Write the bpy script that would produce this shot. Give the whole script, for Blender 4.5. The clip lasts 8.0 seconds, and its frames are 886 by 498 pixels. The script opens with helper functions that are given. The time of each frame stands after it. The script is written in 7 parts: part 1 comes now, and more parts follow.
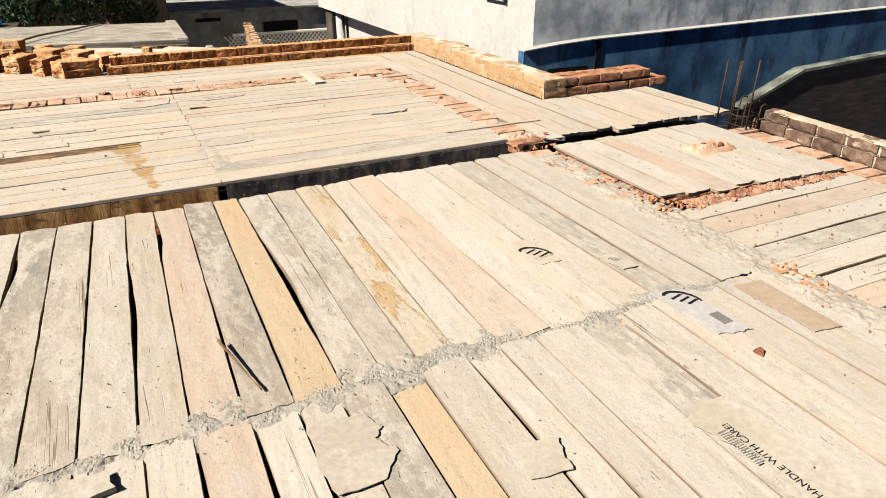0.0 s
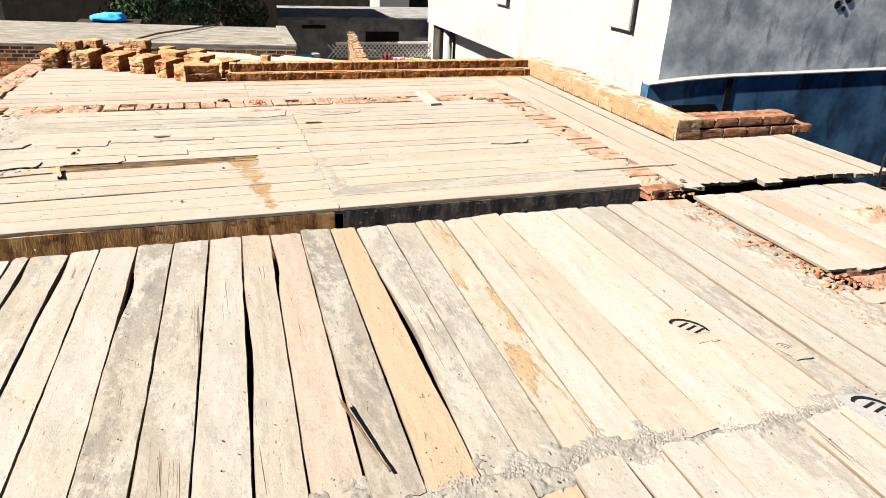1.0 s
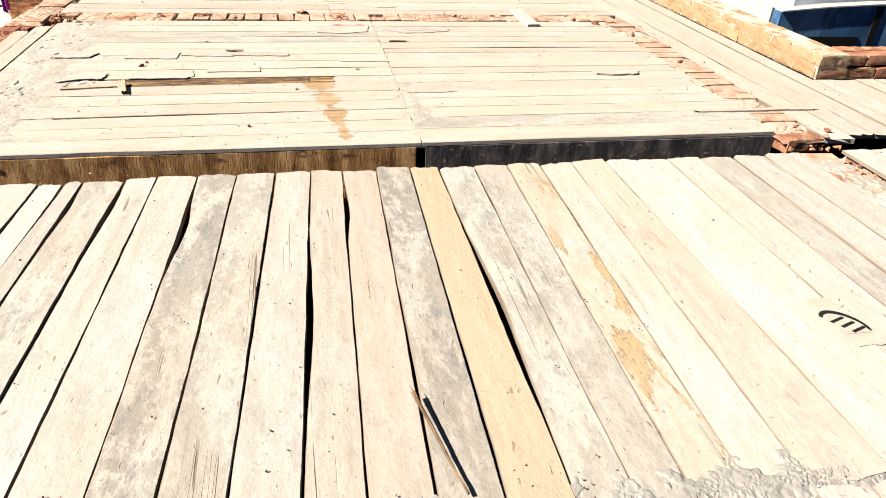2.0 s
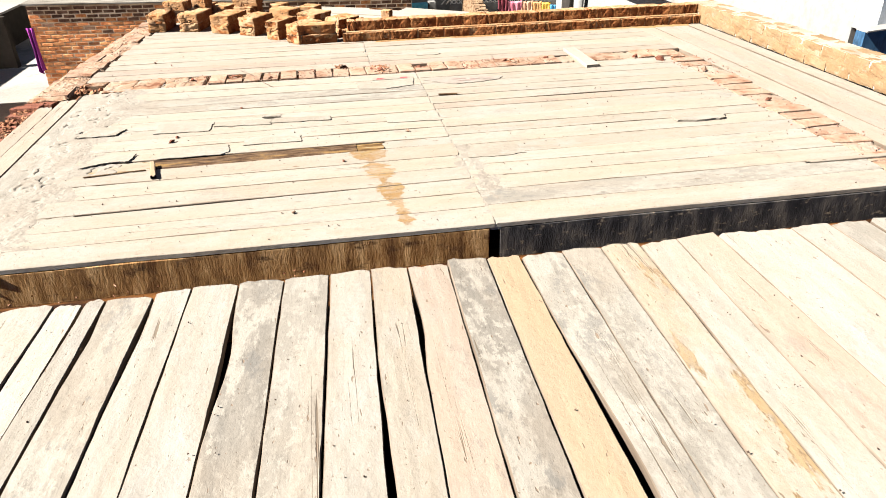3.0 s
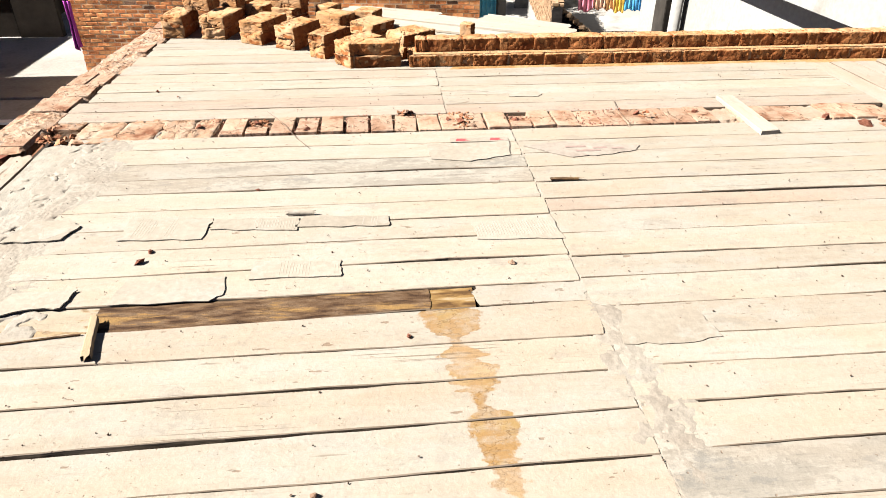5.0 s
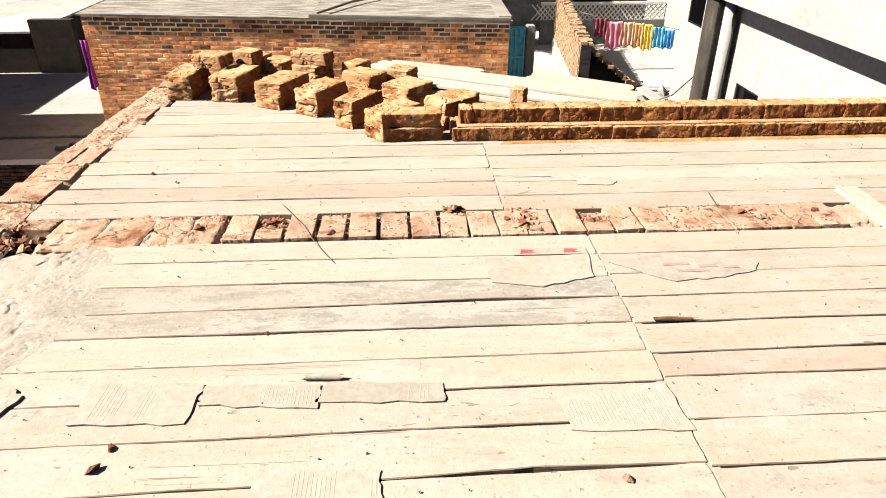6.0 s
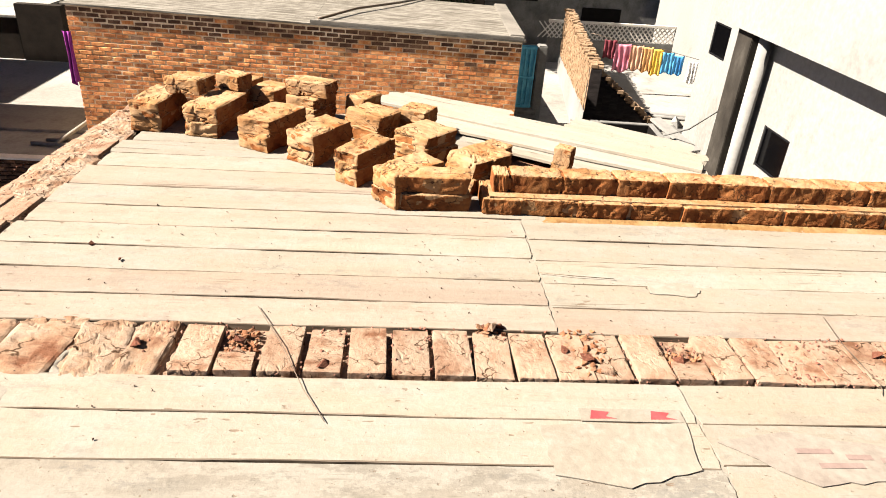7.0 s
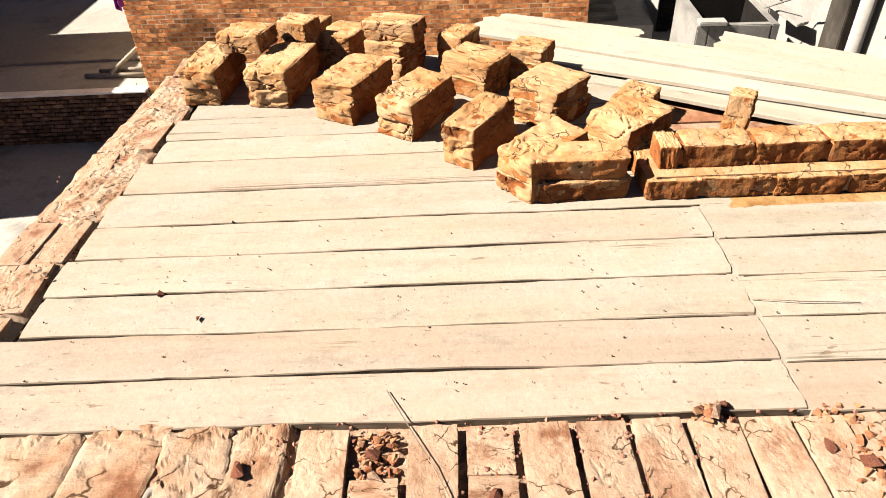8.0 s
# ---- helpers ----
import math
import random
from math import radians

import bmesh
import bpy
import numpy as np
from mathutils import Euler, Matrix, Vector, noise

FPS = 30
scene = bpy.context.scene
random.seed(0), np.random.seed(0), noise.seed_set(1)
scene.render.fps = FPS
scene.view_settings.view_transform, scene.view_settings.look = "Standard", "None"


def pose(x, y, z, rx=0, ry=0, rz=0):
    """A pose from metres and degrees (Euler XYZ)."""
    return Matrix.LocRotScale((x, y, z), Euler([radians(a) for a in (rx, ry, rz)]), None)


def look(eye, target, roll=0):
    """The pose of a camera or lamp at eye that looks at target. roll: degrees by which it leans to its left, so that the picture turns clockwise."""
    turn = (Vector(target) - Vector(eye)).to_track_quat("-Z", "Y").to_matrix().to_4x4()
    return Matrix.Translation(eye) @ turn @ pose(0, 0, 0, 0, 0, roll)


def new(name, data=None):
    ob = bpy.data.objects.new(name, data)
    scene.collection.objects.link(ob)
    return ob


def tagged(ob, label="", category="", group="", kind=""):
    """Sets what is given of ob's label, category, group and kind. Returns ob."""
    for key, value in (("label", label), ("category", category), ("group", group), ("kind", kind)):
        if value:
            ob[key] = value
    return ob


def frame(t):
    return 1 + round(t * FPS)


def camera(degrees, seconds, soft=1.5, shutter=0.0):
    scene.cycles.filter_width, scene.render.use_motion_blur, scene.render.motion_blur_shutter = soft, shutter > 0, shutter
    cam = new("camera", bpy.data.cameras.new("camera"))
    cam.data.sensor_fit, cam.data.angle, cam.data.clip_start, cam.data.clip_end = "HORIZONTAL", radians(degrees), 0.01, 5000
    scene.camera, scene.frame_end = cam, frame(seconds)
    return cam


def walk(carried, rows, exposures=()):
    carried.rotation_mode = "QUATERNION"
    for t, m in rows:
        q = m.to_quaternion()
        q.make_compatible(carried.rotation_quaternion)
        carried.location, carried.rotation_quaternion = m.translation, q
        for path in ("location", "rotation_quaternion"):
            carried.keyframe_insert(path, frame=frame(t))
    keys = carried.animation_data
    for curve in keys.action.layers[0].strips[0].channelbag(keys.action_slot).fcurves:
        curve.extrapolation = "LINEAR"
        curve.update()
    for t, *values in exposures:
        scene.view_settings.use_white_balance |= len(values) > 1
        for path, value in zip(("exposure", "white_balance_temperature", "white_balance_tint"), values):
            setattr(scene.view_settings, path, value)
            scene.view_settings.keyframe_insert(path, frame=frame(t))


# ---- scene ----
cam = camera(66.5, 8.0, soft=0.95)
PATH = [
    (0, (0.083, 0.149, 1.389), (0.879, 1.762, 0.515), 0.0),
    (0.5, (0.039, 0.355, 1.404), (0.831, 2.007, 0.601), 1.7),
    (1, (-0.037, 0.575, 1.405), (0.565, 2.288, 0.566), 2.6),
    (1.2, (-0.046, 0.647, 1.382), (0.497, 2.368, 0.52), 2.6),
    (2.3, (0.043, 1.227, 1.291), (0.397, 2.878, 0.218), 3.3),
    (2.5, (0.024, 1.365, 1.309), (0.417, 3.039, 0.288), 3.6),
    (3, (-0.052, 1.645, 1.297), (0.23, 3.366, 0.319), -1.1),
    (3.5, (-0.039, 2.066, 1.303), (0.153, 3.76, 0.257), -0.4),
    (4, (0.037, 2.43, 1.319), (0.208, 4.157, 0.324), 2.6),
    (4.5, (-0.033, 2.853, 1.33), (0.198, 4.57, 0.33), -1.1),
    (4.7, (-0.049, 3.043, 1.287), (0.138, 4.739, 0.243), -1.0),
    (5.8, (-0.131, 4.022, 1.297), (-0.008, 5.756, 0.308), 1.7),
    (6, (-0.163, 4.178, 1.288), (-0.056, 5.925, 0.32), 0.2),
    (6.5, (-0.193, 4.643, 1.271), (-0.135, 6.375, 0.272), -0.5),
    (7, (-0.274, 5.064, 1.261), (-0.13, 6.818, 0.31), 4.2),
    (7.5, (-0.458, 5.438, 1.298), (-0.371, 7.15, 0.268), -0.3),
    (8, (-0.53, 5.855, 1.278), (-0.568, 7.434, 0.051), -3.0),
]
EXPOSURE = [(0.0, 2.56, 6150, 9), (1.0, 2.76, 5900, 9), (2.5, 2.87, 5850, 9), (4.5, 2.82, 5850, 9), (6.5, 2.79, 6150, 10), (8.0, 2.76, 6400, 11)]
walk(cam, [(t, look(eye, target, roll)) for t, eye, target, roll in PATH], EXPOSURE)

# ---- light ----
world = bpy.data.worlds.new("sky")
scene.world = world
world.use_nodes = True
wn = world.node_tree.nodes
sky = wn.new("ShaderNodeTexSky")
sky.sky_type = "NISHITA"
sky.sun_disc = False
SUN_AZ, SUN_EL = math.atan2(-1.0, -0.10), radians(42)  # compass angle from +y towards +x
sky.sun_elevation, sky.sun_rotation = SUN_EL, SUN_AZ
sky.air_density, sky.dust_density = 0.12, 0.1  # thin, dry air: a deep sky and dark shade
wn["Background"].inputs[1].default_value = 0.05
world.node_tree.links.new(sky.outputs[0], wn["Background"].inputs[0])
sun_data = bpy.data.lights.new("sun", "SUN")
sun_data.energy, sun_data.angle, sun_data.color = 5.0, radians(0.53), (1.0, 0.885, 0.75)
sun = new("sun", sun_data)
sun_from = Vector((math.sin(SUN_AZ) * math.cos(SUN_EL), math.cos(SUN_AZ) * math.cos(SUN_EL), math.sin(SUN_EL)))
sun.matrix_world = look(sun_from * 40, (0, 0, 0))


# ---- materials ----
def surface(name, ramp, scale=(3, 3, 3), fine=45.0, rough=0.85, bump=0.35, vary=0.12, dirt=None, dirt_at=(0.5, 0.62),
            dirt_scale=(1.5, 1.5, 1.5), island=False, speck=0.0, metal=0.0, bump_scale=None, distance=0.01, cracks=0.0):
    """A mottled surface: a ramp over coarse noise, fine grain, a second dirt tone, tone changes from piece to piece."""
    m = bpy.data.materials.new(name)
    m.use_nodes = True
    n, l = m.node_tree.nodes, m.node_tree.links
    bsdf = n["Principled BSDF"]
    tc = n.new("ShaderNodeTexCoord")
    if island:
        rnd = n.new("ShaderNodeNewGeometry").outputs["Random Per Island"]
    else:
        rnd = n.new("ShaderNodeObjectInfo").outputs["Random"]
    off = n.new("ShaderNodeMath"); off.operation = "MULTIPLY"; off.inputs[1].default_value = 37.0
    l.new(rnd, off.inputs[0])
    add = n.new("ShaderNodeVectorMath"); add.operation = "ADD"
    l.new(tc.outputs["Object"], add.inputs[0]); l.new(off.outputs[0], add.inputs[1])

    def noise_tex(sc, s=1.0, detail=6.0, roughness=0.6):
        mp = n.new("ShaderNodeMapping"); mp.inputs["Scale"].default_value = sc
        l.new(add.outputs[0], mp.inputs[0])
        t = n.new("ShaderNodeTexNoise"); t.inputs["Scale"].default_value = s
        t.inputs["Detail"].default_value, t.inputs["Roughness"].default_value = detail, roughness
        l.new(mp.outputs[0], t.inputs["Vector"])
        return t.outputs["Fac"]

    coarse = noise_tex(scale)
    r = n.new("ShaderNodeValToRGB")
    e = r.color_ramp.elements
    while len(e) < len(ramp):
        e.new(0.5)
    for el, (p, c) in zip(e, ramp):
        el.position, el.color = p, (*c, 1)
    l.new(coarse, r.inputs[0])
    colour = r.outputs[0]
    if dirt:
        d = noise_tex(dirt_scale, detail=8.0, roughness=0.7)
        mr = n.new("ShaderNodeMapRange"); mr.inputs["From Min"].default_value, mr.inputs["From Max"].default_value = dirt_at
        l.new(d, mr.inputs["Value"])
        mx = n.new("ShaderNodeMix"); mx.data_type = "RGBA"
        mx.inputs["B"].default_value = (*dirt, 1)
        l.new(mr.outputs[0], mx.inputs["Factor"]); l.new(colour, mx.inputs["A"])
        colour = mx.outputs["Result"]
    grain = noise_tex([fine * s / max(scale) for s in scale], detail=4.0, roughness=0.7)
    if speck:
        mr = n.new("ShaderNodeMapRange"); mr.inputs["From Min"].default_value, mr.inputs["From Max"].default_value = 0.66, 0.74
        l.new(grain, mr.inputs["Value"])
        mm = n.new("ShaderNodeMath"); mm.operation = "MULTIPLY"; mm.inputs[1].default_value = speck
        l.new(mr.outputs[0], mm.inputs[0])
        mx = n.new("ShaderNodeMix"); mx.data_type = "RGBA"; mx.blend_type = "MULTIPLY"
        mx.inputs["B"].default_value = (0.25, 0.2, 0.16, 1)
        l.new(mm.outputs[0], mx.inputs["Factor"]); l.new(colour, mx.inputs["A"])
        colour = mx.outputs["Result"]
    gape = None
    if cracks:
        wob = n.new("ShaderNodeTexNoise"); wob.inputs["Scale"].default_value, wob.inputs["Detail"].default_value = 14.0, 4.0
        l.new(add.outputs[0], wob.inputs["Vector"])
        far = n.new("ShaderNodeVectorMath"); far.operation = "MULTIPLY_ADD"; far.inputs[1].default_value = (0.12, 0.12, 0.12)
        l.new(wob.outputs["Color"], far.inputs[0]); l.new(add.outputs[0], far.inputs[2])
        vor = n.new("ShaderNodeTexVoronoi"); vor.feature = "DISTANCE_TO_EDGE"; vor.inputs["Scale"].default_value = cracks
        l.new(far.outputs[0], vor.inputs["Vector"])
        mr = n.new("ShaderNodeMapRange"); mr.inputs["From Min"].default_value, mr.inputs["From Max"].default_value = 0.035, 0.01
        l.new(vor.outputs["Distance"], mr.inputs["Value"])
        some = n.new("ShaderNodeMapRange"); some.inputs["From Min"].default_value, some.inputs["From Max"].default_value = 0.48, 0.57
        l.new(noise_tex((13, 13, 13), detail=2.0), some.inputs["Value"])
        mm = n.new("ShaderNodeMath"); mm.operation = "MULTIPLY"
        l.new(mr.outputs[0], mm.inputs[0]); l.new(some.outputs[0], mm.inputs[1])
        gape = mm.outputs[0]
        mx = n.new("ShaderNodeMix"); mx.data_type = "RGBA"
        mx.inputs["B"].default_value = (0.03, 0.016, 0.008, 1)
        l.new(gape, mx.inputs["Factor"]); l.new(colour, mx.inputs["A"])
        colour = mx.outputs["Result"]
    hsv = n.new("ShaderNodeHueSaturation")
    val = n.new("ShaderNodeMapRange")
    val.inputs["To Min"].default_value, val.inputs["To Max"].default_value = 1 - vary, 1 + vary
    l.new(rnd, val.inputs["Value"])
    gv = n.new("ShaderNodeMapRange")
    gv.inputs["From Min"].default_value, gv.inputs["From Max"].default_value = 0.3, 0.7
    gv.inputs["To Min"].default_value, gv.inputs["To Max"].default_value = 0.86, 1.12
    l.new(grain, gv.inputs["Value"])
    mu = n.new("ShaderNodeMath"); mu.operation = "MULTIPLY"
    l.new(val.outputs[0], mu.inputs[0]); l.new(gv.outputs[0], mu.inputs[1]); l.new(mu.outputs[0], hsv.inputs["Value"])
    l.new(colour, hsv.inputs["Color"]); l.new(hsv.outputs[0], bsdf.inputs["Base Color"])
    rr = n.new("ShaderNodeMapRange")
    rr.inputs["To Min"].default_value, rr.inputs["To Max"].default_value = max(rough - 0.12, 0.05), min(rough + 0.12, 1)
    l.new(grain, rr.inputs["Value"]); l.new(rr.outputs[0], bsdf.inputs["Roughness"])
    bsdf.inputs["Metallic"].default_value = metal
    bsdf.inputs["Specular IOR Level"].default_value = 0.06
    if bump:
        bp = n.new("ShaderNodeBump"); bp.inputs["Strength"].default_value, bp.inputs["Distance"].default_value = bump, distance
        l.new(grain if bump_scale is None else noise_tex(bump_scale, detail=8.0, roughness=0.65), bp.inputs["Height"])
        l.new(bp.outputs[0], bsdf.inputs["Normal"])
    return m




def wood(name, lo, mid, hi, dust, dust_at=(0.45, 0.62), vary=0.05, crack=0.8, pits=0.7, crust=0.35, spill=None, patch=(2.2, 4.5, 4.5), smears=0.4, dashes=0.22, flakes=0.3, stains=False):
    """A weathered shuttering board: quiet grain, cement dust, short splits along the grain, dark pits; spill: a run of rusty water at (x, y, lean)."""
    m = bpy.data.materials.new(name)
    m.use_nodes = True
    n, l = m.node_tree.nodes, m.node_tree.links
    bsdf = n["Principled BSDF"]
    rnd_out = n.new("ShaderNodeObjectInfo").outputs["Random"]
    off = n.new("ShaderNodeMath"); off.operation = "MULTIPLY"; off.inputs[1].default_value = 41.0
    l.new(rnd_out, off.inputs[0])
    add = n.new("ShaderNodeVectorMath"); add.operation = "ADD"
    l.new(n.new("ShaderNodeTexCoord").outputs["Object"], add.inputs[0]); l.new(off.outputs[0], add.inputs[1])

    def tex(sc, detail=5.0, roughness=0.6, vec=None):
        mp = n.new("ShaderNodeMapping"); mp.inputs["Scale"].default_value = sc
        l.new(vec or add.outputs[0], mp.inputs[0])
        t = n.new("ShaderNodeTexNoise"); t.inputs["Scale"].default_value = 1.0
        t.inputs["Detail"].default_value, t.inputs["Roughness"].default_value = detail, roughness
        l.new(mp.outputs[0], t.inputs["Vector"])
        return t.outputs["Fac"]

    def remap(x, a, b, c=0.0, d=1.0):
        r = n.new("ShaderNodeMapRange"); r.interpolation_type = "SMOOTHSTEP"
        for k, v in (("From Min", a), ("From Max", b), ("To Min", c), ("To Max", d)):
            r.inputs[k].default_value = v
        l.new(x, r.inputs["Value"])
        return r.outputs[0]

    def math_node(op, a, b):
        k = n.new("ShaderNodeMath"); k.operation = op
        for i, v in enumerate((a, b)):
            if isinstance(v, (int, float)):
                k.inputs[i].default_value = v
            else:
                l.new(v, k.inputs[i])
        return k.outputs[0]

    def blend(fac, a, b, mode="MIX"):
        mx = n.new("ShaderNodeMix"); mx.data_type = "RGBA"; mx.blend_type = mode
        l.new(fac, mx.inputs["Factor"]); l.new(a, mx.inputs["A"])
        mx.inputs["B"].default_value = (*b, 1)
        return mx.outputs["Result"]

    grain = tex((0.8, 16, 16), 4.0)
    r = n.new("ShaderNodeValToRGB")
    r.color_ramp.elements.new(0.5)
    for el, (p, c) in zip(r.color_ramp.elements, ((0.3, lo), (0.5, mid), (0.7, hi))):
        el.position, el.color = p, (*c, 1)
    l.new(grain, r.inputs[0])
    colour = r.outputs[0]
    blot = tex(patch, 9.0, 0.72)
    colour = blend(remap(blot, *dust_at), colour, dust)
    fine = tex((75, 75, 75), 3.0, 0.7)
    lumps = tex((17, 24, 24), 6.0, 0.75)
    crusty = math_node("MULTIPLY", remap(lumps, 0.56, 0.66), crust)
    colour = blend(crusty, colour, tuple(c * 0.55 for c in mid), "MIX")
    flake = tex((20, 32, 32), 5.0, 0.7)
    flaky = math_node("MULTIPLY", remap(flake, 0.53, 0.57), remap(tex((1.8, 4, 4), 4.0, 0.65), 0.40, 0.58, 0.1, 1.0))
    colour = blend(math_node("MULTIPLY", flaky, flakes), colour, tuple(c * 1.12 for c in dust))
    if stains:
        mark = tex((2.0, 7, 7), 7.0, 0.7)
        colour = blend(remap(mark, 0.53, 0.60, 0.0, 0.8), colour, (0.136, 0.092, 0.042))
        ring = remap(math_node("ABSOLUTE", math_node("SUBTRACT", mark, 0.575), 0), 0.022, 0.004, 0.0, 0.7)
        colour = blend(math_node("MULTIPLY", ring, remap(flake, 0.42, 0.56)), colour, (0.06, 0.033, 0.012))
    if spill:
        pos = n.new("ShaderNodeNewGeometry").outputs["Position"]
        sep = n.new("ShaderNodeSeparateXYZ"); l.new(pos, sep.inputs[0])
        wob = tex((7, 5, 7), 5.0, 0.65, pos)
        edge_wob = tex((19, 14, 19), 5.0, 0.7, pos)
        along = math_node("SUBTRACT", sep.outputs[1], spill[1])
        centre = math_node("ADD", math_node("MULTIPLY", along, spill[2]), spill[0])
        dist = math_node("ABSOLUTE", math_node("SUBTRACT", math_node("SUBTRACT", sep.outputs[0], centre), math_node("MULTIPLY", math_node("SUBTRACT", wob, 0.5), 0.13)), 0)
        wide = math_node("ADD", math_node("MULTIPLY", edge_wob, 0.075), math_node("MULTIPLY", along, 0.052))
        pinch = remap(tex((0.5, 8.5, 0.5), 3.0, 0.6, pos), 0.40, 0.56, 0.25, 1.12)  # the run swells and thins from board to board
        inner = math_node("SUBTRACT", math_node("MULTIPLY", wide, pinch), dist)
        limit = math_node("MULTIPLY", remap(sep.outputs[1], 4.13, 4.2), remap(sep.outputs[1], 5.20, 5.12))
        inside = math_node("MULTIPLY", remap(inner, -0.004, 0.010), limit)
        spotty = remap(tex((14, 24, 24), 6.0, 0.75, pos), 0.36, 0.58, 0.45, 0.95)
        colour = blend(math_node("MULTIPLY", inside, spotty), colour, (0.116, 0.068, 0.024))
        rim = math_node("MULTIPLY", math_node("MULTIPLY", remap(inner, 0.016, 0.002), inside), remap(edge_wob, 0.46, 0.58))
        colour = blend(math_node("MULTIPLY", rim, 0.7), colour, (0.070, 0.034, 0.009))
        colour = blend(math_node("MULTIPLY", remap(wob, 0.50, 0.62, 0.0, 0.6), inside), colour, (0.130, 0.092, 0.038))
        crackle = remap(math_node("ABSOLUTE", math_node("SUBTRACT", tex((11, 16, 16), 4.0, 0.6, pos), 0.5), 0), 0.016, 0.004)
        colour = blend(math_node("MULTIPLY", math_node("MULTIPLY", crackle, inside), 0.6), colour, (0.055, 0.03, 0.010))
    tint = tex((1.1, 2.4, 2.4), 4.0, 0.6)
    colour = blend(remap(tint, 0.46, 0.62, 0.0, 0.35), colour, (mid[0] * 1.08, mid[1] * 0.97, mid[2] * 0.86))
    smear = math_node("MULTIPLY", remap(tex((6, 11, 11), 8.0, 0.78), 0.53, 0.60), remap(tex((1.4, 3, 3), 3.0), 0.42, 0.60, 0.1 * smears, smears))
    colour = blend(smear, colour, (mid[0] * 0.66, mid[1] * 0.69, mid[2] * 0.74))
    dash = math_node("MULTIPLY", remap(tex((10, 110, 110), 3.0, 0.6), 0.58, 0.68), remap(tex((2.6, 5, 5), 4.0, 0.65), 0.42, 0.62, 0.1 * dashes, dashes))
    colour = blend(dash, colour, tuple(c * 0.42 for c in mid))
    split = tex((0.16, 15, 15), 3.0, 0.5)
    line = remap(math_node("ABSOLUTE", math_node("SUBTRACT", split, 0.5), 0), 0.006, 0.002)
    where = remap(tex((1.1, 2.5, 2.5), 3.0), 0.57, 0.62)
    line = math_node("MULTIPLY", math_node("MULTIPLY", line, where), crack)
    colour = blend(line, colour, (0.06, 0.045, 0.03))
    pit = math_node("MULTIPLY", remap(tex((62, 75, 75), 2.0, 0.5), 0.70, 0.74), pits)
    nick = math_node("MULTIPLY", remap(tex((16, 52, 52), 2.0, 0.5), 0.715, 0.745), 0.85)
    pit = math_node("MAXIMUM", pit, nick)
    colour = blend(pit, colour, (0.09, 0.065, 0.045))
    hsv = n.new("ShaderNodeHueSaturation")
    l.new(math_node("MULTIPLY", remap(rnd_out, 0, 1, 1 - vary, 1 + vary), remap(fine, 0.3, 0.7, 0.955, 1.04)), hsv.inputs["Value"])
    l.new(colour, hsv.inputs["Color"]); l.new(hsv.outputs[0], bsdf.inputs["Base Color"])
    l.new(remap(lumps, 0.3, 0.7, 0.75, 0.95), bsdf.inputs["Roughness"])
    bsdf.inputs["Specular IOR Level"].default_value = 0.06
    height = math_node("ADD", math_node("MULTIPLY", fine, 0.25), math_node("MULTIPLY", lumps, 0.9))
    height = math_node("SUBTRACT", height, math_node("ADD", math_node("MULTIPLY", line, 0.8), math_node("MULTIPLY", pit, 0.6)))
    bp = n.new("ShaderNodeBump"); bp.inputs["Strength"].default_value, bp.inputs["Distance"].default_value = 0.5, 0.008
    l.new(height, bp.inputs["Height"]); l.new(bp.outputs[0], bsdf.inputs["Normal"])
    return m


wood_cream = wood("wood_cream", (0.138, 0.118, 0.091), (0.149, 0.131, 0.104), (0.158, 0.142, 0.115), (0.154, 0.141, 0.119), crust=0.22)
wood_cream_stained = wood("wood_cream_stained", (0.138, 0.118, 0.091), (0.149, 0.131, 0.104), (0.158, 0.142, 0.115), (0.154, 0.141, 0.119), crust=0.22, spill=(0.225, 4.15, -0.125))
wood_bleached = wood("wood_bleached", (0.137, 0.122, 0.099), (0.149, 0.135, 0.112), (0.159, 0.147, 0.125), (0.156, 0.146, 0.127), crust=0.22)
wood_grey = wood("wood_grey", (0.086, 0.079, 0.067), (0.105, 0.095, 0.079), (0.120, 0.110, 0.092), (0.148, 0.136, 0.114), (0.47, 0.56), crust=0.5, pits=0.9, patch=(4, 11, 11), smears=0.7, flakes=0.75)
wood_dusky = wood("wood_dusky", (0.108, 0.098, 0.081), (0.123, 0.112, 0.093), (0.136, 0.125, 0.104), (0.151, 0.139, 0.117), (0.46, 0.55), crust=0.45, patch=(4, 11, 11), smears=0.6, flakes=0.7)
wood_pink = wood("wood_pink", (0.138, 0.109, 0.084), (0.150, 0.123, 0.097), (0.160, 0.135, 0.109), (0.154, 0.135, 0.111), crust=0.22)
wood_fresh = wood("wood_fresh", (0.150, 0.115, 0.075), (0.160, 0.125, 0.083), (0.166, 0.132, 0.090), (0.160, 0.130, 0.095), (0.55, 0.75), crust=0.08, pits=0.3, crack=0.3, smears=0.1, dashes=0.1, flakes=0.0)
wood_stain = wood("wood_stain", (0.135, 0.113, 0.082), (0.149, 0.128, 0.097), (0.158, 0.139, 0.110), (0.154, 0.141, 0.119), crust=0.2, stains=True)
wood_edge = surface("wood_edge", [(0.3, (0.050, 0.038, 0.027)), (0.5, (0.085, 0.067, 0.049)), (0.7, (0.128, 0.105, 0.081))], (2, 20, 20), 60, 0.9, 0.2, 0.1)
wood_gold = surface("wood_gold", [(0.38, (0.040, 0.022, 0.009)), (0.48, (0.082, 0.048, 0.017)), (0.56, (0.118, 0.076, 0.029)), (0.66, (0.142, 0.112, 0.070))], (9, 34, 34), 60, 0.85, 0.3, 0.05)
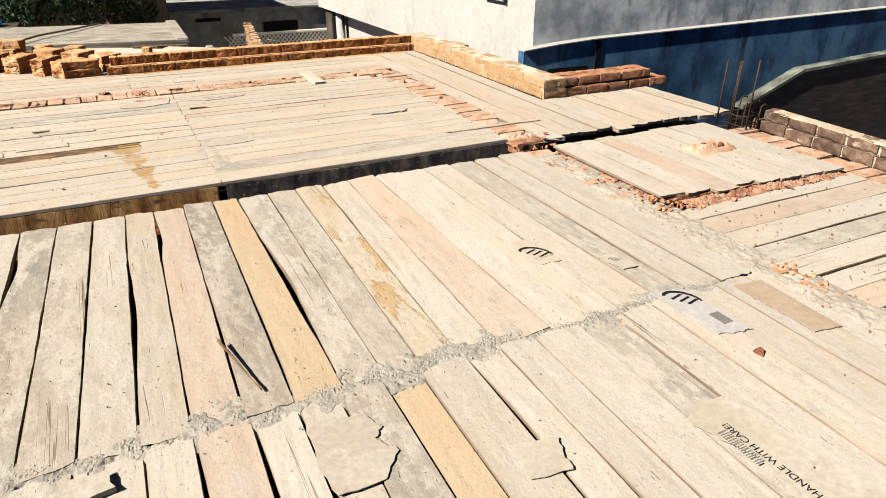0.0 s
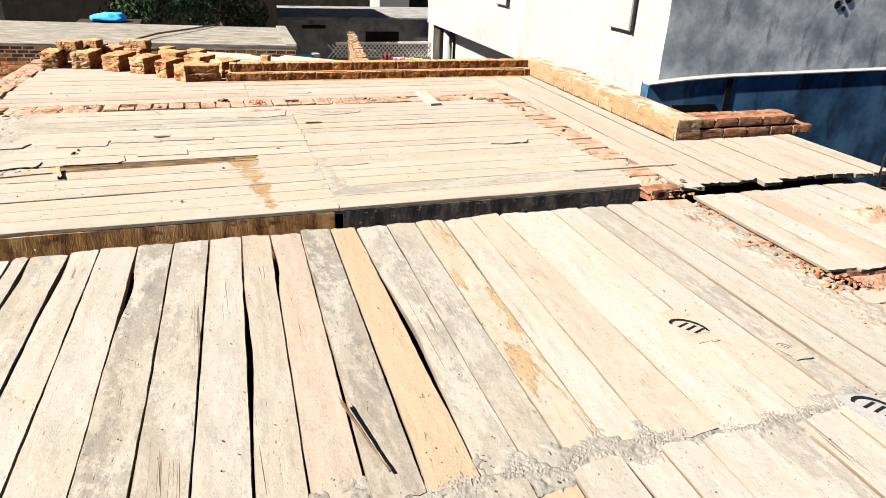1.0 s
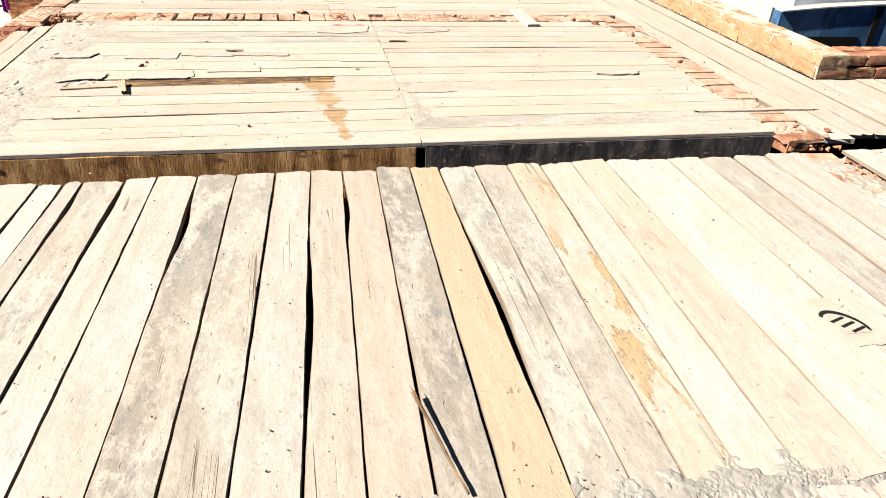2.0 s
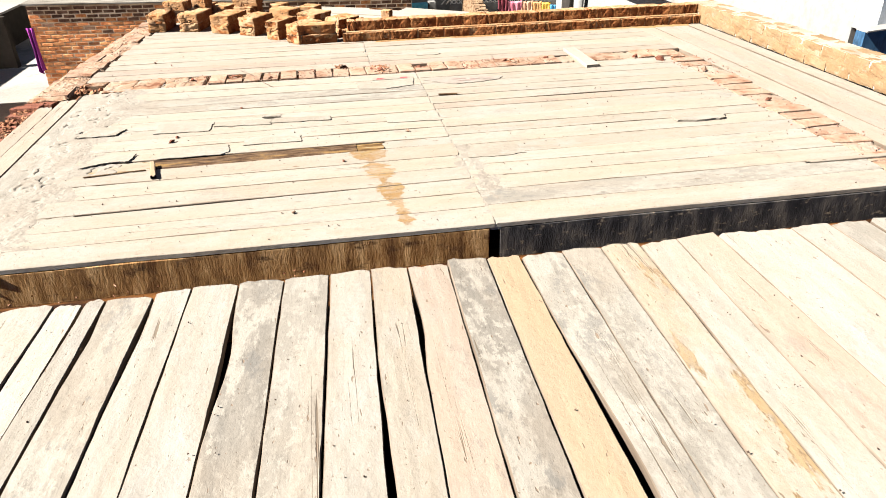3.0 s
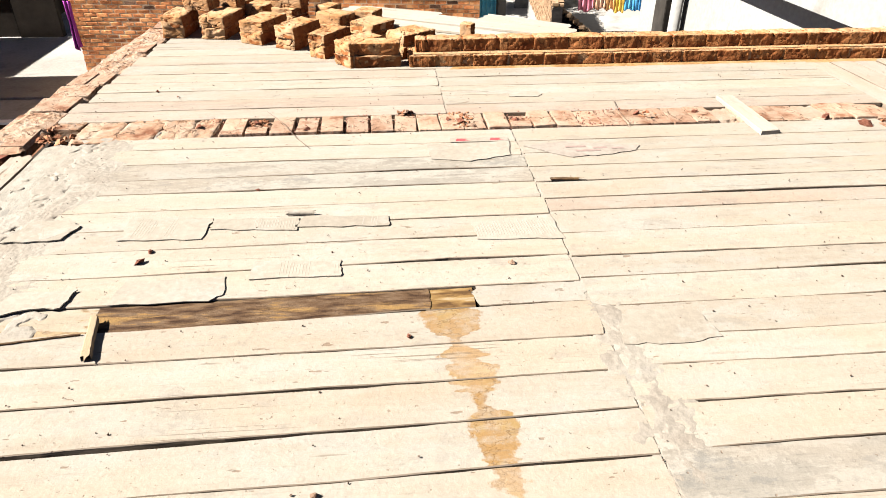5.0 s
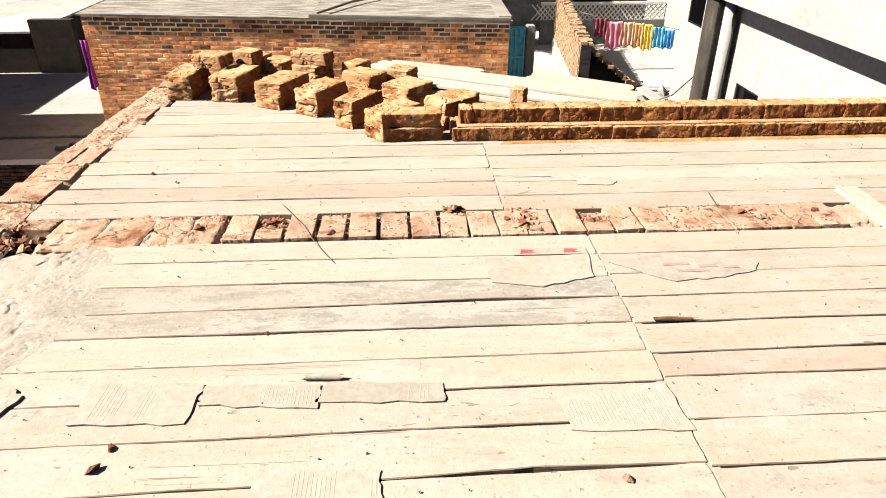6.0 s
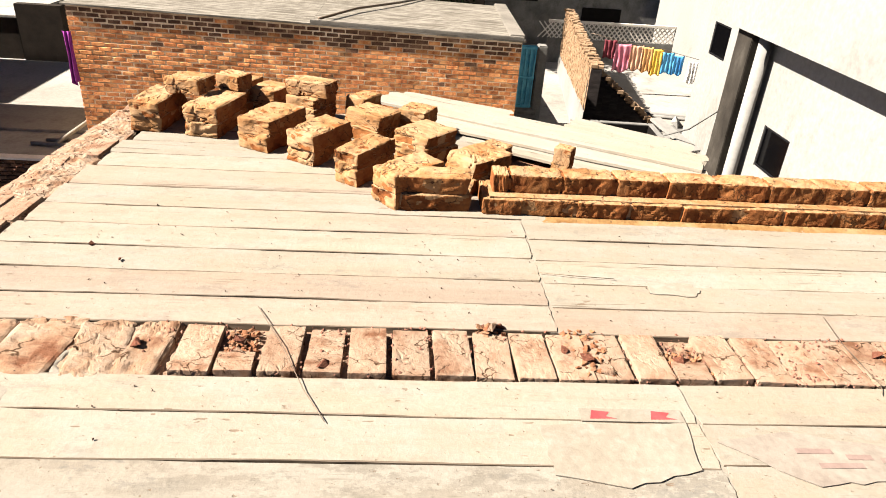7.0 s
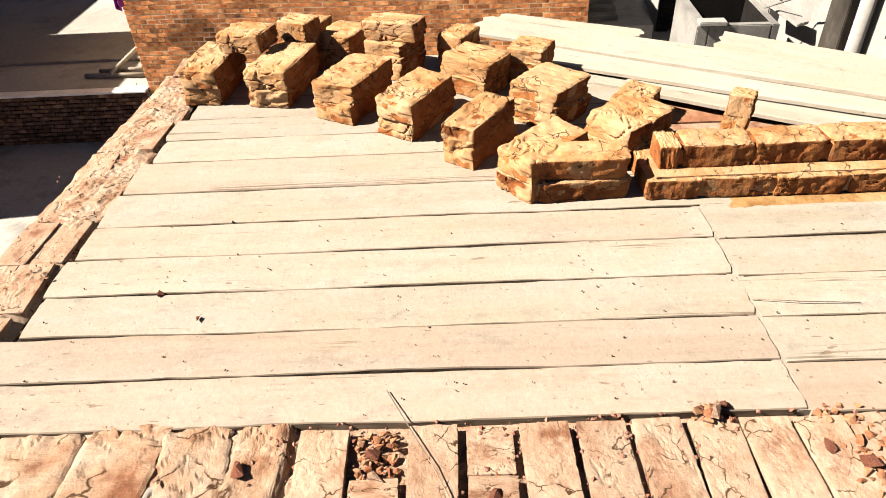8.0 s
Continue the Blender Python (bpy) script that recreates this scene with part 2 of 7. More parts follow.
wood_dark = surface("wood_dark", [(0.36, (0.020, 0.011, 0.006)), (0.48, (0.046, 0.027, 0.014)), (0.58, (0.066, 0.044, 0.026)), (0.68, (0.105, 0.062, 0.022))], (9, 40, 40), 160, 0.85, 0.5, 0.05, dirt=(0.115, 0.070, 0.026), dirt_at=(0.54, 0.64), dirt_scale=(4, 22, 22), speck=0.9, bump_scale=(60, 160, 160))
wood_riser = surface("wood_riser", [(0.34, (0.070, 0.034, 0.012)), (0.5, (0.170, 0.092, 0.033)), (0.66, (0.28, 0.175, 0.076))], (20, 4, 5), 110, 0.8, 0.4, 0.03,
                     dirt=(0.045, 0.025, 0.012), dirt_at=(0.53, 0.68), dirt_scale=(10, 4, 20))
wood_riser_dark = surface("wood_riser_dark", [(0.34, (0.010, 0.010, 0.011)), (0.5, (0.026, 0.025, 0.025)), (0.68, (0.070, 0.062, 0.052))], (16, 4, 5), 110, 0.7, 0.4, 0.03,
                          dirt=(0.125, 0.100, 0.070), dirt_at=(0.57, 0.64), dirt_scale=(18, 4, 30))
cement = surface("cement", [(0.35, (0.0857, 0.0784, 0.066)), (0.55, (0.11, 0.102, 0.0877)), (0.7, (0.126, 0.117, 0.101))], (7, 7, 7), 50, 0.95, 0.35, 0.06, bump_scale=(45, 45, 45), distance=0.008)
cement_dust = surface("cement_dust", [(0.35, (0.123, 0.107, 0.0866)), (0.55, (0.141, 0.127, 0.105)), (0.7, (0.154, 0.14, 0.119))], (6, 6, 6), 50, 0.95, 0.4, 0.06, bump_scale=(45, 45, 45), distance=0.008)
row_mud = surface("row_mud", [(0.33, (0.082, 0.036, 0.019)), (0.44, (0.145, 0.092, 0.058)), (0.62, (0.172, 0.134, 0.100))], (9, 9, 9), 70, 0.95, 0.8, 0.08, dirt=(0.140, 0.084, 0.054), dirt_at=(0.60, 0.74), dirt_scale=(9, 9, 9), speck=0.9, bump_scale=(45, 45, 45), distance=0.010, cracks=9.0)
mud_dust = surface("mud_dust", [(0.35, (0.118, 0.0874, 0.0617)), (0.52, (0.144, 0.116, 0.0874)), (0.7, (0.157, 0.134, 0.107))], (5, 5, 5), 60, 0.95, 0.4, 0.06, speck=0.5, bump_scale=(40, 40, 40), distance=0.008)
brick_dust = surface("brick_dust", [(0.33, (0.098, 0.046, 0.026)), (0.46, (0.154, 0.097, 0.064)), (0.62, (0.176, 0.128, 0.092))], (9, 9, 9), 80, 0.95, 0.7, 0.10, speck=0.7, bump_scale=(50, 50, 50))
row_dust_mat = surface("row_dust", [(0.35, (0.142, 0.100, 0.070)), (0.5, (0.156, 0.121, 0.090)), (0.66, (0.162, 0.134, 0.106))], (6, 6, 6), 60, 0.95, 0.3, 0.04, bump_scale=(40, 40, 40))
brick_pale = surface("brick_pale", [(0.35, (0.088, 0.042, 0.023)), (0.46, (0.152, 0.096, 0.063)), (0.62, (0.180, 0.132, 0.094))], (9, 9, 9), 70, 0.9, 0.8, 0.12,
                     dirt=(0.182, 0.138, 0.100), dirt_at=(0.52, 0.66), dirt_scale=(7, 7, 7), speck=0.9, bump_scale=(45, 45, 45), distance=0.008, cracks=12.0)
brick_red = surface("brick_red", [(0.3, (0.0775, 0.0275, 0.0162)), (0.5, (0.11, 0.0421, 0.0259)), (0.7, (0.135, 0.0651, 0.0421))], (8, 8, 8), 70, 0.92, 0.8, 0.15, bump_scale=(60, 60, 60))
brick_ochre = surface("brick_ochre", [(0.32, (0.066, 0.019, 0.006)), (0.44, (0.126, 0.045, 0.014)), (0.58, (0.160, 0.066, 0.022)), (0.74, (0.195, 0.098, 0.040))], (9, 9, 9), 60, 0.95, 0.8, 0.14,
                      dirt=(0.185, 0.108, 0.048), dirt_at=(0.58, 0.80), dirt_scale=(13, 13, 13), speck=0.9, bump_scale=(38, 38, 38), distance=0.010, cracks=15.0)
mud_fillet = surface("mud_fillet", [(0.34, (0.10, 0.052, 0.018)), (0.5, (0.148, 0.088, 0.036)), (0.66, (0.165, 0.112, 0.058))], (7, 7, 7), 60, 0.95, 0.4, 0.0, bump_scale=(38, 38, 38))
# pale mud; on bricks it also paints the sunlit tops and ends
lit_mud_cap = surface("lit_mud_cap", [(0.32, (0.130, 0.060, 0.022)), (0.43, (0.182, 0.098, 0.042)), (0.62, (0.215, 0.138, 0.076))], (8, 8, 8), 60, 0.95, 0.75, 0.08, speck=0.8, bump_scale=(38, 38, 38), distance=0.010, cracks=13.0)
brick_wall_mat = surface("brick_wall", [(0.3, (0.073, 0.0292, 0.0158)), (0.5, (0.116, 0.0535, 0.0292)), (0.68, (0.152, 0.0851, 0.0499))], (9, 9, 9), 60, 0.92, 0.8, 0.18,
                         dirt=(0.17, 0.122, 0.079), dirt_at=(0.55, 0.66), dirt_scale=(7, 7, 7), bump_scale=(60, 60, 60))
brick_yellow = surface("brick_yellow", [(0.35, (0.108, 0.066, 0.032)), (0.5, (0.128, 0.084, 0.044)), (0.68, (0.140, 0.099, 0.058))], (4, 4, 4), 60, 0.95, 0.5, 0.06,
                       dirt=(0.148, 0.117, 0.078), dirt_at=(0.56, 0.66), dirt_scale=(7, 7, 9), bump_scale=(50, 50, 50))
mortar = surface("mortar", [(0.35, (0.123, 0.0874, 0.0518)), (0.6, (0.169, 0.129, 0.0836))], (8, 8, 8), 60, 0.95, 0.7, 0.04, bump_scale=(70, 70, 70))
whitewash = surface("whitewash", [(0.3, (0.40, 0.37, 0.32)), (0.55, (0.50, 0.47, 0.42)), (0.75, (0.56, 0.53, 0.48))], (2, 2, 2), 30, 0.9, 0.3, 0.03)
mortar_old = surface("mortar_old", [(0.35, (0.146, 0.118, 0.0851)), (0.6, (0.211, 0.179, 0.138))], (4, 4, 4), 60, 0.95, 0.6, 0.04)
lime_old = surface("lime_old", [(0.35, (0.085, 0.0782, 0.0663)), (0.6, (0.128, 0.117, 0.1))], (2, 2, 2), 40, 0.95, 0.5, 0.03)
mortar_pale = surface("mortar_pale", [(0.38, (0.20, 0.125, 0.07)), (0.5, (0.40, 0.28, 0.17)), (0.62, (0.60, 0.47, 0.32))], (1.1, 1.1, 2.4), 60, 0.95, 0.6, 0.04)
brick_tan = surface("brick_tan", [(0.3, (0.0988, 0.057, 0.0304)), (0.5, (0.144, 0.0927, 0.0532)), (0.7, (0.171, 0.123, 0.0798))], (5, 5, 5), 40, 0.92, 0.5, 0.2, island=True)
far_brick = surface("far_brick", [(0.3, (0.14, 0.045, 0.018)), (0.46, (0.34, 0.125, 0.045)), (0.66, (0.50, 0.25, 0.10))], (7, 7, 7), 40, 0.92, 0.7, 0.42,
                    dirt=(0.075, 0.042, 0.026), dirt_at=(0.56, 0.66), dirt_scale=(1.1, 1.1, 1.1))
far_brick_joined = surface("far_brick_joined", [(0.3, (0.14, 0.045, 0.018)), (0.46, (0.34, 0.125, 0.045)), (0.66, (0.50, 0.25, 0.10))], (7, 7, 7), 40, 0.92, 0.7, 0.42,
                    dirt=(0.075, 0.042, 0.026), dirt_at=(0.56, 0.66), dirt_scale=(1.1, 1.1, 1.1), island=True)
plaster_white = surface("plaster_white", [(0.3, (0.126, 0.123, 0.114)), (0.55, (0.149, 0.146, 0.136)), (0.75, (0.162, 0.159, 0.153))], (0.315, 0.315, 0.315), 14, 0.85, 0.15, 0.0,
                        dirt=(0.106, 0.0994, 0.0857), dirt_at=(0.58, 0.75), dirt_scale=(0.9, 1.2, 0.5))
plaster_bluegrey = surface("plaster_bluegrey", [(0.36, (0.125, 0.142, 0.152)), (0.5, (0.205, 0.224, 0.230)), (0.64, (0.31, 0.328, 0.324))], (2.6, 2.6, 2.6), 14, 0.85, 0.08, 0.0,
                           dirt=(0.062, 0.074, 0.088), dirt_at=(0.54, 0.66), dirt_scale=(3.0, 3.0, 0.9))
plaster_blue = surface("plaster_blue", [(0.38, (0.010, 0.025, 0.052)), (0.5, (0.021, 0.054, 0.104)), (0.62, (0.040, 0.086, 0.145))], (1.4, 1.4, 1.4), 14, 0.8, 0.08, 0.0,
                       dirt=(0.010, 0.018, 0.030), dirt_at=(0.52, 0.63), dirt_scale=(2.4, 2.4, 0.8))
plaster_grey = surface("plaster_grey", [(0.35, (0.0742, 0.0728, 0.0689)), (0.6, (0.125, 0.122, 0.113))], (1.2, 1.2, 1.2), 20, 0.9, 0.4, 0.03, dirt=(0.0477, 0.0447, 0.0419), dirt_at=(0.55, 0.7), dirt_scale=(1.0, 1.0, 0.6))
roof_old = surface("roof_old", [(0.40, (0.062, 0.055, 0.044)), (0.5, (0.115, 0.105, 0.087)), (0.60, (0.158, 0.146, 0.124))], (1.6, 13, 6), 40, 0.9, 0.4, 0.0, dirt=(0.060, 0.054, 0.045), dirt_at=(0.54, 0.62), dirt_scale=(2.2, 16, 6), bump_scale=(6, 6, 6))
ground_mat = surface("ground", [(0.35, (0.145, 0.134, 0.118)), (0.6, (0.205, 0.195, 0.177))], (0.149, 0.149, 0.149), 12, 0.95, 0.4, 0.0, dirt=(0.11, 0.104, 0.094), dirt_at=(0.52, 0.68), dirt_scale=(0.9, 0.9, 0.9))
card_mat = surface("cardboard", [(0.35, (0.131, 0.115, 0.0912)), (0.6, (0.149, 0.134, 0.109))], (3, 3, 3), 40, 0.85, 0.2, 0.05, dirt=(0.152, 0.14, 0.12), dirt_at=(0.5, 0.65), dirt_scale=(5, 5, 5))
card_brown = surface("cardboard_brown", [(0.35, (0.118, 0.090, 0.064)), (0.6, (0.134, 0.108, 0.083))], (3, 3, 3), 40, 0.85, 0.2, 0.05)
ink_dark = surface("ink_dark", [(0.3, (0.0032, 0.0032, 0.00373)), (0.7, (0.00585, 0.00585, 0.00635))], (9, 9, 9), 60, 0.8, 0.1, 0.0)
ink_grey = surface("ink_grey", [(0.3, (0.0486, 0.0462, 0.0438)), (0.7, (0.073, 0.0681, 0.0632))], (9, 9, 9), 60, 0.8, 0.1, 0.0)
ink_red = surface("ink_red", [(0.3, (0.179, 0.0213, 0.0255)), (0.7, (0.221, 0.0426, 0.0426))], (9, 9, 9), 60, 0.8, 0.1, 0.0)
steel = surface("rusty_steel", [(0.3, (0.0106, 0.00745, 0.00637)), (0.6, (0.0255, 0.016, 0.0117))], (20, 20, 20), 90, 0.6, 0.5, 0.1, metal=0.4)
wire_mat = surface("binding_wire", [(0.3, (0.0608, 0.0486, 0.0365)), (0.6, (0.122, 0.0912, 0.0669))], (20, 20, 20), 90, 0.5, 0.2, 0.1, metal=0.5)
# near-black for openings, their inner shade put into the colour
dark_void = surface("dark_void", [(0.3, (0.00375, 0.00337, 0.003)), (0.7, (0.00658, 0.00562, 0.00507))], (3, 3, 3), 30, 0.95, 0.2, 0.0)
# near-black with shade put into the colour
shade_dark = surface("shade_dark", [(0.3, (0.0137, 0.0114, 0.0091)), (0.7, (0.0251, 0.0205, 0.0159))], (3, 3, 3), 30, 0.95, 0.2, 0.0)
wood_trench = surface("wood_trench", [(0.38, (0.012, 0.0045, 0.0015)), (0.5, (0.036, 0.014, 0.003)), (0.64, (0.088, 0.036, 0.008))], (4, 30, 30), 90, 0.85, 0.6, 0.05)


# ---- builders ----
def link_bm(name, bm, material, parent=None, matrix=None, label="", smooth=False):
    me = bpy.data.meshes.new(name)
    bmesh.ops.recalc_face_normals(bm, faces=bm.faces)
    if smooth:
        for f in bm.faces:
            f.smooth = True
    bm.to_mesh(me)
    bm.free()
    return link_mesh(name, me, material, parent, matrix, label)


def link_mesh(name, me, material, parent=None, matrix=None, label=""):
    if material and not me.materials:
        me.materials.append(material)
    ob = new(name, me)
    if parent:
        ob.parent = parent
    if matrix is not None:
        ob.matrix_basis = matrix
    if label:
        ob["label"] = label
    return ob


def part(name, bm, material, parent, label="", matrix=None, smooth=False):
    return link_bm(name, bm, material, parent, matrix, label, smooth)


def add_box(bm, x0, x1, y0, y1, z0, z1, bevel=0.0):
    geom = bmesh.ops.create_cube(bm, size=1.0, matrix=Matrix.Translation(((x0 + x1) / 2, (y0 + y1) / 2, (z0 + z1) / 2)) @ Matrix.Diagonal((x1 - x0, y1 - y0, z1 - z0, 1)))
    if bevel:
        edges = list({e for v in geom["verts"] for e in v.link_edges})
        bmesh.ops.bevel(bm, geom=edges, offset=bevel, segments=2, affect="EDGES")
    return geom


def box_thing(name, dims, material, parent=None, bevel=0.004, label="", matrix=None):
    bm = bmesh.new()
    add_box(bm, *dims, bevel)
    return link_bm(name, bm, material, parent, matrix, label)


def holder(name, x=0, y=0, z=0):
    ob = new(name)
    ob.location = (x, y, z)
    ob.empty_display_size = 0.2
    return ob


def brick_mesh(l, w, h, seed, rough=0.004, cuts=0, bevel=0.006):
    """One worn brick, long along x, standing on z = 0."""
    rnd = random.Random(seed)
    bm = bmesh.new()
    add_box(bm, -l / 2, l / 2, -w / 2, w / 2, 0, h)
    if cuts:
        bmesh.ops.subdivide_edges(bm, edges=bm.edges[:], cuts=cuts, use_grid_fill=True)
        for v in bm.verts:
            q = v.co + Vector((seed * 3.1, seed * 1.7, 0))
            side = [abs(v.co.x) > l / 2 - 1e-4, abs(v.co.y) > w / 2 - 1e-4, abs(v.co.z - h / 2) > h / 2 - 1e-4]
            push = noise.noise_vector(q * 11) * rough * 0.8 + noise.noise_vector(q * 38) * rough * 0.6
            if sum(side) >= 2:
                chip_off = rough * (0.15 + 0.9 * max(0, noise.noise(q * 17)) + 0.25 * rnd.random())
                for a, c in enumerate((v.co.x, v.co.y, v.co.z - h / 2)):
                    if side[a]:
                        push[a] -= math.copysign(chip_off, c)
            v.co += push
            v.co.z = max(v.co.z, 0)
    else:
        for v in bm.verts:
            v.co += Vector((rnd.uniform(-1, 1), rnd.uniform(-1, 1), rnd.uniform(-0.5, 0.5))) * rough
        bmesh.ops.bevel(bm, geom=bm.edges[:], offset=bevel, segments=1, affect="EDGES")
    bmesh.ops.recalc_face_normals(bm, faces=bm.faces)
    me = bpy.data.meshes.new("brick")
    bm.to_mesh(me)
    bm.free()
    return me


def chunk_mesh(size, seed, flat=0.7):
    """A broken, sharp-edged chip of brick."""
    r = random.Random(seed * 13 + 1)
    bm = bmesh.new()
    for k in range(10):
        d = Vector((r.gauss(0, 1), r.gauss(0, 1), r.gauss(0, 1))).normalized() * size * r.uniform(0.6, 1.15)
        bm.verts.new((d.x, d.y * 0.85, max(d.z * flat + size * flat * 0.4, 0)))
    bmesh.ops.convex_hull(bm, input=bm.verts[:])
    bmesh.ops.delete(bm, geom=[v for v in bm.verts if not v.link_faces], context="VERTS")
    bmesh.ops.recalc_face_normals(bm, faces=bm.faces)
    me = bpy.data.meshes.new("chunk")
    bm.to_mesh(me)
    bm.free()
    return me


def plank(parent, along, a0, a1, lo, hi, top, material, thick=0.03, seed=0, gap=0.004, swell_lo=(0, 0, 1), swell_hi=(0, 0, 1), rag=0.012, segs=40, tilt=0.0, name="plank", warp=0.004, edge=0.002, wane=0.004, flank=True):
    """A sawn board. along: 'x' or 'y'; lo and hi: its edges across, each at both ends (a0, a1); swell: (depth, centre, width) of a wane in an edge."""
    rnd = random.Random(seed * 7 + 3)
    lo = lo if isinstance(lo, tuple) else (lo, lo)
    hi = hi if isinstance(hi, tuple) else (hi, hi)
    ca, cc = (a0 + a1) / 2, (lo[0] + lo[1] + hi[0] + hi[1]) / 4
    ph = rnd.uniform(0, 50)
    if swell_lo[0] == 0 and segs > 4 and rnd.random() < 0.75:
        swell_lo = (rnd.uniform(0.002, 0.007), rnd.uniform(a0, a1), rnd.uniform(0.1, 0.5))
    ends = [(rnd.uniform(-rag, rag), rnd.uniform(-rag, rag)) for _ in range(2)]
    bm = bmesh.new()
    rings = []
    for i in range(segs + 1):
        s = i / segs
        a = a0 + (a1 - a0) * s
        l, h = lo[0] + (lo[1] - lo[0]) * s, hi[0] + (hi[1] - hi[0]) * s
        l += gap / 2 + swell_lo[0] * math.exp(-((a - swell_lo[1]) / swell_lo[2]) ** 2) + wane * (noise.noise(Vector((a * 2.3, ph, 0))) + 0.6 * noise.noise(Vector((a * 9, ph, 3))) + 0.35 * noise.noise(Vector((a * 31, ph, 13))))
        h -= gap / 2 + swell_hi[0] * math.exp(-((a - swell_hi[1]) / swell_hi[2]) ** 2) + wane * (noise.noise(Vector((a * 2.3, ph, 9))) + 0.6 * noise.noise(Vector((a * 9, ph, 5))) + 0.35 * noise.noise(Vector((a * 31, ph, 15))))
        z = top + warp * noise.noise(Vector((a * 0.9, ph, 7)))
        jl = ends[0][0] if i == 0 else ends[1][0] if i == segs else 0
        jh = ends[0][1] if i == 0 else ends[1][1] if i == segs else 0
        ch = edge + 0.001 * rnd.random()
        tl, th = -tilt, tilt
        at_end = i in (0, segs)
        prof = []
        for k in range(7):
            u = k / 6
            c = (l + ch) * (1 - u) + (h - ch) * u
            j = jl * (1 - u) + jh * u + (rnd.uniform(-1, 1) * rag * 0.9 if at_end else 0)
            if at_end and k in (0, 6):  # corners worn off
                j += (1 if i == 0 else -1) * rnd.uniform(0.3, 2.2) * rag
            prof.append((c, z + tl * (1 - u) + th * u + (0.0015 * noise.noise(Vector((a * 7, c * 30, ph))) if 0 < k < 6 else 0), j))
        prof += [(h, z + th - ch, prof[-1][2]), (h, z + th - thick, prof[-1][2]), (l, z + tl - thick, prof[0][2]), (l, z + tl - ch, prof[0][2])]
        ring = []
        for c, zz, j in prof:
            if along == "x":
                ring.append(bm.verts.new((a + j - ca, c - cc, zz - top)))
            else:
                ring.append(bm.verts.new((a + j - ca, -(c - cc), zz - top)))
        rings.append(ring)
    k = len(rings[0])
    for r0, r1 in zip(rings, rings[1:]):
        for i in range(k):
            face = bm.faces.new((r0[i], r0[(i + 1) % k], r1[(i + 1) % k], r1[i]))
            if flank and i in (6, 7, 9, 10):  # the sawn edges have gone brown
                face.material_index = 1
    bm.faces.new(rings[0])
    bm.faces.new(rings[-1][::-1])
    m = pose(ca, cc, top) if along == "x" else pose(cc, ca, top, 0, 0, 90)
    ob = part(name, bm, material, parent, matrix=m)
    ob.data.materials.append(wood_edge)
    return ob


def rough_patch(name, x0, x1, y0, y1, base, height, material, seed=1, nx=60, ny=16, edge=0.35, lump=8.0, along="x", parent=None, sink=0.03, wander=0.0, fine=0.15, steep=3.0):
    """A ragged lump of mortar or rubble: a height field that dives under its surroundings along a wandering border."""
    bm = bmesh.new()
    grid = []
    for i in range(nx + 1):
        row = []
        for j in range(ny + 1):
            u, v = i / nx, j / ny
            x, y = x0 + (x1 - x0) * u, y0 + (y1 - y0) * v
            s = v if along == "x" else u
            e = u if along == "x" else v
            w = x if along == "x" else y
            shift = wander * noise.noise(Vector((w * 2.1, seed, 4)))
            d = 1 - abs(2 * (s - shift) - 1)
            de = min(e, 1 - e) * 12
            d = min(d, de)
            n1 = noise.noise(Vector((x * lump, y * lump, seed)))
            n2 = noise.noise(Vector((x * lump * 3.3, y * lump * 3.3, seed + 5)))
            n3 = noise.noise(Vector((x * lump * 9, y * lump * 9, seed + 9)))
            cover = min(max((d - edge * (0.5 + 0.9 * n1 + 0.5 * n2)) * steep, -1), 1)
            z = base + (cover * height * (0.55 + 0.6 * n1 + 0.45 * n2 + fine * n3) if cover > 0 else cover * sink)
            row.append(bm.verts.new((x, y, z)))
        grid.append(row)
    for i in range(nx):
        for j in range(ny):
            bm.faces.new((grid[i][j], grid[i + 1][j], grid[i + 1][j + 1], grid[i][j + 1]))
    return link_bm(name, bm, material, parent)


def prism(name, outline, z0, z1, material, parent=None, label="", matrix=None, dz=0.0):
    """An upright slab over a plan outline; dz tips its top."""
    bm = bmesh.new()
    low = [bm.verts.new((x, y, z0)) for x, y in outline]
    up = [bm.verts.new((x, y, z1)) for x, y in outline]
    bm.faces.new(low[::-1])
    bm.faces.new(up)
    for i in range(len(low)):
        j = (i + 1) % len(low)
        bm.faces.new((low[i], low[j], up[j], up[i]))
    return link_bm(name, bm, material, parent, matrix, label)


def tube(name, pts, radius, material, parent=None, label="", sides=8):
    bm = bmesh.new()
    rings = []
    for i, p in enumerate(pts):
        p = Vector(p)
        d = (Vector(pts[min(i + 1, len(pts) - 1)]) - Vector(pts[max(i - 1, 0)])).normalized()
        q = d.to_track_quat("Z", "Y")
        rings.append([bm.verts.new(p + q @ Vector((math.cos(t) * radius, math.sin(t) * radius, 0))) for t in [2 * math.pi * k / sides for k in range(sides)]])
    for r0, r1 in zip(rings, rings[1:]):
        for k in range(sides):
            bm.faces.new((r0[k], r0[(k + 1) % sides], r1[(k + 1) % sides], r1[k]))
    bm.faces.new(rings[0][::-1])
    bm.faces.new(rings[-1])
    return link_bm(name, bm, material, parent, None, label, smooth=True)


BRICK_L, BRICK_W, BRICK_H = 0.226, 0.112, 0.072
worn_bricks = [brick_mesh(BRICK_L, BRICK_W, BRICK_H, s, 0.006, 4) for s in range(8)]
plain_bricks = [brick_mesh(BRICK_L, BRICK_W, BRICK_H, s + 20, 0.003, 0) for s in range(8)]


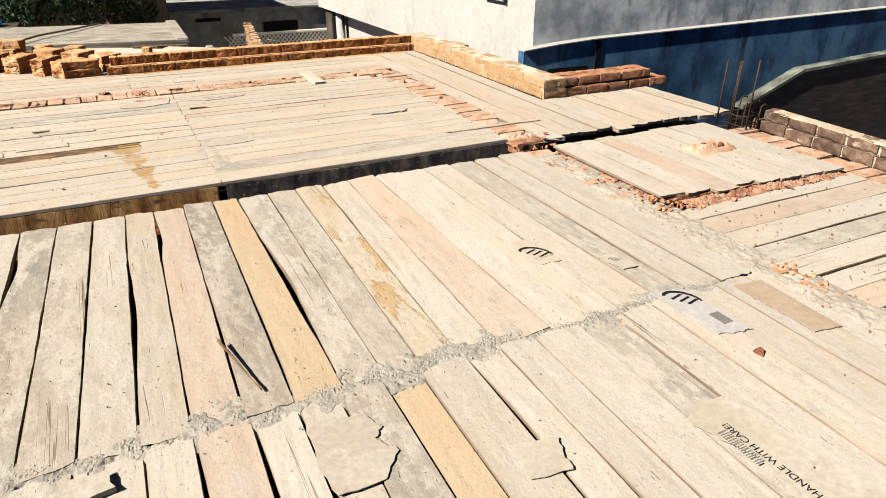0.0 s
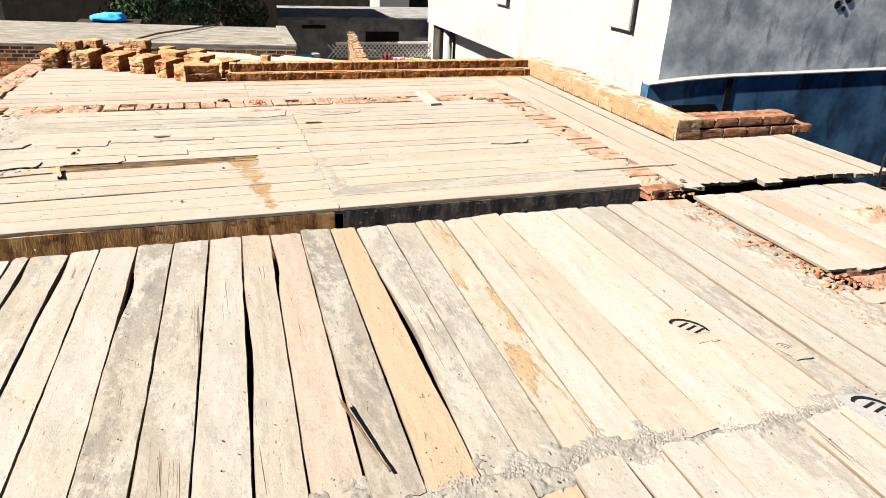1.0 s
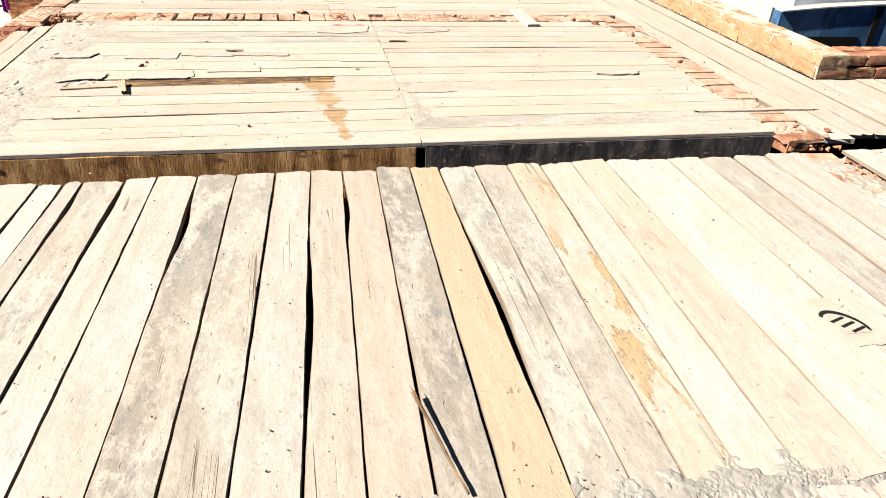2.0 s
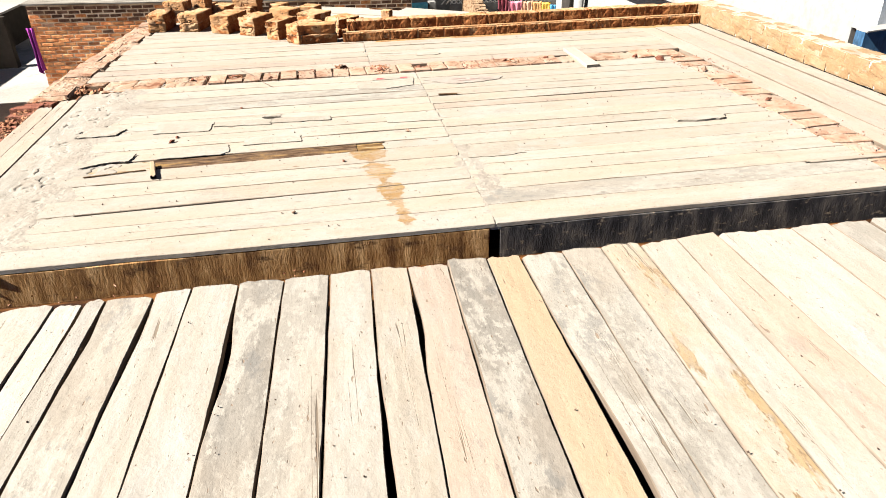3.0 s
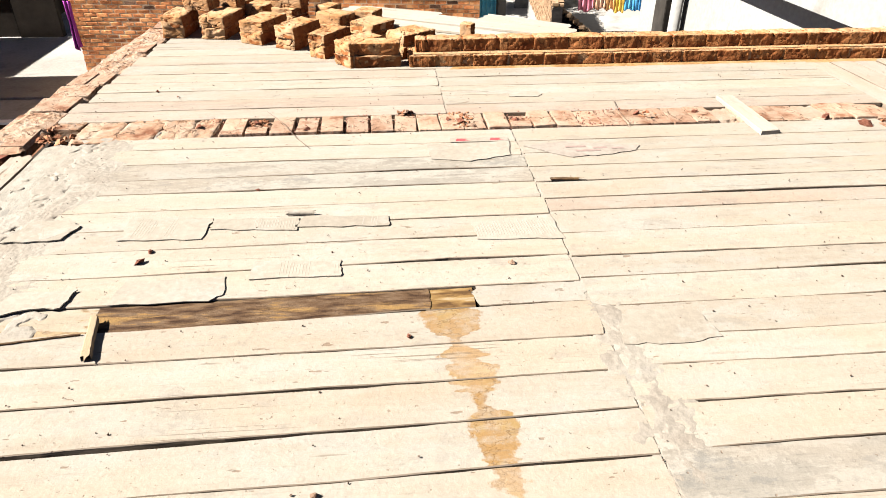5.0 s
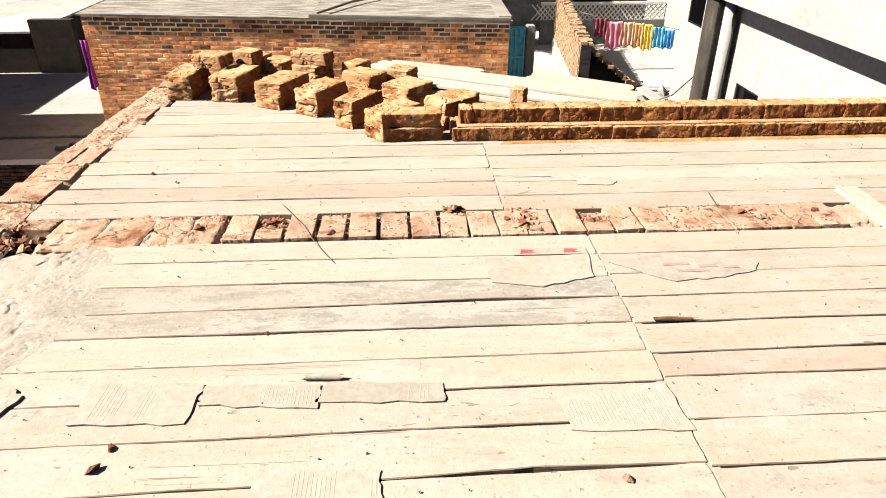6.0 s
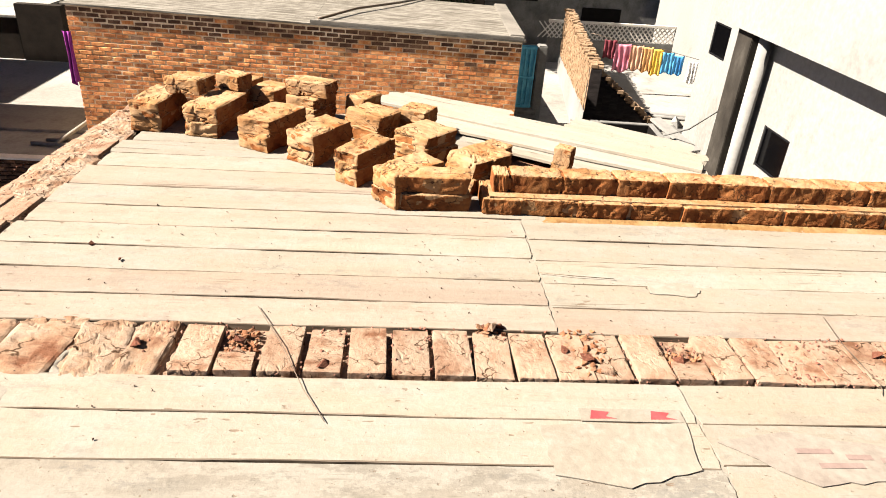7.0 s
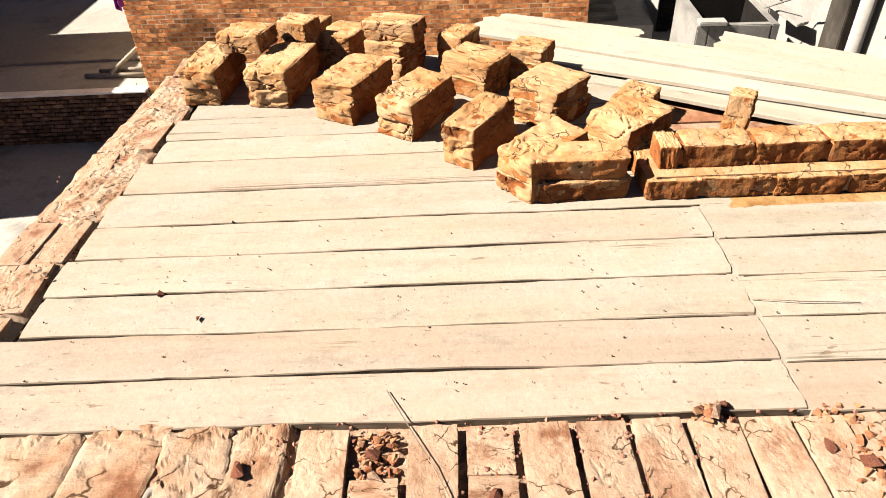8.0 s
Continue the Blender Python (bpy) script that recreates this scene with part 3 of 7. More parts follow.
def place(name, me, material, parent, x, y, z, rz=0, rx=0, ry=0, sx=1, sy=1, sz=1, label=""):
    mesh = me
    if me.materials and me.materials[0] is not material:
        mesh = me.copy()
        mesh.materials.clear()
        mesh.materials.append(material)
    return link_mesh(name, mesh, material, parent, pose(x, y, z, rx, ry, rz) @ Matrix.Diagonal((sx, sy, sz, 1)), label)


def brick_set(meshes, material):
    """The same brick meshes in another material, made once."""
    out = []
    for me in meshes:
        c = me.copy()
        c.materials.clear()
        c.materials.append(material)
        out.append(c)
    return out




def caked_brick(seed, amp=1.0, cuts=20, skew=0.0):
    """A brick with a cracked, lumpy crust of dried mud that has flaked off in places."""
    r = random.Random(seed)
    bm = bmesh.new()
    add_box(bm, -BRICK_L / 2, BRICK_L / 2, -BRICK_W / 2, BRICK_W / 2, 0, BRICK_H)
    bmesh.ops.subdivide_edges(bm, edges=bm.edges[:], cuts=cuts, use_grid_fill=True)
    shift = Vector((seed * 3.1, seed * 1.7, seed * 0.9))
    lean = [r.uniform(-skew, skew) for k in range(4)]
    for v in bm.verts:
        c = v.co - Vector((0, 0, BRICK_H / 2))
        out = Vector((c.x / BRICK_L, c.y / BRICK_W, c.z / BRICK_H)) * 2
        soft = Vector((math.copysign(abs(out.x) ** 9, out.x), math.copysign(abs(out.y) ** 9, out.y), math.copysign(abs(out.z) ** 9, out.z)))
        n = soft.normalized() if soft.length > 1e-6 else Vector((0, 0, 1))
        q = v.co + shift
        near = noise.voronoi(q * 10 + noise.noise_vector(q * 26) * 0.4)[0]
        crack = max(0.0, 1 - (near[1] - near[0]) / 0.09) * max(0.0, noise.noise(q * 7) + 0.15)
        lump = 0.003 * noise.noise(q * 8) + 0.0026 * noise.noise(q * 21) + 0.0016 * noise.noise(q * 46)
        round_off = max(0.0, soft.length - 1.0) * (0.003 if amp >= 1.0 else 0.002)
        if skew:
            lump += 0.0035 * crust_at(q) + 0.0022 * noise.noise(q * 33)
            round_off *= 2.4 + 2.2 * noise.noise(q * 13)
        v.co += n * (amp * (lump - 0.012 * crack) - round_off)
        v.co += Vector((lean[0] * out.y + lean[1] * out.z, lean[2] * out.x + lean[3] * out.z, 0))
        v.co.z = max(v.co.z, 0)
    bmesh.ops.recalc_face_normals(bm, faces=bm.faces)
    me = bpy.data.meshes.new("brick")
    bm.to_mesh(me)
    bm.free()
    return me


def crust_at(q):
    """1 where the mud crust still sits, 0 where it has flaked away."""
    return min(max(noise.noise(q * 13) * 4 + noise.noise(q * 34) * 2 + 0.9, 0.0), 1.0)


def crusted_lit(meshes, seeds, ends, sides):
    """Mud on the upper faces, thinner on the ends and sides, lit faces coloured paler."""
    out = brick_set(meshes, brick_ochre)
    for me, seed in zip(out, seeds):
        me.materials.append(lit_mud_cap)
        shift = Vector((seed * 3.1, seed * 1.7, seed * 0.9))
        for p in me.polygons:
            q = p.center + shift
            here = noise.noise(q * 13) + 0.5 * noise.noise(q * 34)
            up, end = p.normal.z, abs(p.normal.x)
            # sunlit tops and ends get the pale colour, shaded sides stay dark
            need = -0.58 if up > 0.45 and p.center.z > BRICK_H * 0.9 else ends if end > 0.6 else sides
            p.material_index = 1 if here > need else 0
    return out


flat_bricks = [caked_brick(s + 11, 0.4) for s in range(8)]
pale_set = brick_set(flat_bricks, brick_pale)
ochre_set = crusted_lit([caked_brick(s + 1, 1.15, 26, 0.005) for s in range(8)], range(1, 9), -0.38, 0.55)
ochre_flat = crusted_lit([caked_brick(s + 21, 0.9, 22, 0.002) for s in range(8)], range(21, 29), 0.6, 2.0)
red_set, yellow_set, wallset = brick_set(worn_bricks, brick_red), brick_set(worn_bricks, brick_yellow), brick_set(worn_bricks, brick_wall_mat)
dust_set = brick_set(flat_bricks, brick_dust)
far_set, tan_set = brick_set(plain_bricks, far_brick), brick_set(plain_bricks, brick_tan)

# ---- ground and the house below the roof ----
GROUND = -5.05
bm = bmesh.new()
bmesh.ops.create_grid(bm, x_segments=40, y_segments=40, size=300)
tagged(link_bm("ground", bm, ground_mat, None, pose(0, 0, GROUND)), "grey dusty concrete and earth ground between houses", "ground", kind="structure")
house = prism("house_body", [(-2.07, -3.0), (4.62, -3.0), (4.62, 8.32), (-1.90, 8.32), (-2.05, 6.3)], GROUND, -0.185, brick_wall_mat)
tagged(house, "brick house body carrying the timber roof formwork", "house", kind="structure")
tagged(prism("house_corner", [(-1.90, 8.322), (1.3, 8.322), (1.28, 8.7), (0.62, 8.75), (0.4, 9.05), (-1.84, 9.05)], GROUND, -0.036, brick_wall_mat), "brick corner of the house below the stacks", "house", kind="structure")
# dark sheet stands in for the shade seen through the plank gaps
slab = box_thing("formwork_base", (-1.95, 4.4, -3.0, 8.28, -0.183, -0.175), shade_dark, bevel=0.0)
tagged(slab, "dark sheet painting the shade below the formwork planks", "formwork", kind="structure")

LOW, TOP = -0.022, 0.0

# ---- lower deck: planks that run away from the stair side ----
deck_low = tagged(holder("lower_deck", 0.5, 2.9, 0), "lower roof deck of pale cement-dusted shuttering planks with gaps", "timber deck", kind="structure")
deck_low.location = (0, 0, 0)
far_x = [-1.60, -1.42, -1.26, -1.09, -0.99, -0.915, -0.75, -0.62, -0.455, -0.29, -0.125, 0.03, 0.17, 0.325, 0.48, 0.615, 0.785, 0.95, 1.11, 1.27, 1.44, 1.60, 1.77, 1.95, 2.13, 2.31, 2.52]
near_x = [-1.68, -1.51, -1.34, -1.17, -1.07, -0.99, -0.83, -0.70, -0.53, -0.37, -0.21, -0.04, 0.11, 0.27, 0.43, 0.60, 0.75, 0.89, 1.04, 1.20, 1.43, 1.60, 1.76, 1.97, 2.13, 2.31, 2.50]
tone = "b k b b b k b b g k b c p g f k k s b p b b b k b b".split()
WOOD = {"b": wood_bleached, "k": wood_dusky, "c": wood_cream, "g": wood_grey, "p": wood_pink, "f": wood_fresh, "s": wood_stain, "d": wood_dark}
opening = {4: (0.010, 3.7, 0.3), 5: (0.012, 3.6, 0.2), 6: (0.013, 3.6, 0.2), 8: (0.026, 3.40, 0.22), 11: (0.018, 2.75, 0.42), 12: (0.018, 3.5, 0.2), 13: (0.004, 2.4, 0.4), 14: (0.004, 2.4, 0.5), 15: (0.027, 2.75, 0.42)}
rnd = random.Random(4)
for i, t in enumerate(tone):
    sl = opening.get(i, (0, 0, 1))
    end = 3.862 + rnd.uniform(-0.006, 0.006) - (0.02 if far_x[i] < -0.7 else 0)
    plank(deck_low, "y", 1.938 + rnd.uniform(-0.008, 0.008), end, (near_x[i], far_x[i]), (near_x[i + 1], far_x[i + 1]), LOW + rnd.uniform(-0.007, 0.005), WOOD[t], seed=i + 1,
          wane=0.0035, rag=0.008, gap=0.004 if 3 < i < 16 else 0.002, swell_lo=sl, tilt=rnd.uniform(-0.003, 0.003))

deck_near = tagged(holder("near_deck"), "near roof deck of pale dusty shuttering planks beside a mortar ridge", "timber deck", kind="structure")
xs = [-1.75, -1.58, -1.40, -1.25, -1.08, -0.92, -0.75, -0.58, -0.42, -0.22, -0.03, 0.11, 0.285, 0.43, 0.57, 0.73, 0.865, 1.05, 1.19, 1.34, 1.54, 1.71, 1.90, 2.08, 2.26, 2.44, 2.62]
tone = "b b k b p b b b k b b p b b g f b b b b k b b b b b".split()
for i, t in enumerate(tone):
    plank(deck_near, "y", -2.9, 1.922 + rnd.uniform(-0.008, 0.004), (xs[i] - 0.12, xs[i]), (xs[i + 1] - 0.12, xs[i + 1]), LOW + rnd.uniform(-0.005, 0.004), WOOD[t], seed=i + 60, gap=0.005,
          swell_lo=(0.012, 1.5, 0.3) if i in (11, 12, 13, 17) else (0, 0, 1), segs=24)
tagged(rough_patch("mortar_ridge", -1.6, 2.45, 1.84, 2.06, LOW - 0.002, 0.018, cement, 3, 800, 50, 0.95, 13, wander=0.3, fine=0.5, steep=1.0, sink=0.03), "rough ridge of spilled grey cement mortar across the planks", "mortar", kind="stuff")

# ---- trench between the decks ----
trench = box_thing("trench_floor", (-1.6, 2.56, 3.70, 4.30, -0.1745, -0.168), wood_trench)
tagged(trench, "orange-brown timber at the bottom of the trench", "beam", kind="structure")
riser_l = plank(None, "x", -1.42, 0.555, 4.1000, 4.135, -0.0225, wood_riser, thick=0.144, seed=301, gap=0, rag=0.002, name="beam_side", flank=False, wane=0.0006, swell_lo=(0.0001, 0, 1), warp=0.001)
tagged(riser_l, "brown weathered plank standing on edge under the deck rim", "plank")
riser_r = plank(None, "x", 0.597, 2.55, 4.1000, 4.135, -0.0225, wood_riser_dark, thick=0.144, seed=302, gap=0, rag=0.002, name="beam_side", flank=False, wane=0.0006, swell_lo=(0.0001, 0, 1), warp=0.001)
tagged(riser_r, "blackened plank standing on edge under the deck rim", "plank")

# ---- upper deck ----
deck_up = tagged(holder("upper_deck"), "upper roof deck of pale cement-dusted shuttering planks", "timber deck", kind="structure")
ya = [4.10, 4.248, 4.390, 4.532, 4.706, 4.875, 5.015, 5.165, 5.332, 5.503, 5.658, 5.815, 5.972, 6.112, 6.285, 6.452, 6.595]
yb = [4.10, 4.268, 4.426, 4.592, 4.742, 4.900, 5.078, 5.195, 5.362, 5.524, 5.677, 5.825, 5.976, 6.130, 6.268, 6.434, 6.595]
tone = "c c c c c c d c c c c c k k c c".split()
wide = {2: (0.006, 0.3, 0.5), 3: (0.011, -0.9, 0.6), 4: (0.007, -0.6, 0.6), 8: (0.013, 0.15, 0.28), 13: (0.014, 0.1, 0.4), 9: (0.004, 0.0, 0.6), 10: (0.006, 0.2, 0.3), 12: (0.006, -0.6, 0.8)}
for i, t in enumerate(tone):
    sink = 0.007 if t == "d" else 0
    x0 = -1.40 if i != 6 else -0.99
    x1 = 0.579 if i != 6 else 0.06
    plank(deck_up, "x", x0 + rnd.uniform(-0.03, 0.03), x1 + (rnd.uniform(-0.004, 0.001) if i else 0), (ya[i], yb[i]), (ya[i + 1], yb[i + 1]), TOP - sink + rnd.uniform(-0.0012, 0.0010), wood_cream_stained if t == "c" and i < 8 else WOOD[t], thick=0.02 if i == 0 else 0.03, seed=i + 100, rag=0.003, warp=0.0012,
          gap=0.003 if i in wide else rnd.choice((-0.002, 0.0, 0.002)), wane=0.004 if i else 0.001, swell_lo=wide.get(i, (0, 0, 1)), flank=i > 0)
plank(deck_up, "x", -1.40, -0.99, ya[6] + 0.004, ya[7] + 0.004, TOP - 0.006, wood_stain, seed=140)
plank(deck_up, "x", 0.040, 0.204, (yb[6] - 0.006, yb[6]), (yb[7] - 0.004, yb[7]), TOP - 0.0085, wood_gold, seed=142, gap=0.002, segs=12, rag=0.001, wane=0.001)
plank(deck_up, "x", 0.205, 0.577, yb[6], yb[7], TOP - 0.004, wood_cream_stained, seed=141, gap=0.003)
ys = [4.10, 4.28, 4.44, 4.60, 4.75, 4.88, 5.045, 5.208, 5.346, 5.514, 5.690, 5.806, 5.963, 6.124, 6.28, 6.43, 6.595]
tone = "c k c c c c c c c c p c c c c c".split()
wide = {5: (0.012, 0.75, 0.16), 7: (0.011, 1.65, 0.35), 11: (0.014, 1.7, 0.5), 12: (0.005, 1.2, 0.8), 13: (0.004, 1.0, 0.5), 2: (0.006, 1.2, 0.4), 10: (0.006, 1.0, 0.4)}
for i, t in enumerate(tone):
    plank(deck_up, "x", 0.5815 + (rnd.uniform(-0.002, 0.004) if i else 0), 2.56 + rnd.uniform(-0.03, 0.02), (ys[i], ys[i] + 0.005), (ys[i + 1], ys[i + 1] + 0.005), TOP + rnd.uniform(-0.0012, 0.0010), WOOD[t], thick=0.02 if i == 0 else 0.03, seed=i + 150, rag=0.003, warp=0.0012,
          gap=0.003 if i in wide else rnd.choice((-0.003, -0.001, 0.001)), wane=0.004 if i else 0.001, swell_lo=wide.get(i, (0, 0, 1)), flank=i > 0)
for x0, x1, y0, y1 in ((0.555, 0.605, 4.102, 6.59), (0.245, 0.29, 6.85, 7.70)):
    part("seam_mortar", (lambda b: (add_box(b, x0, x1, y0, y1, -0.03, -0.0045), b)[1])(bmesh.new()), cement_dust, deck_up, "mortar pressed into the plank joint")
tagged(rough_patch("joint_mortar", 0.50, 0.74, 4.12, 5.1, TOP - 0.001, 0.004, cement_dust, 12, 50, 200, 0.85, 11, along="y", wander=0.1), "crumbled grey mortar over a plank joint", "mortar", kind="stuff")
tagged(rough_patch("edge_mortar", -1.66, -1.14, 4.1, 6.75, TOP - 0.002, 0.008, cement_dust, 14, 110, 520, 0.95, 8, along="y", wander=0.2, fine=0.2, steep=1.6), "rough grey mortar bed along the deck edge", "mortar", kind="stuff")
for i, (a, b, e) in enumerate(((-1.93, -1.83, 6.30), (-1.83, -1.72, 6.42), (-1.72, -1.39, 6.56))):
    plank(deck_up, "y", 4.0 + 0.05 * i, e, a, b, TOP - (0.004, 0.004, 0.006)[i], (wood_cream, wood_pink, wood_dusky)[i], seed=170 + i, gap=0.002, wane=0.003, rag=0.02)

# ---- far deck ----
deck_far = tagged(holder("far_deck"), "far roof deck of pale shuttering planks before the brick stacks", "timber deck", kind="structure")
ys = [6.84, 6.995, 7.155, 7.325, 7.50, 7.68, 7.88, 8.10, 8.27, 8.45, 8.65, 8.85, 9.05]
for i in range(len(ys) - 1):
    plank(deck_far, "x", -1.745 + 0.083 * (ys[i] - 7.5) + rnd.uniform(-0.008, 0.034), 0.267 if i < 5 else 0.45 - 0.02 * i, ys[i] + (0.01 if i < 5 else 0), ys[i + 1] + (0.01 if i < 4 else 0), TOP + rnd.uniform(-0.0015, 0.0010), wood_cream if i not in (0, 1, 4, 6) else wood_pink, seed=200 + i, gap=0.002, wane=0.006, rag=0.003, warp=0.0012)
for i in range(5):
    plank(deck_far, "x", 0.2695, 2.78, ys[i], ys[i + 1] + (0.06 if i == 4 else 0), TOP + rnd.uniform(-0.0015, 0.0008), wood_pink if i == 0 else wood_cream, seed=220 + i, gap=0.001, wane=0.006, rag=0.003, warp=0.0012)

# ---- side deck by the yellow wall ----
deck_side = tagged(holder("side_deck"), "side roof deck of pale planks along the mud-pointed wall", "timber deck", kind="structure")
xs = [2.78, 2.95, 3.12, 3.28, 3.42]
for i in range(4):
    plank(deck_side, "y", 3.99 + rnd.uniform(-0.02, 0.03), 7.70, xs[i], xs[i + 1], TOP + rnd.uniform(-0.004, 0.003), WOOD["cpcc"[i]], seed=240 + i, gap=0.005, segs=24)
xs = [3.42, 3.58, 3.75, 3.90, 4.07, 4.24, 4.40, 4.58]
for i in range(7):
    plank(deck_side, "y", 3.98 + rnd.uniform(-0.03, 0.03), 5.0, (xs[i], xs[i]), (xs[i + 1], xs[i + 1] + 0.0), TOP + rnd.uniform(-0.004, 0.003), WOOD["cccpccc"[i]], seed=250 + i, gap=0.005)

# ---- raised panel and the deck before it ----
panel = tagged(holder("raised_panel"), "raised panel of pale planks with brick rubble at its rim", "timber deck", kind="structure")
xs = [2.72, 2.89, 3.06, 3.23, 3.40, 3.57, 3.74, 3.91, 4.09]
for i in range(8):
    plank(panel, "y", (2.75, 2.71, 2.66, 2.70, 2.67, 2.655, 2.64, 2.625)[i], 3.80 + rnd.uniform(-0.015, 0.015), xs[i], xs[i + 1], 0.012 + rnd.uniform(-0.003, 0.003), WOOD["bbpbbbbb"[i]], seed=270 + i, gap=0.002, thick=0.016, rag=0.006)
panel_mud = surface("panel_mud", [(0.34, (0.070, 0.030, 0.017)), (0.5, (0.122, 0.066, 0.042)), (0.66, (0.158, 0.102, 0.072))], (10, 10, 10), 60, 0.95, 0.7, 0.0, bump_scale=(45, 45, 45))
panel_bed = prism("panel_bed", [(2.86, 2.735), (3.1, 2.70), (3.2, 2.675), (3.42, 2.70), (3.7, 2.66), (4.08, 2.635), (4.08, 3.78), (2.74, 3.78), (2.74, 2.80)], LOW - 0.02, -0.0045, panel_mud, panel, "brown earth bed under the panel")
tagged(rough_patch("panel_edge_earth", 2.84, 4.10, 2.575, 2.74, LOW - 0.004, 0.032, panel_mud, 62, 160, 30, 0.25, 8, fine=0.3, steep=1.6), "brown earth spilling from under the raised panel", "mortar", kind="stuff")
deck_right = tagged(holder("right_deck"), "right roof deck of dusty planks scattered with brick crumbs", "timber deck", kind="structure")
y = 2.62
for i in range(22):
    w = rnd.uniform(0.14, 0.19)
    plank(deck_right, "x", 2.63 + rnd.uniform(-0.02, 0.03), 4.14, y - w, y, LOW + rnd.uniform(-0.005, 0.004), WOOD["bpbkbbpbbk"[i % 10]], seed=320 + i, gap=0.006)
    y -= w

# ---- brick courses set in the decks ----
def wall_top(name, label):
    return tagged(holder(name), label, "brick wall", kind="structure")


row = wall_top("brick_row", "row of broken red bricks on edge of a wall between the decks")
tagged(rough_patch("row_bedding", -1.63, 2.80, 6.56, 6.88, TOP - 0.03, 0.02, brick_dust, 21, 260, 24, 0.1, 14, sink=0.02, fine=0.4), "crumbled brick dust bedding of the brick row", "mortar", kind="stuff")
x = -0.905
i = 0
while x < 2.70:
    w = 0.118 + rnd.uniform(-0.004, 0.006)
    missing = i in (1, 12, 21, 25)
    half = i in (1, 3, 12)
    if half:
        place("brick", pale_set[i % 8], brick_pale, row, x + w / 2, 6.652, -0.062, 90 + rnd.uniform(-3, 3), sx=0.38, sy=0.95)
        if i == 3:
            place("brick", pale_set[(i + 3) % 8], brick_pale, row, x + w / 2, 6.765, -0.070, 90 + rnd.uniform(-3, 3), sx=0.55, sy=0.95)
    elif not missing:
        place("brick", (dust_set if i in (2, 5, 7, 10) or (i > 13 and rnd.random() < 0.3) else pale_set)[(i * 3) % 8], brick_pale, row, x + w / 2, 6.72 + rnd.uniform(-0.006, 0.006), -0.066 + rnd.uniform(-0.008, 0.006), 90 + rnd.uniform(-2, 2), rnd.uniform(-2, 2), sx=0.99, sy=1.0 if i < 14 else 1.07)
    x += w + 0.006
    i += 1
tagged(rough_patch("row_mortar", -1.64, -0.92, 6.57, 6.87, TOP - 0.014, 0.014, brick_dust, 23, 200, 90, 0.15, 7, fine=0.3), "pinkish mortar and brick lumps over the row", "mortar", kind="stuff")
tagged(rough_patch("row_dust", 0.80, 2.72, 6.61, 6.85, TOP - 0.006, 0.005, row_dust_mat, 24, 300, 60, 0.55, 9, fine=0.4), "pale pink brick dust swept over the brick row", "mortar", kind="stuff")
stones = brick_set([caked_brick(s + 41, 1.3, 22, 0.004) for s in range(5)], row_mud)
for k, (bx, by, w, rz, h) in enumerate(((-1.70, 6.73, 0.13, 84, 1.0), (-1.52, 6.71, 0.20, 93, 1.03), (-1.315, 6.725, 0.19, 86, 1.05), (-1.135, 6.715, 0.15, 95, 1.02), (-0.995, 6.72, 0.115, 89, 1.0))):
    place("stone", stones[k], row_mud, row, bx, by if k else 6.82, -0.075, rz, rnd.uniform(-2, 2), sx=0.45 if k == 0 else 1.2 + 0.03 * (k % 2), sy=w / 0.112, sz=h)

strip = wall_top("brick_strip", "strip of broken red bricks between the decks")
tagged(rough_patch("strip_bedding", 2.53, 2.80, 4.0, 6.65, TOP - 0.025, 0.022, brick_dust, 31, 24, 200, 0.1, 14, along="y", sink=0.02), "brick dust bedding of the brick strip", "mortar", kind="stuff")
y = 4.12
i = 0
while y < 6.5:
    w = 0.118 + rnd.uniform(-0.004, 0.01)
    if rnd.random() < 0.82:
        place("brick", (dust_set, pale_set)[i % 2][i % 8], brick_dust, strip, 2.665 + rnd.uniform(-0.015, 0.015), y + w / 2, -0.068 + rnd.uniform(-0.006, 0.003), rnd.uniform(-5, 5), rnd.uniform(-1, 1))
    y += w + 0.006
    i += 1
tagged(rough_patch("strip_dust", 2.53, 2.80, 4.15, 6.62, TOP - 0.007, 0.006, row_dust_mat, 34, 50, 330, 0.5, 8, along="y", fine=0.4), "pale pink brick dust over the brick strip", "mortar", kind="stuff")
place("brick", wallset[5], brick_wall_mat, strip, 2.665, 4.055, -0.088, 4, sz=1.1)
y = 2.5
while y < 3.85:
    w = 0.118 + rnd.uniform(-0.004, 0.01)
    if y > 3.3 or rnd.random() < 0.4:
        place("brick", dust_set[i % 8], brick_dust, strip, 2.62 + rnd.uniform(-0.015, 0.015), y + w / 2, -0.098 + rnd.uniform(-0.006, 0.006), rnd.uniform(-6, 6), rnd.uniform(-3, 3))
    y += w + 0.006
    i += 1
tagged(rough_patch("strip_mortar", 2.46, 2.78, 1.2, 3.82, LOW - 0.004, 0.014, cement_dust, 33, 36, 260, 0.5, 9, along="y", wander=0.1), "pale mortar spilled along the deck joint", "mortar", kind="stuff")

# ---- left wall top ----
edge_wall = wall_top("edge_wall_top", "mortar-covered brick wall top along the roof edge")
y = 6.55
i = 0
while y < 8.95:
    shift = 0.075 * (y - 7.5)
    for bx in (-1.915, -1.80):
        place("brick", (pale_set, dust_set)[(i + (bx < -1.9)) % 2][(i * 3) % 8], brick_pale, edge_wall, bx + shift + rnd.uniform(-0.012, 0.012), y + 0.115 + rnd.uniform(-0.01, 0.01), -0.070 + rnd.uniform(-0.012, 0.008), 90 + rnd.uniform(-5, 5), rnd.uniform(-3, 3), sy=0.97)
    y += 0.236
    i += 1
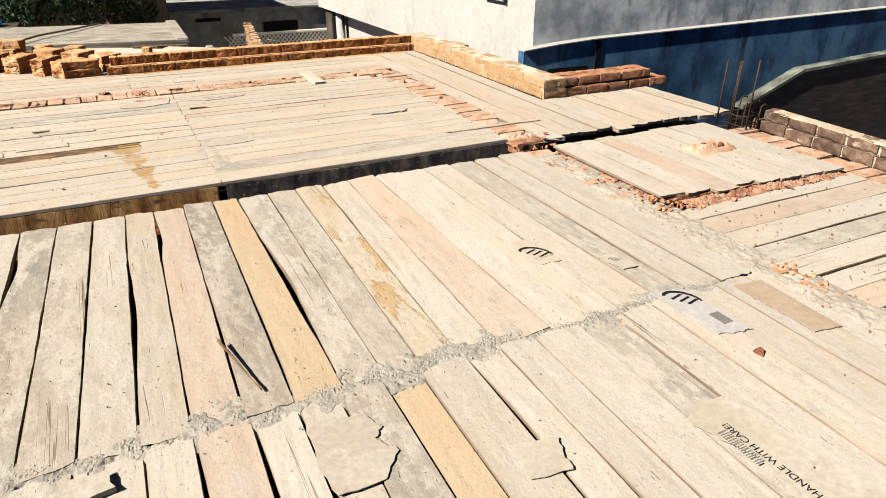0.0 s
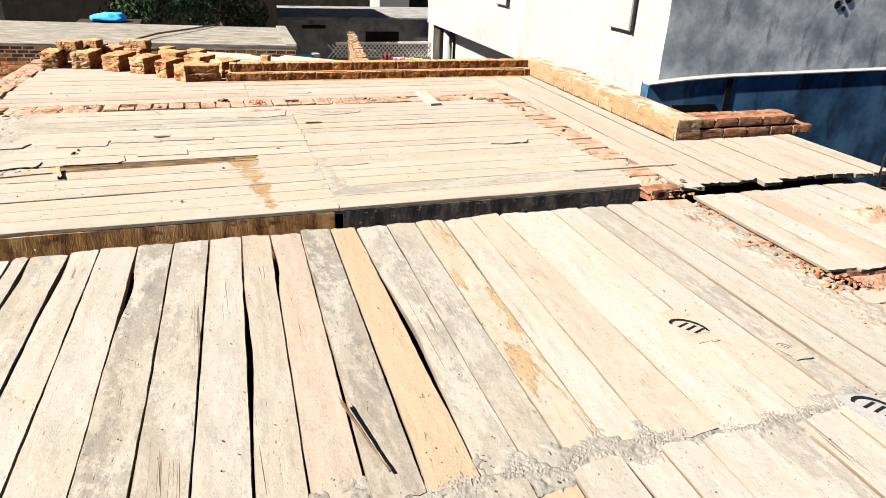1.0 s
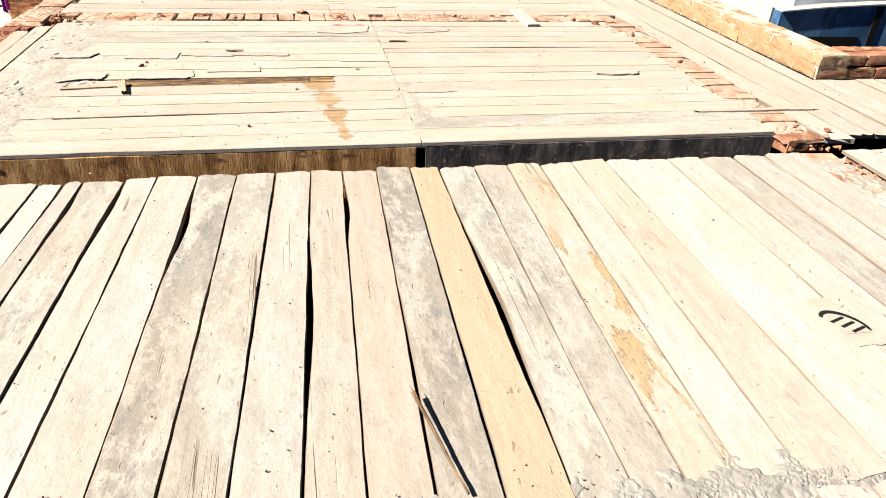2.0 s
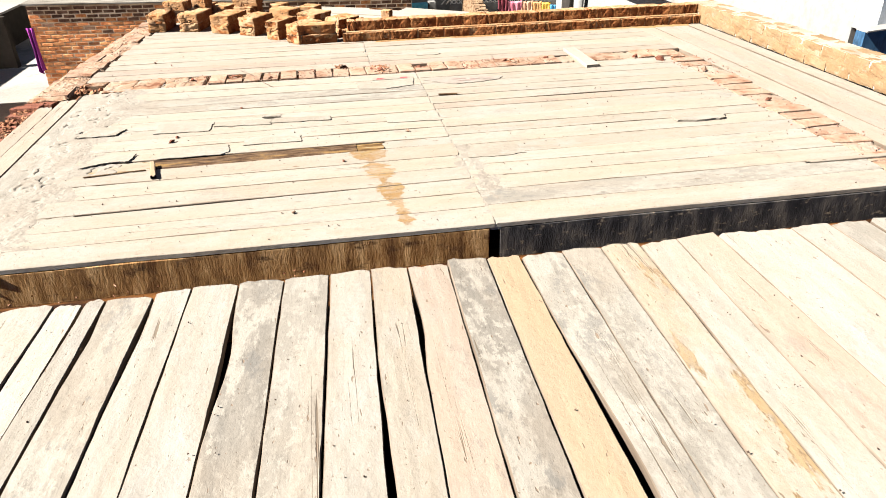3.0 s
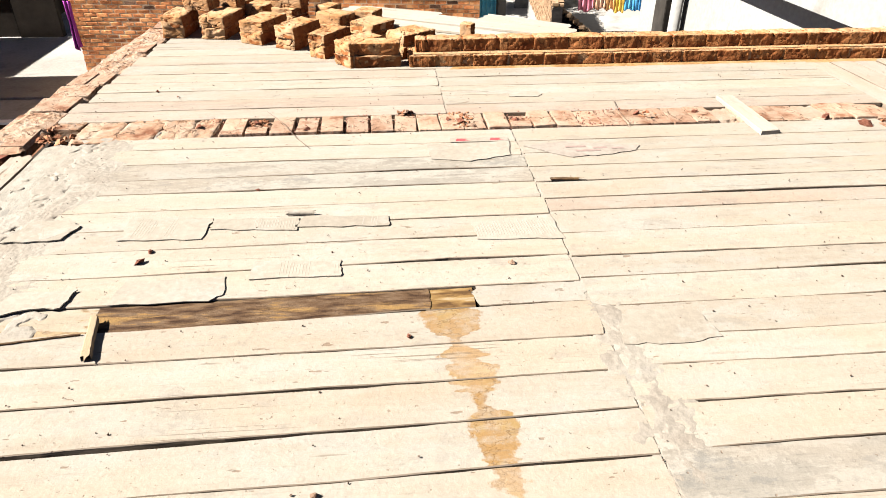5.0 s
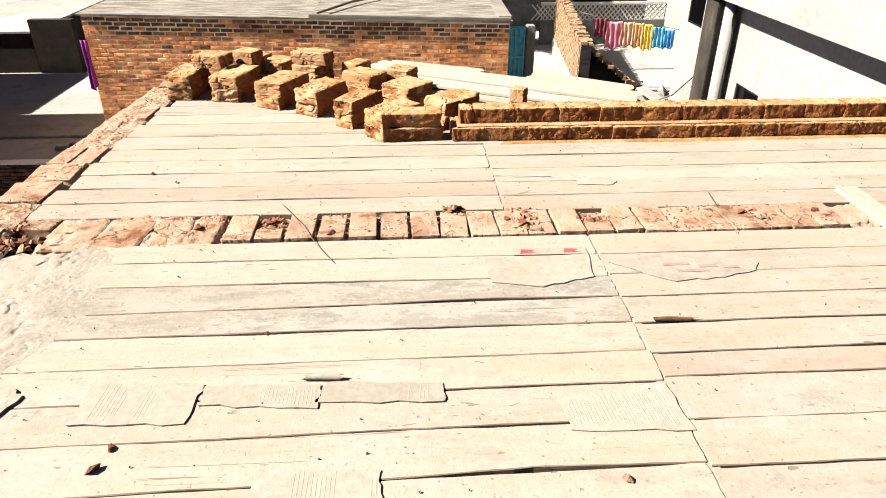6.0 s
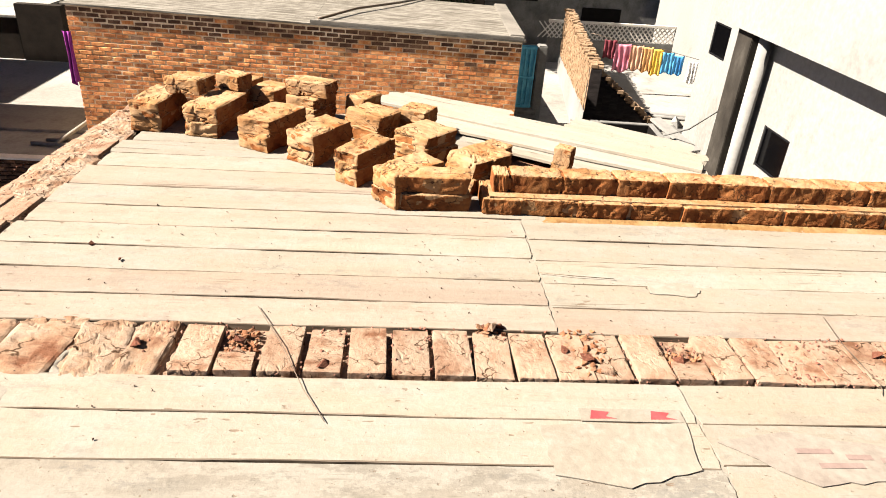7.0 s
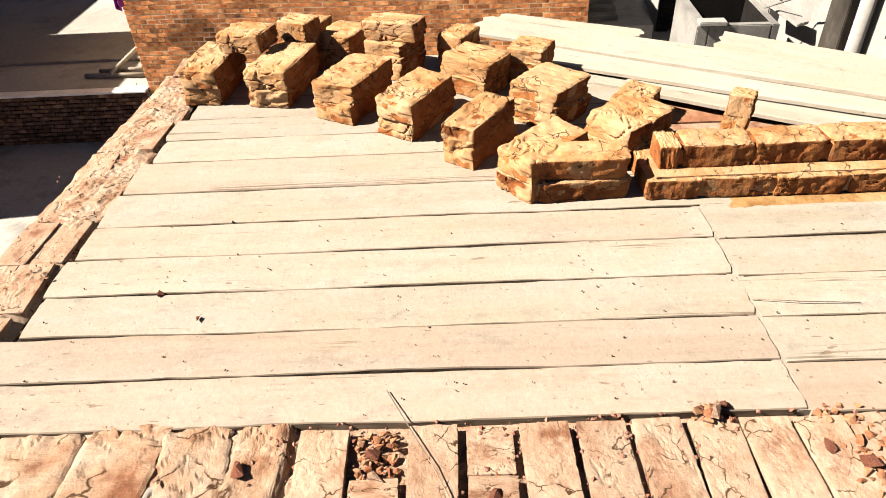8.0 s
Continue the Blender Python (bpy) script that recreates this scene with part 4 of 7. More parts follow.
edge_bed = rough_patch("edge_wall_mortar", -2.0, -1.745, 6.5, 8.95, TOP - 0.008, 0.018, row_mud, 41, 60, 420, 0.2, 6, along="y", wander=0.06, fine=0.25)
lean = Matrix.Identity(4)
lean[0][1], lean[0][3] = 0.075, -0.075 * 7.5  # the wall runs a little askew
edge_bed.data.transform(lean)
tagged(edge_bed, "dusty mortar smeared over the edge wall top", "mortar", kind="stuff")
y = 4.0
while y < 6.55:
    place("brick", (red_set if i % 3 else dust_set)[i % 8], brick_red, edge_wall, -2.0 + rnd.uniform(-0.03, 0.03), y + 0.1, -0.092 + rnd.uniform(-0.02, 0.02), rnd.uniform(-25, 25), rnd.uniform(-8, 8), sx=0.8)
    y += 0.125
    i += 1


# ---- two-course walls ----
def course(parent, brick_list, material, x0, y0, x1, y1, z, thick_rows=2, offset=0.0, h=1.0, jitter=0.004, header=False):
    """A course of stretchers from one end to the other, thick_rows deep to the left of its way."""
    d = Vector((x1 - x0, y1 - y0, 0))
    length = d.length
    d.normalize()
    side = Vector((-d.y, d.x, 0))
    ang = math.degrees(math.atan2(d.y, d.x))
    k = 0
    for r in range(thick_rows):
        s = -offset
        while s < length - 0.02:
            a, b = max(s, 0), min(s + 0.226, length)
            if b - a > 0.05:
                p = Vector((x0, y0, z)) + d * ((a + b) / 2) + side * (0.056 + r * 0.118)
                place("brick", brick_list[(k * 5 + r) % 8], material, parent, p.x + rnd.uniform(-jitter, jitter), p.y + rnd.uniform(-jitter, jitter), p.z + rnd.uniform(-0.002, 0.002), ang + rnd.uniform(-1.2, 1.2), sx=(b - a) / 0.226 * 0.985, sz=h)
                k += 1
            s += 0.236
        offset = (offset + 0.118) % 0.236


back_wall = wall_top("back_wall", "low two-course wall of rough orange-brown bricks in mud mortar")
course(back_wall, ochre_flat, brick_ochre, 0.10, 7.715, 3.42, 7.715, 0.003, 2, 0.05)
course(back_wall, ochre_flat, brick_ochre, 0.15, 7.782, 3.42, 7.782, 0.083, 1, 0.16, 1.12)
part("mortar_bed", (lambda b: (add_box(b, 0.12, 3.42, 7.719, 7.94, 0.0, 0.083, 0.012), b)[1])(bmesh.new()), lit_mud_cap, back_wall)
part("mortar_bed", (lambda b: (add_box(b, 0.17, 3.42, 7.786, 7.89, 0.0832, 0.160, 0.012), b)[1])(bmesh.new()), brick_ochre, back_wall)
tagged(rough_patch("wall_fillet", 0.30, 3.42, 7.650, 7.735, TOP - 0.001, 0.012, mud_fillet, 47, 300, 16, 0.35, 7, fine=0.2, steep=1.5), "orange-brown mud fillet along the foot of the low wall", "mortar", kind="stuff")
yellow_wall = wall_top("side_wall", "low two-course wall smeared with yellow mud mortar")
course(yellow_wall, yellow_set, brick_yellow, 3.655, 4.97, 3.655, 7.94, 0.003, 2, 0.1, 1.06, 0.002)
course(yellow_wall, yellow_set, brick_yellow, 3.655, 4.97, 3.655, 7.94, 0.089, 2, 0.02, 1.06, 0.002)
part("mortar_bed", (lambda b: (add_box(b, 3.4315, 3.65, 4.976, 7.93, 0.0, 0.165, 0.004), b)[1])(bmesh.new()), mortar_old, yellow_wall, "pale mortar joints")
tagged(rough_patch("wall_render", 0.0, 2.95, 0.0, 0.17, 0.0, 0.006, brick_yellow, 61, 220, 20, 0.75, 6, fine=0.2, steep=2.0, sink=0.02), "yellow mud render smeared over the low wall", "mortar", kind="stuff").matrix_basis = Matrix(((0, 0, -1, 3.4280), (1, 0, 0, 4.975), (0, 1, 0, -0.002), (0, 0, 0, 1)))
end_wall = wall_top("end_wall", "short stepped return of two brick courses")
course(end_wall, wallset, brick_wall_mat, 3.66, 4.972, 4.80, 4.972, 0.003, 2, 0.0)
course(end_wall, wallset, brick_wall_mat, 3.44, 4.985, 4.62, 4.985, 0.090, 2, 0.11)
place("brick", wallset[2], brick_wall_mat, end_wall, 3.55, 5.03, 0.003, 0)
kerb = wall_top("kerb_wall", "low brick kerb along the roof edge with pale pointing")
KERB = lambda y: 4.41 + 0.075 * (y - 3.57)  # its inner face
brick_kerb = surface("brick_kerb", [(0.32, (0.018, 0.012, 0.009)), (0.5, (0.043, 0.027, 0.019)), (0.68, (0.085, 0.060, 0.042))], (9, 9, 9), 70, 0.95, 0.7, 0.2, dirt=(0.15, 0.12, 0.09), dirt_at=(0.57, 0.66), dirt_scale=(8, 8, 8), bump_scale=(50, 50, 50))
kerb_set = brick_set(worn_bricks, brick_kerb)
course(kerb, kerb_set, brick_kerb, KERB(0.6) + 0.23, 0.6, KERB(3.60) + 0.23, 3.60, -0.026, 2, 0.0)
course(kerb, kerb_set, brick_kerb, KERB(0.6) + 0.150, 0.6, KERB(3.56) + 0.150, 3.56, 0.050, 1, 0.1)
for x0, x1, z0, z1 in ((0.014, 0.225, -0.026, 0.040), (0.052, 0.142, 0.042, 0.112)):
    bm = bmesh.new()
    up = [bm.verts.new((KERB(y) + x, y, z)) for y, x, z in ((0.62, x0, z0), (0.62, x1, z0), (0.62, x1, z1), (0.62, x0, z1), (3.55, x0, z0), (3.55, x1, z0), (3.55, x1, z1), (3.55, x0, z1))]
    for f in ((3, 2, 1, 0), (4, 5, 6, 7), (0, 1, 5, 4), (1, 2, 6, 5), (2, 3, 7, 6), (3, 0, 4, 7)):
        bm.faces.new([up[k] for k in f])
    part("pointing", bm, mortar_old, kerb, "pale mortar pointing")
cap = rough_patch("kerb_mortar", 0.035, 0.155, 0.65, 3.56, 0.121, 0.010, mud_dust, 45, 20, 300, 0.15, 9, along="y", fine=0.4)
lean = Matrix.Identity(4)
lean[0][1], lean[0][3] = 0.075, KERB(0)
cap.data.transform(lean)
tagged(cap, "pale mortar smeared along the kerb top", "mortar", kind="stuff")
y = 0.9
while y < 3.62:
    place("brick", dust_set[i % 8], brick_dust, kerb, KERB(y) - 0.118 + rnd.uniform(-0.01, 0.01), y, -0.098 + rnd.uniform(-0.008, 0.008), rnd.uniform(-4, 4), rnd.uniform(-3, 3), sx=0.97)
    y += 0.128
    i += 1

# ---- loose brick stacks ----
def stack(name, fl, fr, length, layers=2, z=0.0, label="", mats=None, twist=0.0, sz=1.02):
    """Bricks piled with their ends towards the deck: fl and fr are the front corners on the deck."""
    mats = mats or ochre_set
    a, b = Vector((*fl, 0)), Vector((*fr, 0))
    w = (b - a).length
    d = (b - a).normalized()
    back = Vector((-d.y, d.x, 0))
    top = tagged(holder(name, (fl[0] + fr[0]) / 2, (fl[1] + fr[1]) / 2, z), label or "stack of rough orange clay bricks caked with mud", "brick stack", "brick stacks on the deck")
    c = (a + b) / 2 + back * (length / 2)
    ang = math.degrees(math.atan2(back.y, back.x))
    for k in range(layers):
        j = Vector((rnd.uniform(-0.008, 0.008), rnd.uniform(-0.008, 0.008), 0)) + d * twist * k
        pos = c + j - (a + b) / 2
        place("brick", mats[rnd.randrange(8)], brick_ochre, top, pos.x, pos.y, 0.079 * k, ang + rnd.uniform(-3, 3), sx=length / 0.226 * 1.01, sy=w / 0.112 * 1.01, sz=sz * 1.09)
    if layers > 1:
        pos = c - (a + b) / 2
        place("mud_bed", mats[rnd.randrange(8)], brick_ochre, top, pos.x, pos.y, 0.045, ang, sx=length / 0.226 * 0.97, sy=w / 0.112 * 0.95, sz=0.85)
    return top


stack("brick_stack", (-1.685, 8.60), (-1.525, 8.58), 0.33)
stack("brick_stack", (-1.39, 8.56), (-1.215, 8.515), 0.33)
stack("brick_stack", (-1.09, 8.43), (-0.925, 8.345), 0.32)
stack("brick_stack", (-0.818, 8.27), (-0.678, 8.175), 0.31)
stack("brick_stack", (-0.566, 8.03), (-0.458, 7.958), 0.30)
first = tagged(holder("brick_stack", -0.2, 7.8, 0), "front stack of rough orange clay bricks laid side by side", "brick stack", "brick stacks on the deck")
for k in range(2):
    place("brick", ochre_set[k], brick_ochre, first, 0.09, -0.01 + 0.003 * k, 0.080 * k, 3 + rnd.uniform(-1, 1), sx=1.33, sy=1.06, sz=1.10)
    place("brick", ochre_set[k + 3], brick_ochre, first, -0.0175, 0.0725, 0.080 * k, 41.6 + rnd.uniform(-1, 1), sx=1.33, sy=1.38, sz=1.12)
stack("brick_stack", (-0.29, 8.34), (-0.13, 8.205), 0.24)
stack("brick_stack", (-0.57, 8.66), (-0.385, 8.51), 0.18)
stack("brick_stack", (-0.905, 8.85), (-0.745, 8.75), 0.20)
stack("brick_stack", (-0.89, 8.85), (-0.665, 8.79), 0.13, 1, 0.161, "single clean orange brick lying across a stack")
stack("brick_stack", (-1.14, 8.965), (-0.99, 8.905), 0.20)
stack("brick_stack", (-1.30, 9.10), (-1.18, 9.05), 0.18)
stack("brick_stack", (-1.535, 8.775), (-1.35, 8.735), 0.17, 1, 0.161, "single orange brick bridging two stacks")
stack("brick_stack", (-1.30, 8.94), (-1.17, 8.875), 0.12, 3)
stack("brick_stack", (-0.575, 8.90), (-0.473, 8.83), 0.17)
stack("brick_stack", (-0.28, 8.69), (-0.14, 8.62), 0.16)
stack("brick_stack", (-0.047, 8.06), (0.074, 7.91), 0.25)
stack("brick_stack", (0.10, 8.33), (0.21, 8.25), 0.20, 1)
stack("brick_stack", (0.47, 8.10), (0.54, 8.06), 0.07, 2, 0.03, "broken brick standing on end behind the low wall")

# ---- white planks heaped behind the wall ----
def loose_plank(a, b, w, z, thick, material, seed, label="long pale sawn plank lying loose behind the low wall"):
    a, b = Vector(a), Vector(b)
    d = b - a
    ob = plank(None, "x", -d.length / 2, d.length / 2, -w / 2, w / 2, 0, material, thick, seed, 0, rag=0.02, name="loose_plank", flank=False)
    c = (a + b) / 2
    slope = math.degrees(math.atan2(z[1] - z[0], d.length))
    ob.matrix_basis = pose(c.x, c.y, (z[0] + z[1]) / 2) @ pose(0, 0, 0, 0, 0, math.degrees(math.atan2(d.y, d.x))) @ pose(0, 0, 0, 0, -slope, 0)
    return tagged(ob, label, "plank", "loose planks")


wood_white = wood("wood_white", (0.150, 0.134, 0.106), (0.168, 0.152, 0.123), (0.180, 0.165, 0.137), (0.176, 0.161, 0.135), crust=0.05, pits=0.3)
deck_back = box_thing("back_slab", (-0.3, 4.3, 7.95, 8.30, -0.10, -0.03), brick_dust)
tagged(deck_back, "dusty brick and mortar slab behind the low wall", "slab", kind="structure")
for s0, s1, c, w, z, wd, sd in ((-5.0, -3.0, 7.91, 0.25, 0.042, wood_white, 401), (-4.7, -2.98, 7.70, 0.19, 0.030, wood_white, 402), (-4.25, -3.25, 7.565, 0.07, 0.012, wood_cream, 403),
                                (-4.95, -4.2, 8.09, 0.12, 0.024, wood_white, 404), (-3.84, -3.12, 8.17, 0.28, 0.030, wood_white, 405), (-4.1, -3.05, 7.66, 0.24, 0.006, wood_white, 408)):
    e = c + 0.03 * ((sd * 7) % 5 - 2)
    loose_plank((0.866 * s0 + 0.5 * c, -0.5 * s0 + 0.866 * c), (0.866 * s1 + 0.5 * e, -0.5 * s1 + 0.866 * e), w, (z, z + 0.004 * (sd % 3)), 0.018, wd, sd)

# ---- rebars ----
rebar = tagged(holder("rebar_cluster", 4.26, 3.68, 0), "cluster of rusty upright reinforcing bars tied with stirrups", "rebar")
for bx, by, top in ((0.03, 0.17, 0.46), (-0.03, 0.0, 0.47), (0.01, 0.02, 0.47), (0.045, -0.10, 0.49), (0.03, -0.01, 0.20), (0.065, -0.04, 0.17), (0.10, -0.09, 0.17), (0.13, -0.12, 0.15)):
    pts = [(bx, by, -0.17), (bx + 0.004, by, top * 0.5), (bx + 0.012, by, top)]
    if top < 0.3:  # hooked ends
        pts += [(bx + 0.03, by - 0.01, top + 0.018), (bx + 0.055, by - 0.02, top + 0.006)]
    tube("bar", pts, 0.0065 if top > 0.3 else 0.0055, steel, rebar)
for z in (-0.05, 0.02, 0.09):
    tube("stirrup", [(-0.045, -0.12, z), (0.14, -0.13, z), (0.15, 0.05, z), (-0.04, 0.06, z), (-0.045, -0.12, z)], 0.004, steel, rebar, sides=6)
tube("tie_bar", [(-0.35, 0.19, -0.045), (0.04, 0.10, -0.04), (0.12, 0.02, -0.04)], 0.006, steel, rebar)

# ---- the white house with its overhanging storey ----
def wall_with_holes(name, axis, pos, thick, a0, a1, z0, z1, holes, material, parent=None, label=""):
    """A wall with rectangular openings through it, in pieces welded from a grid. axis: the way it faces."""
    us = sorted({a0, a1, *[h[0] for h in holes], *[h[1] for h in holes]})
    vs = sorted({z0, z1, *[h[2] for h in holes], *[h[3] for h in holes]})
    bm = bmesh.new()
    for u0, u1 in zip(us, us[1:]):
        for v0, v1 in zip(vs, vs[1:]):
            cu, cv = (u0 + u1) / 2, (v0 + v1) / 2
            if any(h[0] < cu < h[1] and h[2] < cv < h[3] for h in holes):
                continue
            if axis == "x":
                add_box(bm, pos, pos + thick, u0, u1, v0, v1)
            else:
                add_box(bm, u0, u1, pos, pos + thick, v0, v1)
    bmesh.ops.remove_doubles(bm, verts=bm.verts, dist=0.001)
    bm.verts.index_update()
    dead, keys = [], {}
    for f in bm.faces:
        k = tuple(sorted(v.index for v in f.verts))
        if k in keys:
            dead += [f, keys[k]]
        keys[k] = f
    bmesh.ops.delete(bm, geom=list(set(dead)), context="FACES_ONLY")
    return link_bm(name, bm, material, parent, None, label)


WX = 4.45
white_house = tagged(holder("white_house", 6, 12, GROUND), "white plastered two-storey house with a blue-grey end wall", "house")
white_house.location = (0, 0, 0)
wall_with_holes("wall", "x", WX, 0.25, 7.0, 15.0, -0.26, 6.0, [], plaster_white, white_house)
wall_with_holes("lower_wall", "x", WX + 0.37, 0.25, 8.2, 14.9, GROUND, -0.263, [(13.24, 13.94, -2.0, -1.41)], plaster_white, white_house)
part("soffit", (lambda b: (add_box(b, WX + 0.25, 12, 7.0, 15.0, -0.262, -0.10), b)[1])(bmesh.new()), plaster_white, white_house)
for yy, zz, hh, dd in ((7.55, 0.72, 0.36, 0.46), (11.0, 0.72, 0.5, 0.46), (13.0, 0.72, 0.5, 0.4)):
    shut = part("shutter", (lambda b: (add_box(b, WX - 0.06, WX - 0.002, yy - dd / 2, yy + dd / 2, zz - hh / 2, zz + hh, 0.006), b)[1])(bmesh.new()), plaster_white, white_house, "shallow plastered panel standing proud of the wall")
    part("reveal", (lambda b: (add_box(b, WX - 0.064, WX - 0.055, yy - dd / 2 - 0.03, yy - dd / 2 - 0.002, zz - hh / 2, zz + hh), b)[1])(bmesh.new()), ink_grey, white_house)
part("end_wall", (lambda b: (add_box(b, WX + 0.003, 16, 6.728, 6.99, 0.05, 6.0), b)[1])(bmesh.new()), plaster_bluegrey, white_house, "blotchy blue-grey plastered end wall")
part("white_return", (lambda b: (add_box(b, WX, WX + 0.0028, 6.735, 6.999, 0.05, 6.0), b)[1])(bmesh.new()), plaster_white, white_house)
bm = bmesh.new()
prof = [(4.27, 0.09), (4.75, 0.13), (5.25, 0.155), (16, 0.33)]
up = [[bm.verts.new((x, yy, z)) for x, z in prof] for yy in (6.62, 6.727)]
dn = [[bm.verts.new((x, yy, GROUND)) for x, z in prof] for yy in (6.62, 6.727)]
for a in range(3):
    bm.faces.new((up[0][a], up[0][a + 1], up[1][a + 1], up[1][a]))
    bm.faces.new((dn[0][a], dn[0][a + 1], up[0][a + 1], up[0][a]))
    bm.faces.new((dn[1][a], dn[1][a + 1], up[1][a + 1], up[1][a]))
bm.faces.new((up[0][0], up[1][0], dn[1][0], dn[0][0]))
bm.faces.new((up[0][3], up[1][3], dn[1][3], dn[0][3]))
part("plinth", bm, plaster_blue, white_house, "deep blue painted plinth of the end wall")
bm = bmesh.new()
for a in range(3):
    (xa, za), (xb, zb) = prof[a], prof[a + 1]
    vs = [bm.verts.new(p) for p in ((xa, 6.60, za + 0.001), (xb, 6.60, zb + 0.001), (xb, 6.727, zb + 0.001), (xa, 6.727, za + 0.001), (xa, 6.60, za + 0.012), (xb, 6.60, zb + 0.012), (xb, 6.727, zb + 0.014), (xa, 6.727, za + 0.014))]
    for f in ((0, 1, 5, 4), (4, 5, 6, 7), (0, 4, 7, 3), (1, 2, 6, 5), (0, 3, 2, 1)):
        bm.faces.new([vs[k] for k in f])
part("ledge", bm, plaster_white, white_house, "white lime ledge on the plinth")
# dark vertical joint, laid on as a thin strip
part("joint_strip", (lambda b: (add_box(b, 5.26, 5.33, 6.612, 6.6195, GROUND, 0.14), b)[1])(bmesh.new()), dark_void, white_house, "dark vertical joint on the plinth")
# black shadow at the wall foot, painted as a flat patch
part("niche", (lambda b: (add_box(b, 4.6, 5.15, 6.612, 6.6195, -0.6, -0.13), b)[1])(bmesh.new()), dark_void, white_house, "flat black patch painting the shadow at the plinth foot")
# flat discs; the shade inside each hole is only coloured in
for hx, hz, hr in ((6.62, 0.90, 0.045), (6.72, 0.86, 0.03), (6.76, 0.96, 0.05), (6.60, 0.99, 0.025)):
    bm = bmesh.new()
    bmesh.ops.create_cone(bm, cap_ends=True, segments=14, radius1=hr, radius2=hr * 0.9, depth=0.012)
    part("hole", bm, dark_void, white_house, "dark disc painted for a broken hole in the plaster", pose(hx, 6.726, hz, 90, 0, 0))
wall_with_holes("recessed_wall", "x", 5.6, 0.25, 15.002, 18.3, GROUND, 6.0, [(17.28, 17.98, -1.28, -0.68)], plaster_white, white_house)
part("return_wall", (lambda b: (add_box(b, WX + 0.372, 5.6, 14.902, 15.1, GROUND, -0.264), add_box(b, WX + 0.252, 5.6, 14.75, 14.998, -0.098, 6.0), b)[2])(bmesh.new()), plaster_white, white_house)
part("court_wall", (lambda b: (add_box(b, 11.05, 11.3, 18.3, 36.0, GROUND, 6.0), add_box(b, 5.852, 11.048, 18.05, 18.298, GROUND, 6.0), b)[2])(bmesh.new()), plaster_white, white_house)
dark_glass = bpy.data.materials.new("dark_glass")
dark_glass.use_nodes = True
glass_node = dark_glass.node_tree.nodes["Principled BSDF"]
glass_node.inputs["Base Color"].default_value, glass_node.inputs["Roughness"].default_value = (0.001, 0.001, 0.0012, 1), 0.08
glass_node.inputs["Specular IOR Level"].default_value = 0.1
for px, ya, yb, za, zb in ((WX + 0.40, 13.245, 13.935, -1.995, -1.415), (5.63, 17.285, 17.975, -1.275, -0.685)):
    win = part("window", (lambda b: (add_box(b, px, px + 0.012, ya, yb, za, zb), b)[1])(bmesh.new()), dark_glass, white_house, "dark window pane set in the wall")
    for da, db, dc, dd in ((ya, yb, za, za + 0.03), (ya, yb, zb - 0.03, zb), (ya, ya + 0.03, za + 0.031, zb - 0.031), (yb - 0.03, yb, za + 0.031, zb - 0.031)):
        part("window_frame", (lambda b: (add_box(b, px - 0.018, px - 0.001, da, db, dc, dd, 0.003), b)[1])(bmesh.new()), ink_dark, win)
dark_cement = surface("dark_cement", [(0.35, (0.0113, 0.0099, 0.0081)), (0.55, (0.0225, 0.0198, 0.0162)), (0.72, (0.045, 0.0405, 0.0338))], (2, 2, 1.2), 30, 0.9, 0.4, 0.03)
pilaster = part("pilaster", (lambda b: (add_box(b, WX + 0.10, WX + 0.368, 14.42, 14.88, GROUND, -0.27, 0.01), b)[1])(bmesh.new()), dark_cement, white_house, "dark cement pilaster under the overhang")
tube("drain_pipe", [(WX + 0.22, 14.26, -0.27), (WX + 0.22, 14.26, GROUND)], 0.09, plaster_white, white_house, "white plastic drain pipe", sides=16)
# solid black blocks paint the shade of the rooms behind the windows
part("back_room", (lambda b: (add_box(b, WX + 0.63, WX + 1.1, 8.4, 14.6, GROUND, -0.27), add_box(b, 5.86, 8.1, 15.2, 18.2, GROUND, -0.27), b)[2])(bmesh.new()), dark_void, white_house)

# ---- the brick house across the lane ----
brick_dark = surface("brick_dark", [(0.3, (0.035, 0.018, 0.011)), (0.5, (0.085, 0.045, 0.027)), (0.7, (0.16, 0.095, 0.06))], (5, 5, 5), 40, 0.92, 0.5, 0.4)
brick_dark_joined = surface("brick_dark_joined", [(0.3, (0.035, 0.018, 0.011)), (0.5, (0.085, 0.045, 0.027)), (0.7, (0.16, 0.095, 0.06))], (5, 5, 5), 40, 0.92, 0.5, 0.4, island=True)


